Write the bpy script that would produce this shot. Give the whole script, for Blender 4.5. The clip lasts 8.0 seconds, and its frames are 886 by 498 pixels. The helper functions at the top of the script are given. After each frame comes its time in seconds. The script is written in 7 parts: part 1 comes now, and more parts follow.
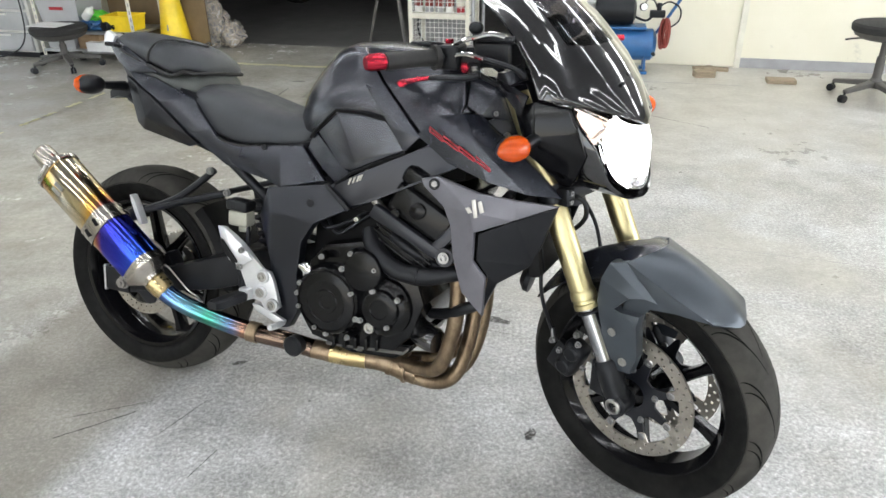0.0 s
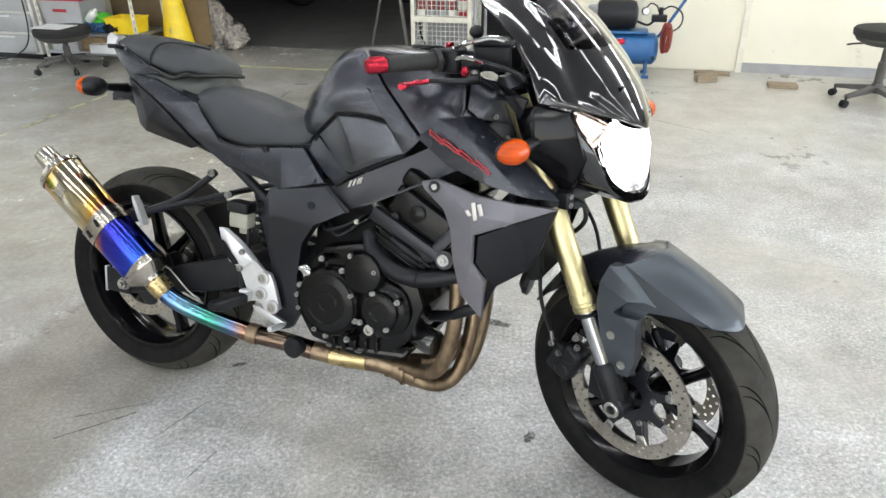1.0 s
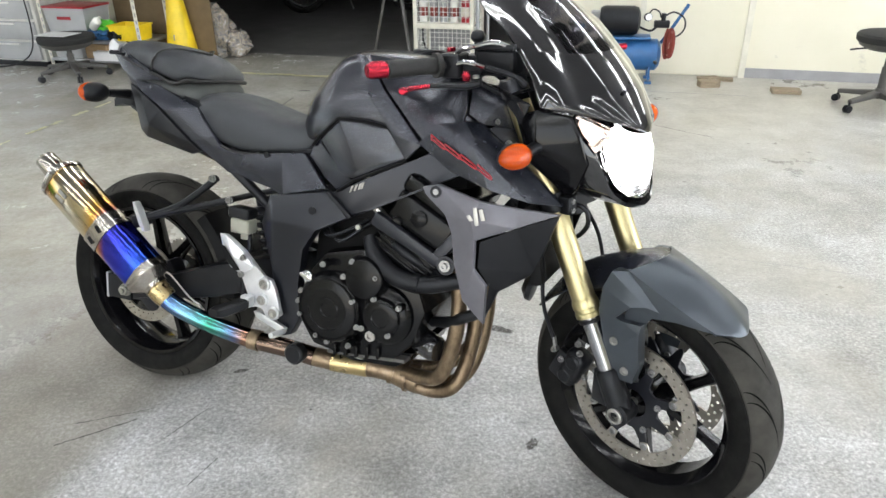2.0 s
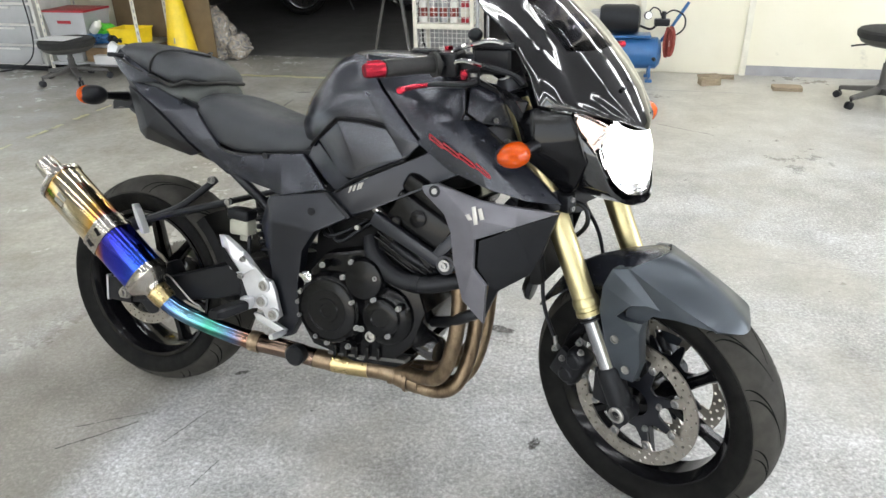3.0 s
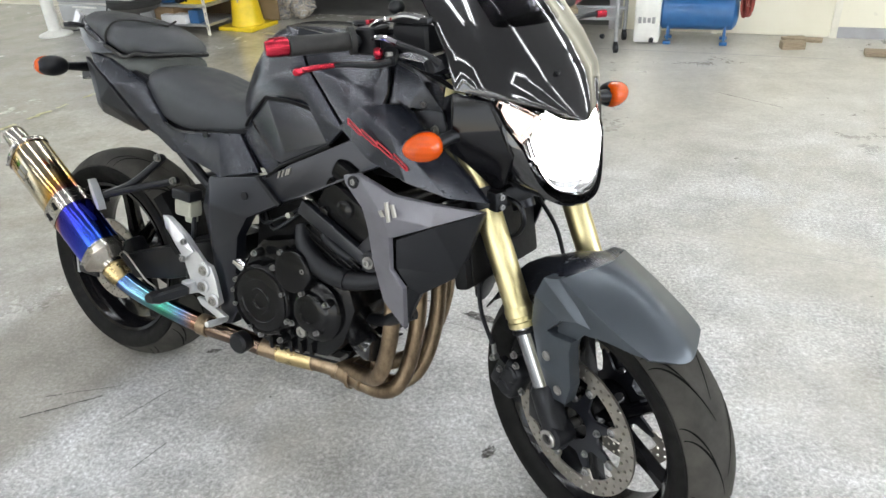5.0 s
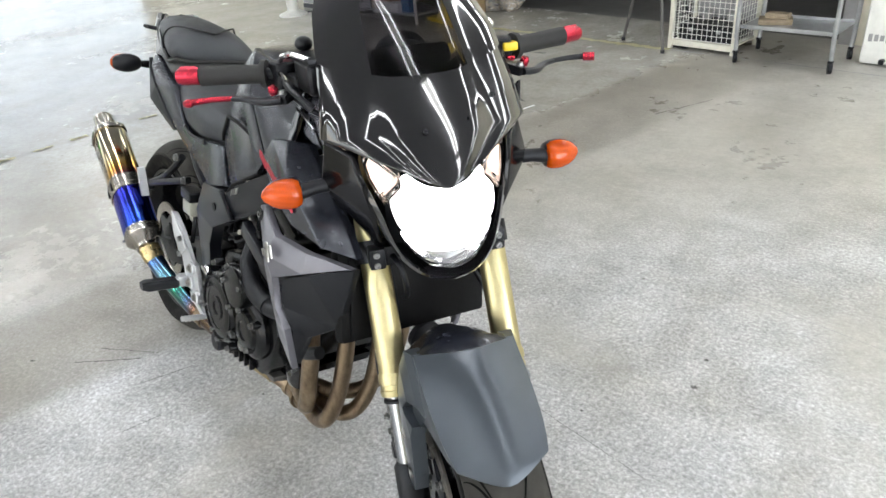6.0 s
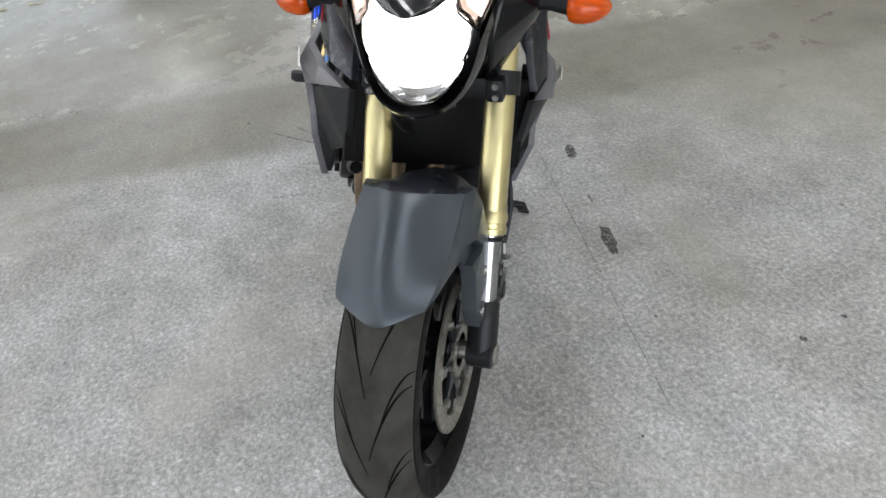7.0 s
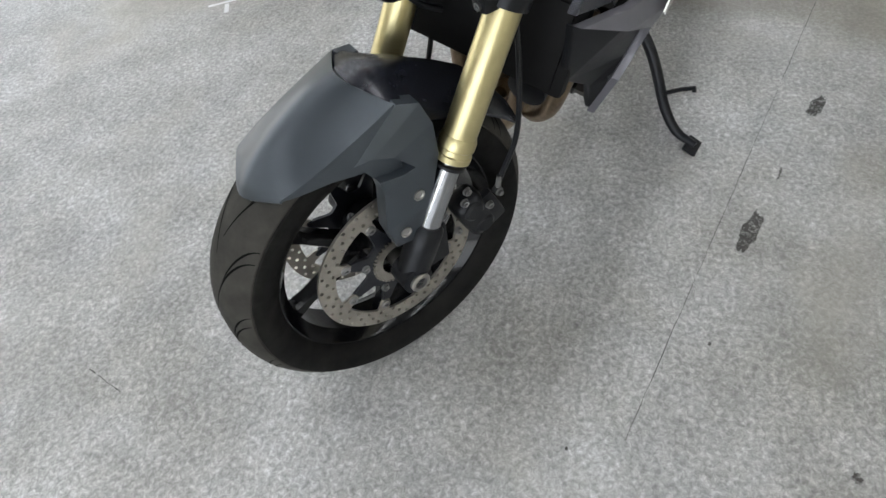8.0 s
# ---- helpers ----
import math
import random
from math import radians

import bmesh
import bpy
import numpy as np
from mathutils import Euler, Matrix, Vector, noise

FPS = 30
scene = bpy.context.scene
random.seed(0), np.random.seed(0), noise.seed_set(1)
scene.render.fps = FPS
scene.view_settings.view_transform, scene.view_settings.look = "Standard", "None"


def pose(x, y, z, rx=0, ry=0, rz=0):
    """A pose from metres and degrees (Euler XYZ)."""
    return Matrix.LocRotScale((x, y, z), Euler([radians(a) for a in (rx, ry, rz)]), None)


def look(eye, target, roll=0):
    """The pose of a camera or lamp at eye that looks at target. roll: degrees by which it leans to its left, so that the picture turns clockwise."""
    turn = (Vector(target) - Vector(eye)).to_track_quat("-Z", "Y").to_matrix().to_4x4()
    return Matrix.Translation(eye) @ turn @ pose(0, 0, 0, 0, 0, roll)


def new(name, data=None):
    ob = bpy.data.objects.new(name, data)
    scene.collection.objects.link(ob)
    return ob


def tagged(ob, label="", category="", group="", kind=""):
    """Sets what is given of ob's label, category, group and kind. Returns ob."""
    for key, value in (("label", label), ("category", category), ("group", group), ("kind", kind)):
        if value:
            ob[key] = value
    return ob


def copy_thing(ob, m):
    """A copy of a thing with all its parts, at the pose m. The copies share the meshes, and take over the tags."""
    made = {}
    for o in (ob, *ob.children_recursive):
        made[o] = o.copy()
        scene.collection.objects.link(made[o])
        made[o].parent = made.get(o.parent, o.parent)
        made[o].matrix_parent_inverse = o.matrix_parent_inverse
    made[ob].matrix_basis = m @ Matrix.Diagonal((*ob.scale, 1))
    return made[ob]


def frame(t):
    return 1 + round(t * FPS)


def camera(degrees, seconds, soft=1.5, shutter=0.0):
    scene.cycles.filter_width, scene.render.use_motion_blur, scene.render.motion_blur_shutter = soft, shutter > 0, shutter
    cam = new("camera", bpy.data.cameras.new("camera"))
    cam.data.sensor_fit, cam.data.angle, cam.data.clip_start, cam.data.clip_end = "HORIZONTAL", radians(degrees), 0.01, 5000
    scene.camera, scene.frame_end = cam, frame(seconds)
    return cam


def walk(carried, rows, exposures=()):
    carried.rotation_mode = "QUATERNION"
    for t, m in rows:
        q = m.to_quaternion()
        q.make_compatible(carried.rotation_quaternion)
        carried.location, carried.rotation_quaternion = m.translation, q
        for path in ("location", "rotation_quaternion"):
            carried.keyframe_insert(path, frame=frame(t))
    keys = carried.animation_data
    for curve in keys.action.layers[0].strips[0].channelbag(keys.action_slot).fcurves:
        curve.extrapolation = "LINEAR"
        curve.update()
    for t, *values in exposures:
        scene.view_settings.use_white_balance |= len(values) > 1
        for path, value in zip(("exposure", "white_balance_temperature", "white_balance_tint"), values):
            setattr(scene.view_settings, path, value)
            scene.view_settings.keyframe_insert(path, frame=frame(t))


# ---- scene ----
cam = camera(64.1, 8.0)
METRES, EYE, TILT, LEAN, TURN = 2.7, 1.43, -27.2, 0.9, 0.0
PATH = [
    (0, (0.176, 0.204, 1.345), (0.049, 1.976, 0.426), -0.9),
    (0.5, (0.178, 0.202, 1.344), (0.051, 1.974, 0.425), -1.1),
    (1, (0.181, 0.199, 1.346), (0.049, 1.975, 0.435), -0.7),
    (1.5, (0.183, 0.202, 1.344), (0.045, 1.983, 0.446), -0.7),
    (3, (0.191, 0.21, 1.335), (0.042, 1.993, 0.443), -1.5),
    (3.5, (0.196, 0.212, 1.336), (0.04, 1.991, 0.435), -1.8),
    (4, (0.193, 0.229, 1.33), (0.033, 1.997, 0.409), -2.1),
    (4.5, (0.247, 0.287, 1.329), (0.073, 2.036, 0.374), -2.0),
    (4.7, (0.345, 0.333, 1.325), (0.111, 2.063, 0.35), -2.6),
    (5.8, (0.968, 0.733, 1.346), (0.051, 2.214, 0.364), -4.3),
    (6, (1.07, 0.813, 1.355), (0.054, 2.23, 0.376), -4.9),
    (6.2, (1.176, 0.899, 1.362), (0.003, 2.2, 0.396), -3.2),
    (6.5, (1.348, 1.012, 1.356), (0.017, 2.086, 0.32), -2.7),
    (6.8, (1.422, 1.163, 1.316), (0.005, 1.975, 0.162), -8.0),
    (7, (1.452, 1.285, 1.278), (-0.002, 1.848, 0.025), -7.7),
    (7.2, (1.461, 1.418, 1.253), (0.073, 1.721, -0.155), -8.9),
    (7.5, (1.425, 1.613, 1.221), (0.089, 1.615, -0.268), -14.3),
    (7.7, (1.399, 1.777, 1.222), (0.084, 1.548, -0.268), -11.1),
    (8, (1.329, 1.988, 1.229), (0.101, 1.519, -0.278), -10.3),
]
walk(cam, [(t, look(eye, target, roll)) for t, eye, target, roll in PATH], exposures=[(0.0, 0.40), (4.7, 0.40), (6.2, 0.44), (6.6, 0.12), (7.0, -0.14), (7.5, -0.30), (8.0, -0.22)])

# ---- room axes: u runs along the back wall, v towards it ----
ROOM = pose(0, 0, 0, 0, 0, -11.5)
BACK, CEIL = 6.36, 2.95


def room(u, v, z=0.0):
    return ROOM @ Vector((u, v, z))


# ---- world and lights ----
world = bpy.data.worlds.new("sky")
scene.world = world
world.use_nodes = True
wn = world.node_tree.nodes
wl = world.node_tree.links
sky = wn.new("ShaderNodeTexSky")
sky.sky_type = "NISHITA"
sky.sun_disc = False
sky.sun_elevation = radians(40)
sky.sun_rotation = radians(200)
wl.new(sky.outputs[0], wn["Background"].inputs[0])
wn["Background"].inputs[1].default_value = 0.12
sun_data = bpy.data.lights.new("sun", "SUN")
sun_data.energy, sun_data.angle, sun_data.color = 1.0, radians(12), (1.0, 0.97, 0.92)
sun = new("sun", sun_data)
sun.matrix_world = look((0, 0, 20), (14, 6, 5))
scene.view_settings.exposure = 0.0

# daylight lamps: unseen west and east openings, and south fill added for the bike
for name, u, v, w, h, turn, watts in (("daylight_west", -11.3, 1.35, 9.4, 2.6, -90, 72), ("daylight_east", 5.9, 1.8, 5.0, 2.5, 90, 190), ("daylight_south", -1.0, -4.9, 6.6, 2.5, 0, 85)):
    data = bpy.data.lights.new(name, "AREA")
    data.shape, data.size, data.size_y, data.energy, data.color = "RECTANGLE", w, h, watts, (0.95, 0.975, 1.0)
    lamp = new(name, data)
    lamp.matrix_world = ROOM @ pose(u, v, 1.35, 90, 0, turn)

# ---- materials ----
class Mat:
    """A small builder for node materials."""

    def __init__(self, name):
        self.m = bpy.data.materials.new(name)
        self.m.use_nodes = True
        self.n, self.l = self.m.node_tree.nodes, self.m.node_tree.links
        self.b = self.n["Principled BSDF"]
        self._co = None

    def co(self):
        if self._co is None:
            self._co = self.n.new("ShaderNodeTexCoord").outputs["Object"]
        return self._co

    def noise(self, scale, detail=4.0, rough=0.6, stretch=None, distort=0.0):
        t = self.n.new("ShaderNodeTexNoise")
        t.inputs["Scale"].default_value, t.inputs["Detail"].default_value = scale, detail
        t.inputs["Roughness"].default_value, t.inputs["Distortion"].default_value = rough, distort
        src = self.co()
        if stretch:
            mp = self.n.new("ShaderNodeMapping")
            mp.inputs["Scale"].default_value = stretch
            self.l.new(src, mp.inputs[0])
            src = mp.outputs[0]
        self.l.new(src, t.inputs["Vector"])
        return t.outputs[0]

    def voronoi(self, scale, feature="F1"):
        t = self.n.new("ShaderNodeTexVoronoi")
        t.feature = feature
        t.inputs["Scale"].default_value = scale
        self.l.new(self.co(), t.inputs["Vector"])
        return t.outputs

    def ramp(self, src, stops, smooth=False):
        r = self.n.new("ShaderNodeValToRGB")
        if smooth:
            r.color_ramp.interpolation = "EASE"
        while len(r.color_ramp.elements) < len(stops):
            r.color_ramp.elements.new(0.5)
        for e, (p, c) in zip(r.color_ramp.elements, stops):
            e.position = p
            e.color = (c, c, c, 1) if isinstance(c, (int, float)) else (*c, 1)
        self.l.new(src, r.inputs[0])
        return r.outputs[0]

    def mix(self, fac, a, b, kind="MIX"):
        x = self.n.new("ShaderNodeMix")
        x.data_type, x.blend_type = "RGBA", kind
        for val, idx in ((fac, 0), (a, 6), (b, 7)):
            if isinstance(val, (int, float)):
                x.inputs[idx].default_value = val if idx == 0 else (val, val, val, 1)
            elif isinstance(val, tuple):
                x.inputs[idx].default_value = (*val, 1)
            else:
                self.l.new(val, x.inputs[idx])
        return x.outputs[2]

    def math(self, op, a, b=0.0, clamp=False):
        x = self.n.new("ShaderNodeMath")
        x.operation, x.use_clamp = op, clamp
        for val, idx in ((a, 0), (b, 1)):
            if isinstance(val, (int, float)):
                x.inputs[idx].default_value = val
            else:
                self.l.new(val, x.inputs[idx])
        return x.outputs[0]

    def axis(self, k, src=None):
        s = self.n.new("ShaderNodeSeparateXYZ")
        self.l.new(src or self.co(), s.inputs[0])
        return s.outputs[k]

    def set(self, key, val):
        if isinstance(val, (int, float)):
            self.b.inputs[key].default_value = val
        elif isinstance(val, tuple):
            self.b.inputs[key].default_value = (*val, 1)
        else:
            self.l.new(val, self.b.inputs[key])
        return self

    def bump(self, height, strength=0.2, dist=0.002):
        x = self.n.new("ShaderNodeBump")
        x.inputs["Strength"].default_value, x.inputs["Distance"].default_value = strength, dist
        self.l.new(height, x.inputs["Height"])
        self.l.new(x.outputs[0], self.b.inputs["Normal"])
        return self


def plain(name, col, rough=0.5, metal=0.0, vary=0.12, scale=30.0, bump=0.0, coat=0.0, bscale=600.0, wear=0.08, spec=0.5, tint=None):
    """A paint, plastic or metal with faint mottling, uneven gloss and fine relief."""
    m = Mat(name)
    lo = tuple(c * (1 - vary) for c in col)
    hi = tuple(min(1, c * (1 + vary)) for c in col)
    m.set("Base Color", m.ramp(m.noise(scale, 5), [(0.3, lo), (0.7, hi)]))
    m.set("Roughness", m.ramp(m.noise(scale * 1.7, 6, 0.7), [(0.3, max(0.02, rough * (1 - wear))), (0.75, min(1, rough * (1 + wear)))]))
    m.set("Metallic", metal).set("Specular IOR Level", spec)
    if tint:
        m.set("Specular Tint", tint)
    if coat:
        m.set("Coat Weight", coat).set("Coat Roughness", 0.04)
    if bump:
        m.bump(m.noise(bscale, 3), bump, 0.001)
    return m.m


def floor_material():
    """Worn grey floor coat: white-flecked where it is sound, smooth and beige where it is worn through, with a darker
    brown lane.
    """
    m = Mat("painted_concrete")
    x, y = m.axis(0), m.axis(1)
    wob = m.math("MULTIPLY", m.math("SUBTRACT", m.noise(2.4, 4, 0.50), 0.5), 0.20)
    lane = m.math("ADD", m.math("ADD", m.math("MULTIPLY", x, 0.959), m.math("MULTIPLY", y, -0.284)), wob)
    inlane = m.ramp(m.math("ABSOLUTE", m.math("ADD", lane, 1.60)), [(0.24, 1.0), (0.36, 0.0)], True)
    past = m.ramp(m.math("MULTIPLY", m.math("ADD", lane, 1.60), -1.0), [(0.18, 0.0), (0.48, 1.0)], True)
    far = m.math("ADD", m.math("ADD", m.math("MULTIPLY", y, 0.83), m.math("MULTIPLY", x, -0.56)), m.math("MULTIPLY", wob, 1.6))
    far = m.ramp(m.math("MULTIPLY", far, 0.25), [(0.52, 0.0), (0.78, 1.0)], True)
    bare = m.ramp(m.noise(1.15, 5, 0.55, distort=0.3), [(0.48, 0.0), (0.68, 1.0)], True)
    worn = m.math("MAXIMUM", m.math("MAXIMUM", m.math("MULTIPLY", past, 0.70), m.math("MULTIPLY", far, 0.80)), m.math("MULTIPLY", bare, 0.75))
    fleck = m.ramp(m.noise(88, 8, 0.80, distort=0.5), [(0.34, (0.235, 0.237, 0.238)), (0.45, (0.362, 0.364, 0.362)), (0.55, (0.515, 0.519, 0.520)), (0.67, (0.81, 0.815, 0.822))])
    cloud = m.mix(1.0, m.ramp(m.noise(5.5, 7, 0.70), [(0.34, 0.76), (0.66, 1.14)]), m.ramp(m.noise(1.6, 6, 0.66), [(0.36, (0.80, 0.785, 0.75)), (0.64, (1.12, 1.125, 1.14))]), "MULTIPLY")
    coat = m.mix(1.0, fleck, cloud, "MULTIPLY")
    beige = m.mix(1.0, m.ramp(m.noise(30, 6, 0.7), [(0.34, (0.362, 0.344, 0.300)), (0.66, (0.470, 0.453, 0.404))]), m.ramp(m.noise(3.2, 7, 0.7), [(0.36, 0.82), (0.64, 1.10)]), "MULTIPLY")
    col = m.mix(worn, coat, beige)
    brown = m.mix(1.0, m.mix(0.55, coat, (0.36, 0.350, 0.325)), m.ramp(m.noise(3.8, 7, 0.7), [(0.34, (0.63, 0.595, 0.53)), (0.66, (0.81, 0.78, 0.72))]), "MULTIPLY")
    col = m.mix(m.math("MULTIPLY", inlane, 0.88), col, brown)
    # ragged brown smears, dark freckles
    smear = m.ramp(m.noise(2.1, 6, 0.58, stretch=(1.0, 0.6, 1.0), distort=0.4), [(0.42, 0.0), (0.80, 1.0)], True)
    col = m.mix(m.math("MULTIPLY", smear, 0.40), col, m.mix(1.0, col, (0.66, 0.60, 0.50), "MULTIPLY"))
    dots = m.ramp(m.voronoi(3.2)[0], [(0.012, 1.0), (0.026, 0.0)])
    col = m.mix(m.math("MULTIPLY", dots, 0.75), col, (0.08, 0.072, 0.065))
    m.set("Base Color", col)
    gloss = m.mix(0.5, m.ramp(m.noise(7, 7, 0.72), [(0.3, 0.26), (0.7, 0.50)]), m.ramp(m.noise(1.3, 6, 0.55, stretch=(1.0, 0.7, 1.0)), [(0.28, 0.20), (0.72, 0.50)]))
    m.set("Roughness", m.math("SUBTRACT", m.math("SUBTRACT", gloss, m.math("MULTIPLY", worn, 0.05)), m.math("MULTIPLY", past, 0.10)))
    m.set("Specular IOR Level", 0.65)
    m.bump(m.noise(60, 8, 0.75), 0.10, 0.004)
    return m.m


def wall_material():
    m = Mat("cream_wall_paint")
    col = m.ramp(m.noise(1.4, 5), [(0.3, (0.70, 0.67, 0.54)), (0.7, (0.76, 0.73, 0.61))])
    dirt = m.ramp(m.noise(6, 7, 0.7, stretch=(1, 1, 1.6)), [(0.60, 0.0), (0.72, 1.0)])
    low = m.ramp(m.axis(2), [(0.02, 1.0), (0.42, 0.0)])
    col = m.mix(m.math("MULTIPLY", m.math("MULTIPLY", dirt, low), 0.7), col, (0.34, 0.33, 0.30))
    m.set("Base Color", col).set("Roughness", 0.6)
    m.bump(m.noise(90, 5), 0.08, 0.002)
    return m.m


def titanium():
    """Heat-tinted sheet: straw and brown at the outlet, deep blue by the inlet, in bands along the can."""
    m = Mat("heat_tinted_titanium")
    p = m.axis(0)
    wob = m.math("MULTIPLY", m.math("SUBTRACT", m.noise(14, 3), 0.5), 0.03)
    t = m.math("ADD", m.math("MULTIPLY", m.math("ADD", p, 0.20), 2.6), wob)
    m.set("Base Color", m.ramp(t, [(0.0, (0.10, 0.07, 0.22)), (0.05, (0.50, 0.22, 0.07)), (0.11, (0.72, 0.46, 0.13)), (0.22, (0.60, 0.55, 0.44)), (0.38, (0.62, 0.52, 0.34)),
                                   (0.47, (0.70, 0.40, 0.09)), (0.535, (0.36, 0.12, 0.12)), (0.575, (0.05, 0.045, 0.40)), (0.72, (0.035, 0.05, 0.50)), (0.92, (0.03, 0.10, 0.52))]))
    m.set("Metallic", 1.0).set("Roughness", m.ramp(m.noise(60, 5), [(0.3, 0.10), (0.7, 0.17)]))
    return m.m


def tinted_pipe():
    """The link pipe: pale steel at the can, then blue, green, straw and brown."""
    m = Mat("heat_tinted_pipe")
    wob = m.math("MULTIPLY", m.math("SUBTRACT", m.noise(30, 3), 0.5), 0.08)
    t = m.math("ADD", m.math("MULTIPLY", m.math("SUBTRACT", m.axis(0), 0.11), 2.1), wob)
    m.set("Base Color", m.ramp(t, [(0.0, (0.62, 0.50, 0.26)), (0.06, (0.45, 0.36, 0.30)), (0.12, (0.06, 0.10, 0.36)), (0.26, (0.18, 0.34, 0.48)), (0.42, (0.06, 0.30, 0.22)),
                                   (0.56, (0.12, 0.17, 0.30)), (0.63, (0.28, 0.16, 0.11)), (0.72, (0.15, 0.105, 0.08))]))
    m.set("Metallic", 1.0).set("Roughness", m.ramp(m.noise(80, 4), [(0.3, 0.07), (0.7, 0.15)]))
    return m.m


def rubber(name="tyre_rubber"):
    m = Mat(name)
    dust = m.ramp(m.noise(11, 6, 0.7), [(0.40, (0.005, 0.005, 0.005)), (0.75, (0.015, 0.0143, 0.013))])
    m.set("Specular IOR Level", 0.12)
    m.set("Base Color", dust).set("Roughness", m.ramp(m.noise(40, 5), [(0.3, 0.55), (0.7, 0.75)]))
    m.bump(m.noise(500, 3), 0.15, 0.001)
    return m.m


def vinyl():
    m = Mat("seat_vinyl")
    m.set("Base Color", m.ramp(m.noise(9, 4), [(0.3, (0.026, 0.027, 0.030)), (0.7, (0.036, 0.037, 0.040))]))
    m.set("Specular IOR Level", 0.5).set("Specular Tint", (0.85, 0.93, 1.0))
    m.set("Roughness", m.ramp(m.noise(26, 4), [(0.3, 0.42), (0.7, 0.55)]))
    m.bump(m.voronoi(900)[0], 0.25, 0.0008)
    return m.m


def pipe_steel():
    m = Mat("burnt_steel")
    m.set("Base Color", m.ramp(m.noise(22, 6, 0.7, stretch=(1, 1, 0.5)), [(0.3, (0.11, 0.078, 0.052)), (0.52, (0.25, 0.185, 0.120)), (0.75, (0.36, 0.29, 0.205))]))
    m.set("Metallic", 0.9).set("Roughness", m.ramp(m.noise(50, 5), [(0.3, 0.28), (0.7, 0.48)]))
    m.bump(m.noise(220, 4), 0.06, 0.001)
    return m.m


def glass(name, col, rough=0.0, weight=1.0, ior=1.45):
    m = Mat(name)
    m.set("Base Color", col).set("Roughness", rough).set("Transmission Weight", weight).set("IOR", ior)
    return m.m


def lamp_glow(name, col, strength):
    m = Mat(name)
    m.set("Base Color", (0.8, 0.8, 0.8)).set("Emission Color", col).set("Emission Strength", strength)
    return m.m


def lens(name, col):
    m = Mat(name)
    ribs = m.n.new("ShaderNodeTexWave")
    ribs.inputs["Scale"].default_value = 34
    ribs.bands_direction = "Z"
    m.l.new(m.co(), ribs.inputs["Vector"])
    m.set("Base Color", m.ramp(ribs.outputs[1], [(0.2, tuple(0.92 * c for c in col)), (0.8, col)])).set("Roughness", 0.10).set("Transmission Weight", 0.15).set("IOR", 1.45)
    m.bump(ribs.outputs[1], 0.12, 0.001)
    return m.m


def carton():
    m = Mat("cardboard")
    m.set("Base Color", m.ramp(m.noise(8, 5, stretch=(1, 1, 8)), [(0.3, (0.30, 0.20, 0.11)), (0.7, (0.42, 0.29, 0.17))])).set("Roughness", 0.85)
    return m.m


def timber():
    m = Mat("rough_timber")
    m.set("Base Color", m.ramp(m.noise(18, 6, 0.6, stretch=(1, 7, 7)), [(0.3, (0.19, 0.15, 0.10)), (0.7, (0.33, 0.265, 0.185))])).set("Roughness", 0.8)
    m.bump(m.noise(50, 5, stretch=(1, 7, 7)), 0.3, 0.002)
    return m.m


def rubbish():
    """Thin clear film over torn white, grey and brown scraps."""
    m = Mat("filled_clear_film")
    m.set("Base Color", m.ramp(m.noise(16, 6, 0.7, distort=1.5), [(0.34, (0.12, 0.115, 0.11)), (0.46, (0.27, 0.265, 0.255)), (0.56, (0.36, 0.30, 0.23)), (0.68, (0.55, 0.55, 0.55))]))
    m.set("Roughness", 0.22).bump(m.noise(45, 6, 0.7), 0.5, 0.01)
    return m.m


def oil():
    """Thin dark rubbed-in dirt that lets the floor show through in specks."""
    m = Mat("oil_stain")
    m.set("Base Color", m.ramp(m.noise(60, 5), [(0.3, (0.045, 0.042, 0.038)), (0.7, (0.085, 0.080, 0.073))])).set("Roughness", 0.5)
    m.set("Alpha", m.ramp(m.noise(140, 5, 0.7), [(0.36, 0.15), (0.56, 0.95)]))
    return m.m


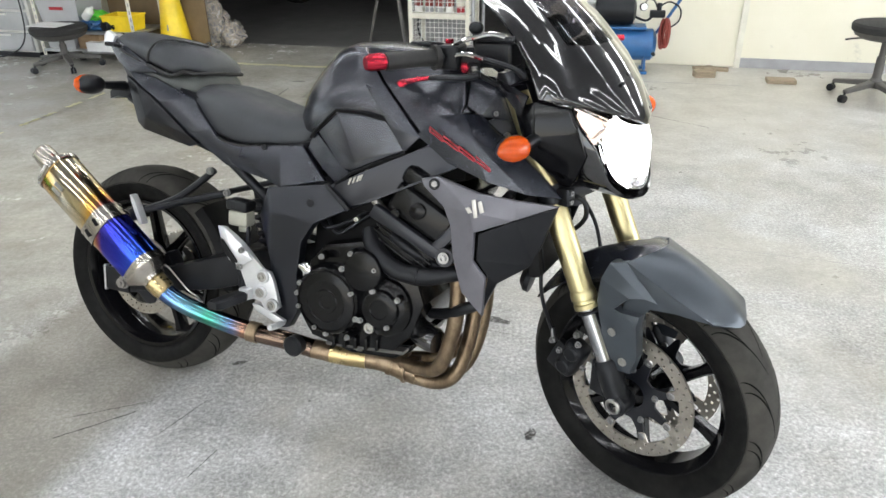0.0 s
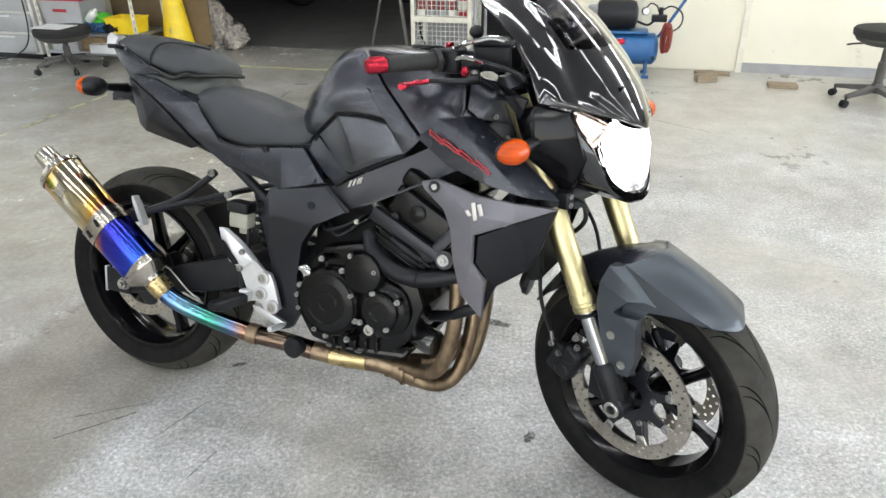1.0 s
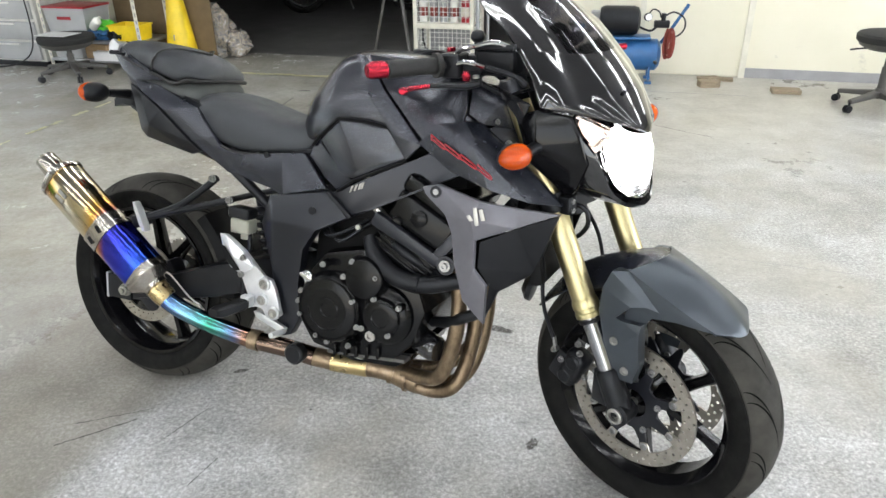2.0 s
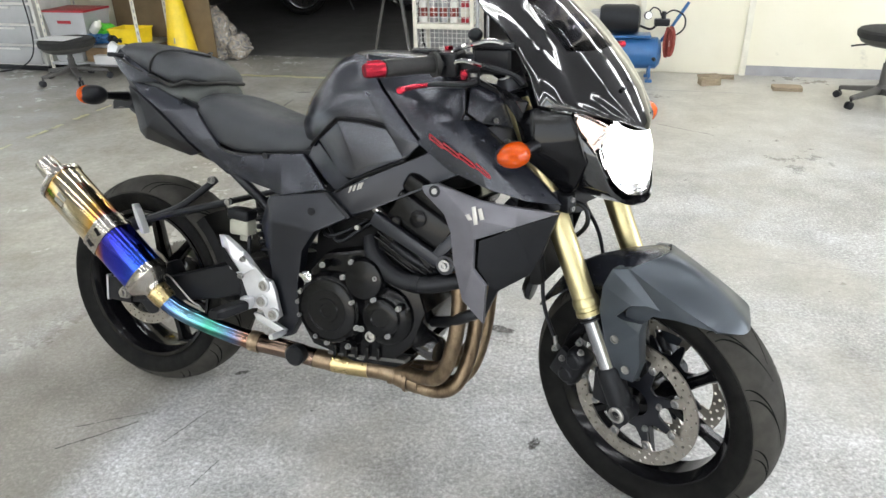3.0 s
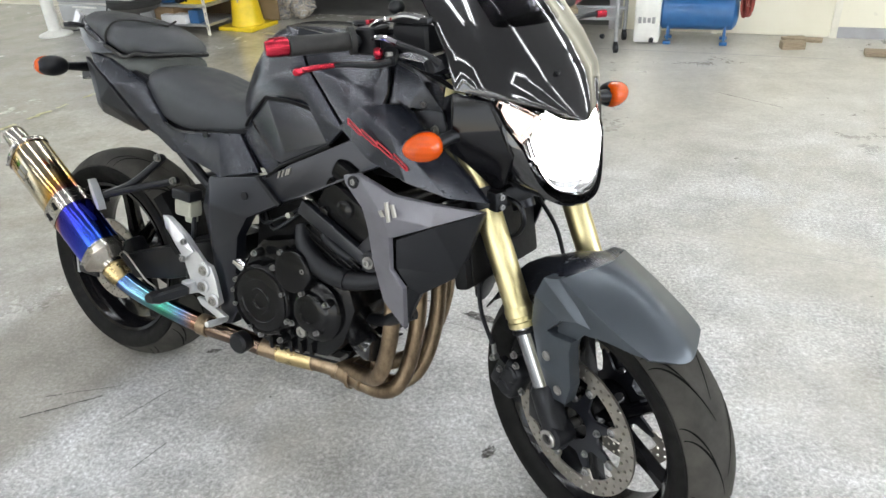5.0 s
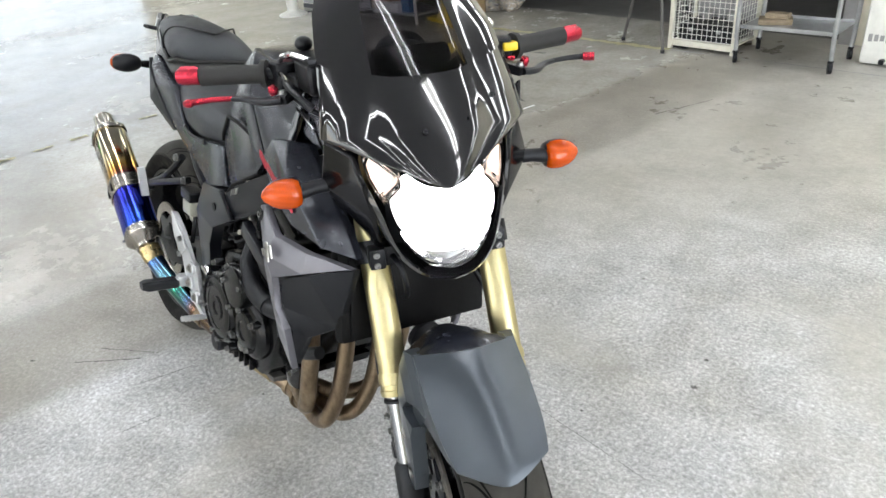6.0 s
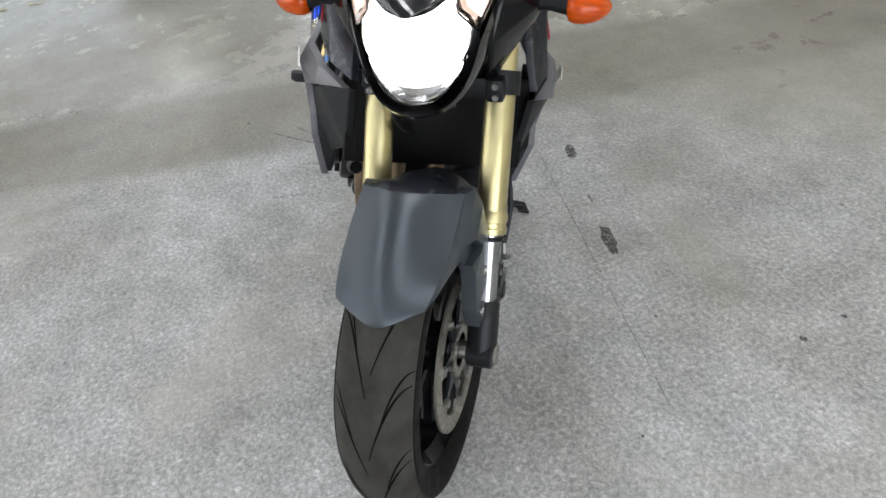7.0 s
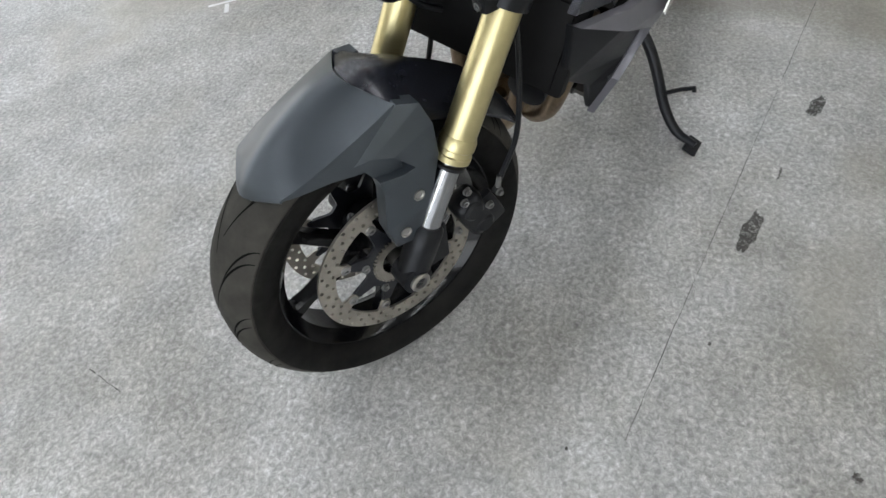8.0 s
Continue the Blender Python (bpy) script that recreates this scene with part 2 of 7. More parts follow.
M = {
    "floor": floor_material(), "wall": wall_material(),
    "ceiling": plain("ceiling_board", (0.24, 0.24, 0.25), 0.85, vary=0.05, scale=2),
    # Garage plaster and concrete: lack of light is darkened into the base colour.
    "dim_wall": plain("bare_plaster_shaded", (0.10, 0.10, 0.095), 0.8, scale=2),
    "dim_floor": plain("bare_concrete_shaded", (0.10, 0.098, 0.094), 0.6, scale=3, vary=0.2),
    "plinth": plain("grey_skirting_paint", (0.30, 0.30, 0.31), 0.6, scale=6),
    "satin": plain("satin_black_paint", (0.0120, 0.0136, 0.0195), 0.27, vary=0.03, scale=20, wear=0.03, spec=0.70, tint=(0.90, 0.92, 1.0)),
    "tank": plain("matt_black_paint", (0.0080, 0.0090, 0.0130), 0.24, vary=0.02, scale=14, wear=0.02, spec=0.95, tint=(0.90, 0.92, 1.0)),
    "frame": plain("satin_black_frame", (0.0058, 0.0066, 0.0095), 0.31, scale=30, vary=0.04, wear=0.04, spec=0.5, tint=(0.90, 0.92, 1.0)),
    "shroud": plain("matt_grey_paint", (0.150, 0.148, 0.168), 0.38, metal=0.35, vary=0.07, scale=25, bump=0.03),
    "fender": plain("matt_slate_paint", (0.062, 0.073, 0.087), 0.31, metal=0.5, vary=0.03, scale=20, wear=0.03),
    "gloss": plain("gloss_black_lacquer", (0.008, 0.008, 0.009), 0.06, vary=0.1, coat=1.0),
    "plastic": plain("black_plastic", (0.0055, 0.0058, 0.0070), 0.40, scale=50, bump=0.12, spec=0.33, tint=(0.90, 0.93, 1.0)),
    # Matt black for plastic parts, also painted in for shade in slots and gaps.
    "dark": plain("matt_black_and_recess_shade", (0.004, 0.004, 0.0045), 0.6, scale=40, spec=0.15),
    "engine": plain("black_cast_alloy", (0.0036, 0.0037, 0.0043), 0.19, scale=60, vary=0.06, bump=0.05, bscale=900, spec=0.24),
    "rimblack": plain("black_wheel_enamel", (0.004, 0.004, 0.005), 0.13, scale=30, vary=0.04, spec=0.28),
    "rubber": rubber(), "groove": plain("groove_rubber", (0.003, 0.003, 0.003), 0.9, spec=0.1),
    "tread": plain("dusty_tread_rubber", (0.040, 0.0380, 0.0335), 0.72, vary=0.40, scale=14, bump=0.2, bscale=500, spec=0.20),
    "grip": plain("grip_rubber", (0.016, 0.016, 0.016), 0.7, bump=0.4, bscale=1400),
    "seat": vinyl(), "piping": plain("seat_seam", (0.008, 0.008, 0.008), 0.6),
    "step": plain("grey_step_vinyl", (0.060, 0.066, 0.064), 0.6, scale=20, bump=0.15),
    "gold": plain("gold_anodised", (0.57, 0.505, 0.285), 0.36, metal=1.0, vary=0.06, scale=25),
    "polish": plain("polished_titanium", (0.46, 0.43, 0.39), 0.20, metal=1.0, vary=0.08, scale=30),
    "chrome": plain("hard_chrome", (0.75, 0.75, 0.76), 0.08, metal=1.0, vary=0.03),
    "stanchion": plain("polished_hard_steel", (0.36, 0.37, 0.39), 0.11, metal=1.0, vary=0.05, scale=40),
    "steel": plain("ground_steel", (0.42, 0.41, 0.39), 0.34, metal=1.0, vary=0.1, scale=60),
    "disc": plain("brake_disc_steel", (0.40, 0.375, 0.33), 0.36, metal=0.9, vary=0.12, scale=45),
    "alloy": plain("silver_alloy", (0.62, 0.63, 0.65), 0.36, metal=0.7, vary=0.06, scale=40),
    "bolt": plain("zinc_bolt", (0.33, 0.33, 0.33), 0.30, metal=1.0),
    "ti": titanium(), "tipipe": tinted_pipe(), "burnt": pipe_steel(),
    "cat": plain("straw_steel", (0.52, 0.41, 0.21), 0.28, metal=1.0, vary=0.12, scale=20),
    "red": plain("red_anodised", (0.42, 0.022, 0.045), 0.25, metal=0.75, vary=0.08, scale=40),
    "redmark": plain("red_marking", (0.36, 0.014, 0.024), 0.4),
    "orange": lens("amber_lens", (0.60, 0.078, 0.002)),
    "smoke": glass("smoked_acrylic", (0.16, 0.15, 0.17), 0.0, 1.0, 1.3),
    "clear": glass("clear_polycarbonate", (0.97, 0.97, 0.98), 0.0, 1.0, 1.4),
    "beam": lamp_glow("lit_headlight", (1.0, 0.985, 0.96), 6.0),
    "sidelight": lamp_glow("lit_position_lamp", (1.0, 0.72, 0.56), 1.15),
    "tube": lamp_glow("lit_fluorescent_tube", (0.945, 0.972, 0.995), 21.0),
    "yellow": plain("yellow_plastic", (0.80, 0.58, 0.02), 0.4, scale=10),
    "yline": plain("worn_yellow_line", (0.44, 0.40, 0.22), 0.5, vary=0.25, scale=30),
    "white": plain("white_enamel", (0.74, 0.74, 0.70), 0.4, scale=8),
    "ivory": plain("ivory_plastic", (0.66, 0.64, 0.55), 0.45, scale=8),
    "grey": plain("grey_plastic", (0.30, 0.30, 0.30), 0.5, scale=12),
    "greysteel": plain("grey_tube_steel", (0.36, 0.37, 0.38), 0.35, metal=0.6, scale=20),
    "blue": plain("blue_enamel", (0.022, 0.105, 0.27), 0.3, scale=10),
    "green": plain("green_enamel", (0.12, 0.62, 0.06), 0.3),
    "paper": plain("white_paper", (0.82, 0.82, 0.82), 0.8, vary=0.03),
    "cloth": plain("black_fabric", (0.022, 0.022, 0.022), 0.9, bump=0.4, bscale=900),
    "carton": carton(), "timber": timber(),
    "hardboard": plain("brown_hardboard", (0.150, 0.105, 0.055), 0.6, vary=0.15, scale=9),
    "stoolgrey": plain("dark_grey_nylon", (0.075, 0.072, 0.068), 0.5, scale=30),
    "bag": rubbish(),
    "clearbox": plain("milky_plastic", (0.42, 0.43, 0.44), 0.3, scale=5, vary=0.08),
    "copper": plain("red_cable", (0.22, 0.035, 0.025), 0.45),
    "fluid": plain("milky_reservoir", (0.32, 0.32, 0.27), 0.3, scale=12),
    "oil": oil(),
    "tape": plain("white_tape", (0.86, 0.87, 0.88), 0.55, vary=0.03),
}

# ---- mesh tools ----
def finish(bm, angle):
    bmesh.ops.recalc_face_normals(bm, faces=bm.faces[:])
    lim = radians(angle)
    for f in bm.faces:
        f.smooth = True
    for e in bm.edges:
        e.smooth = len(e.link_faces) == 2 and e.calc_face_angle(0) < lim


def part(name, bm, mat, parent=None, label="", steered=False, angle=34):
    """One bmesh as one mesh object under a thing or under a part."""
    if steered:
        bm.transform(STEER)
    finish(bm, angle)
    me = bpy.data.meshes.new(name)
    bm.to_mesh(me)
    bm.free()
    me.materials.append(M[mat])
    ob = new(name, me)
    ob.parent = parent
    if label:
        tagged(ob, label)
    return ob


def rounded_off(ob, levels=2):
    """Smooths a thing of few faces."""
    m = ob.modifiers.new("smooth", "SUBSURF")
    m.levels = m.render_levels = levels
    return ob


def thing(name, bm, mat, label, category, group="", kind="", angle=34):
    return tagged(part(name, bm, mat, None, "", False, angle), label, category, group, kind)


def base(name, m, label, category, group="", kind=""):
    ob = new(name)
    ob.empty_display_size = 0.1
    ob.matrix_world = m
    return tagged(ob, label, category, group, kind)


def joined(*bms):
    out = bmesh.new()
    for b in bms:
        me = bpy.data.meshes.new("tmp")
        b.to_mesh(me)
        b.free()
        out.from_mesh(me)
        bpy.data.meshes.remove(me)
    return out


def flip(bm):
    """The mirror image on the other side of the y plane."""
    bm.transform(Matrix.Diagonal((1, -1, 1, 1)))
    bmesh.ops.reverse_faces(bm, faces=bm.faces[:])
    return bm


def curve_through(pts, n):
    """Points of a smooth curve (Catmull-Rom) through pts, n steps a span."""
    p = [Vector(q) for q in pts]
    p = [2 * p[0] - p[1]] + p + [2 * p[-1] - p[-2]]
    out = []
    for i in range(1, len(p) - 2):
        for k in range(n):
            t = k / n
            out.append(0.5 * ((2 * p[i]) + (p[i + 1] - p[i - 1]) * t + (2 * p[i - 1] - 5 * p[i] + 4 * p[i + 1] - p[i + 2]) * t * t
                              + (3 * p[i] - p[i - 1] - 3 * p[i + 1] + p[i + 2]) * t ** 3))
    return out + [p[-2]]


def loft(rings, closed=True, caps=True):
    """Skin over rings of equally many points."""
    bm = bmesh.new()
    vs = [[bm.verts.new(p) for p in r] for r in rings]
    n = len(rings[0])
    for a, b in zip(vs, vs[1:]):
        for i in range(n if closed else n - 1):
            j = (i + 1) % n
            bm.faces.new((a[i], a[j], b[j], b[i]))
    if caps and closed:
        bm.faces.new(vs[0])
        bm.faces.new(vs[-1])
    return bm


def tube(pts, r, seg=12, n=0, flat=1.0, caps=True):
    """A round bar or pipe along pts; r one radius or one for each point; flat squeezes it."""
    if n:
        rs = r if isinstance(r, (list, tuple)) else None
        m = len(pts)
        pts = curve_through(pts, n)
        if rs:
            r = [rs[min(i // n, m - 1)] + (rs[min(i // n + 1, m - 1)] - rs[min(i // n, m - 1)]) * (i % n) / n for i in range(len(pts))]
    p = [Vector(q) for q in pts]
    rad = r if isinstance(r, (list, tuple)) else [r] * len(p)
    rings, up = [], None
    for i, q in enumerate(p):
        d = (p[min(i + 1, len(p) - 1)] - p[max(i - 1, 0)]).normalized()
        if up is None:
            up = Vector((0, 0, 1)) if abs(d.z) < 0.9 else Vector((0, 1, 0))
        s = d.cross(up).normalized()
        up = s.cross(d).normalized()
        rings.append([q + rad[i] * (s * math.cos(a) + up * flat * math.sin(a)) for a in (2 * math.pi * k / seg for k in range(seg))])
    return loft(rings, True, caps)


def lathe(profile, at, axis, seg=32, closed=False):
    """Turns a profile of (along, radius) round an axis through at."""
    d = Vector(axis).normalized()
    s = d.cross(Vector((0, 0, 1)) if abs(d.z) < 0.9 else Vector((1, 0, 0))).normalized()
    u = d.cross(s)
    o = Vector(at)
    bm = bmesh.new()
    rings = []
    for a, r in profile:
        rings.append([bm.verts.new(o + d * a + max(r, 1e-4) * (s * math.cos(t) + u * math.sin(t))) for t in (2 * math.pi * k / seg for k in range(seg))])
    pairs = list(zip(rings, rings[1:])) + ([(rings[-1], rings[0])] if closed else [])
    for a, b in pairs:
        for i in range(seg):
            bm.faces.new((a[i], a[(i + 1) % seg], b[(i + 1) % seg], b[i]))
    if not closed:
        bm.faces.new(rings[0])
        bm.faces.new(rings[-1])
    return bm


def box(at, size, bev=0.0, turn=None, seg=2):
    bm = bmesh.new()
    bmesh.ops.create_cube(bm, size=1)
    bm.transform(Matrix.Diagonal((*size, 1)))
    if bev:
        bmesh.ops.bevel(bm, geom=bm.edges[:], offset=bev, segments=seg, affect="EDGES", profile=0.6)
    bm.transform(Matrix.Translation(at) @ (turn or Matrix()))
    return bm


def bar(a, b, wa, ha, wb=None, hb=None, bev=0.003, side=(0, 1, 0)):
    """A beam of rectangular section from a to b; w along side, h across."""
    a, b = Vector(a), Vector(b)
    d = (b - a).normalized()
    s = (Vector(side) - Vector(side).dot(d) * d).normalized()
    u = d.cross(s)
    wb, hb = wb or wa, hb or ha
    bm = loft([[a + s * (wa / 2) * i + u * (ha / 2) * j for i, j in ((-1, -1), (1, -1), (1, 1), (-1, 1))],
               [b + s * (wb / 2) * i + u * (hb / 2) * j for i, j in ((-1, -1), (1, -1), (1, 1), (-1, 1))]])
    if bev:
        bmesh.ops.bevel(bm, geom=bm.edges[:], offset=bev, segments=2, affect="EDGES", profile=0.6)
    return bm


def slab(outline, y, thick, bev=0.003, peak=None, seg=2):
    """A panel with an outline in the side view. y: its outer face, one value or one for each corner (right side: negative).
    peak: points inside the outline at which the face is folded."""
    n = len(outline)
    ys = y if isinstance(y, (list, tuple)) else [y] * n
    s = 1 if ys[0] > 0 else -1
    bm = bmesh.new()
    out = [bm.verts.new((x, yy, z)) for (x, z), yy in zip(outline, ys)]
    back = [bm.verts.new((x, yy - s * thick, z)) for (x, z), yy in zip(outline, ys)]
    if peak:
        pk = bm.verts.new(peak)
        for i in range(n):
            bm.faces.new((out[i], out[(i + 1) % n], pk))
    else:
        bm.faces.new(out)
    bm.faces.new(back)
    for i in range(n):
        bm.faces.new((out[i], out[(i + 1) % n], back[(i + 1) % n], back[i]))
    if bev:
        rim = [e for e in bm.edges if all(v in out for v in e.verts)]
        bmesh.ops.bevel(bm, geom=rim, offset=bev, segments=seg, affect="EDGES", profile=0.6)
    return bm


def facets(points, faces, thick, inward, bev=0.002):
    """A folded sheet from a few corner points and the faces between them, thickened inward."""
    bm = bmesh.new()
    vs = [bm.verts.new(p) for p in points]
    fs = [bm.faces.new([vs[i] for i in f]) for f in faces]
    bmesh.ops.recalc_face_normals(bm, faces=fs)
    folds = bm.edges[:]
    ext = bmesh.ops.extrude_face_region(bm, geom=fs[:] + bm.edges[:] + bm.verts[:])
    moved = [g for g in ext["geom"] if isinstance(g, bmesh.types.BMVert)]
    for v in moved:
        v.co += Vector(inward) * thick
    if bev:
        old = [e for e in folds if e.is_valid and not all(v in moved for v in e.verts)]
        bmesh.ops.bevel(bm, geom=old, offset=bev, segments=2, affect="EDGES", profile=0.6)
    return bm


def drilled_disc(at, r0, r1, thick, cells, rows, hole):
    """A brake disc ring round the y axis through at, with real drilled holes."""
    bm = bmesh.new()
    ax, ay, az = at
    for k in range(cells):
        for j in range(rows):
            a0, a1 = 2 * math.pi * (k + 0.5 * (j % 2)) / cells, 2 * math.pi * (k + 1 + 0.5 * (j % 2)) / cells
            b0, b1 = r0 + (r1 - r0) * j / rows, r0 + (r1 - r0) * (j + 1) / rows
            am, bmid = (a0 + a1) / 2 , (b0 + b1) / 2
            rim = [(a0, b0), (am, b0), (a1, b0), (a1, bmid), (a1, b1), (am, b1), (a0, b1), (a0, bmid)]
            inner = [(am + hole / bmid * math.sin(t), bmid - hole * math.cos(t)) for t in (-math.pi / 4, 0, math.pi / 4, math.pi / 2, 3 * math.pi / 4, math.pi, 5 * math.pi / 4, 3 * math.pi / 2)]
            layers = []
            for y in (ay - thick / 2, ay + thick / 2):
                layers.append([[bm.verts.new((ax + r * math.cos(a), y, az + r * math.sin(a))) for a, r in ring] for ring in (rim, inner)])
            for (o, i) in layers:
                for q in range(8):
                    bm.faces.new((o[q], o[(q + 1) % 8], i[(q + 1) % 8], i[q]))
            (o0, i0), (o1, i1) = layers
            for q in range(8):
                bm.faces.new((i0[q], i0[(q + 1) % 8], i1[(q + 1) % 8], i1[q]))
            edges = ((0, 1), (1, 2)) if j == 0 else ()
            if j == rows - 1:
                edges = edges + ((4, 5), (5, 6))
            for q, w in edges:
                bm.faces.new((o0[q], o0[w], o1[w], o1[q]))
    bmesh.ops.remove_doubles(bm, verts=bm.verts[:], dist=1e-5)
    return bm


def star_plate(at, thick, ri, radius, n=120):
    """A flat plate round the y axis with a hole of radius ri and an edge given by radius(angle)."""
    ax, ay, az = at
    bm = bmesh.new()
    rings = []
    for y, f in ((ay - thick / 2, None), (ay - thick / 2, radius), (ay + thick / 2, radius), (ay + thick / 2, None)):
        rings.append([bm.verts.new((ax + (f(a) if f else ri) * math.cos(a), y, az + (f(a) if f else ri) * math.sin(a))) for a in (2 * math.pi * k / n for k in range(n))])
    for a, b in zip(rings, rings[1:] + rings[:1]):
        for i in range(n):
            bm.faces.new((a[i], a[(i + 1) % n], b[(i + 1) % n], b[i]))
    return bm


def hexbolt(at, axis, r=0.006, h=0.005):
    return lathe([(0, r * 1.25), (0.0012, r * 1.25), (0.0014, r), (h, r), (h, r * 0.55), (h * 0.5, r * 0.5)], at, axis, 10)


def ellipsoid(at, size, seg=16, rings=10, power=1.0):
    out = []
    for k in range(rings + 1):
        t = math.pi * (k / rings) - math.pi / 2
        c = max(abs(math.cos(t)), 0.02) ** power
        out.append([Vector(at) + Vector((size[0] * c * math.cos(a), size[1] * math.sin(t), size[2] * c * math.sin(a))) for a in (2 * math.pi * i / seg for i in range(seg))])
    return loft(out)

# ---- the motorcycle: x forward from the rear axle, y to its left, z up; it leans on its side stand with the bars turned to the right ----
WHEELBASE, RAKE, TRAIL, FRONT_R, REAR_R = 1.45, radians(25.2), 0.104, 0.30, 0.315
STEER_FOOT = Vector((WHEELBASE + TRAIL, 0, 0))
STEER_AXIS = Vector((-math.sin(RAKE), 0, math.cos(RAKE)))
STEER = Matrix.Translation(STEER_FOOT) @ Matrix.Rotation(radians(-25.5), 4, STEER_AXIS) @ Matrix.Translation(-STEER_FOOT)
bike = base("motorcycle", Matrix.Translation((-0.839, 1.977, 0.0017)) @ pose(0, 0, 0, 0, 0, -18.45) @ pose(0, 0, 0, -13.35),
            "black and grey naked motorcycle leaning on its side stand, headlight lit", "motorcycle")


def crown_radius(y, half, crown, bead):
    """The round running surface of a tyre: its radius at y from the middle."""
    u = min(1.0, abs(y) / (half * 0.93))
    return crown - (crown - bead - 0.050) * u ** 2.8


def tyre(x, z, half, crown, bead):
    """The carcass: side walls from the beads, and the body under the tread."""
    prof = [(-half * 0.80, bead), (-half * 0.95, bead + 0.020), (-half, bead + 0.038), (-half * 0.975, bead + 0.047)]
    prof += [(half * k / 10, crown_radius(half * k / 10, half, crown, bead) - 0.004) for k in range(-9, 10)]
    prof += [(half * 0.975, bead + 0.047), (half, bead + 0.038), (half * 0.95, bead + 0.020), (half * 0.80, bead), (half * 0.72, bead - 0.004), (-half * 0.72, bead - 0.004)]
    return lathe([(-a, r) for a, r in prof], (x, 0, z), (0, 1, 0), 96, True)


def tread(x, z, half, crown, bead, count):
    """Long swept tread cuts, laid as thin dark strips on the crown."""
    bm = bmesh.new()
    for k in range(count):
        for side in (-1, 1):
            for y0, y1, sweep, w, lag in ((0.04, 0.90, 0.44, 0.0021, 0.0), (0.34, 0.91, 0.28, 0.0018, 0.5)):
                a0 = 2 * math.pi * (k + lag + (0.25 if side > 0 else 0)) / count
                last = None
                for i in range(15):
                    f = i / 14
                    y = side * half * (y0 + (y1 - y0) * f)
                    a = a0 + sweep * (1 - (1 - f) ** 1.7)
                    wd = w * (0.4 + 0.6 * math.sin(math.pi * min(1, f * 1.05 + 0.04)))
                    pair = []
                    for e in (-1, 1):
                        yy = y - e * side * wd * 0.5
                        r = crown_radius(yy, half, crown, bead) + 0.0009
                        pair.append(bm.verts.new((x + r * math.cos(a + e * wd / r), yy, z + r * math.sin(a + e * wd / r))))
                    if last:
                        bm.faces.new((last[0], last[1], pair[1], pair[0]))
                    last = pair
    return bm


def tread_band(x, z, half, crown, bead):
    """The worn running surface, a skin over the crown."""
    ys = [half * 0.92 * k / 12 for k in range(-12, 13)]
    return lathe([(y, crown_radius(y, half, crown, bead)) for y in ys] + [(y, crown_radius(y, half, crown, bead) - 0.006) for y in ys[::-1]], (x, 0, z), (0, 1, 0), 96, True)


def rim(x, z, half, r):
    prof = [(-half, r + 0.006), (-half * 0.97, r - 0.004), (-half * 0.80, r - 0.010), (-half * 0.55, r - 0.022), (half * 0.55, r - 0.022), (half * 0.80, r - 0.010),
            (half * 0.97, r - 0.004), (half, r + 0.006), (half * 0.86, r + 0.006), (half * 0.70, r + 0.001), (-half * 0.70, r + 0.001), (-half * 0.86, r + 0.006)]
    return lathe(prof, (x, 0, z), (0, 1, 0), 80, True)


def spokes(x, z, r, width, start, spread):
    """Three spokes that fork in a V from the hub."""
    at = lambda rr, aa: (x + rr * math.cos(aa), 0, z + rr * math.sin(aa))
    for k in range(3):
        a = start + 2 * math.pi * k / 3
        arms = []
        for s in (-1, 1):
            ring = [(0.034, 0.30, 0.040, width), (0.062, 0.62, 0.032, width * 0.92), (0.110, 0.86, 0.026, width * 0.80), (0.165, 0.97, 0.024, width * 0.74), (r - 0.014, 1.02, 0.036, width * 0.80)]
            rings = []
            for rr, f, h, w in ring:
                aa = a + s * spread * f
                t, n = Vector((-math.sin(aa), 0, math.cos(aa))), Vector((0, 1, 0))
                p = Vector(at(rr, aa))
                rings.append([p + t * (h / 2 * c) + n * (w / 2 * e) for c, e in ((-1, -0.6), (-0.6, -1), (0.6, -1), (1, -0.6), (1, 0.6), (0.6, 1), (-0.6, 1), (-1, 0.6))])
            arms.append(loft(rings))
        yield joined(*arms)


# front wheel
fw = part("front_wheel", lathe([(-0.058, 0.030), (-0.056, 0.045), (-0.03, 0.050), (0, 0.042), (0.03, 0.050), (0.056, 0.045), (0.058, 0.030)], (WHEELBASE, 0, FRONT_R), (0, 1, 0), 36),
          "rimblack", bike, "gloss black cast wheel", True)
for bm in spokes(WHEELBASE, FRONT_R, 0.216, 0.040, radians(7.5), 0.48):
    part("spoke", bm, "rimblack", fw, "", True)
part("rim", rim(WHEELBASE, FRONT_R, 0.050, 0.219), "rimblack", fw, "", True)
FRONT_TYRE, REAR_TYRE = (0.0695, 0.302, 0.222), (0.0905, REAR_R, 0.225)
part("tyre", tyre(WHEELBASE, FRONT_R, *FRONT_TYRE), "rubber", fw, "worn black road tyre", True)
part("tread_band", tread_band(WHEELBASE, FRONT_R, *FRONT_TYRE), "tread", fw, "dusty worn tread", True)
part("tread_groove", tread(WHEELBASE, FRONT_R, *FRONT_TYRE, 13), "groove", fw, "", True)
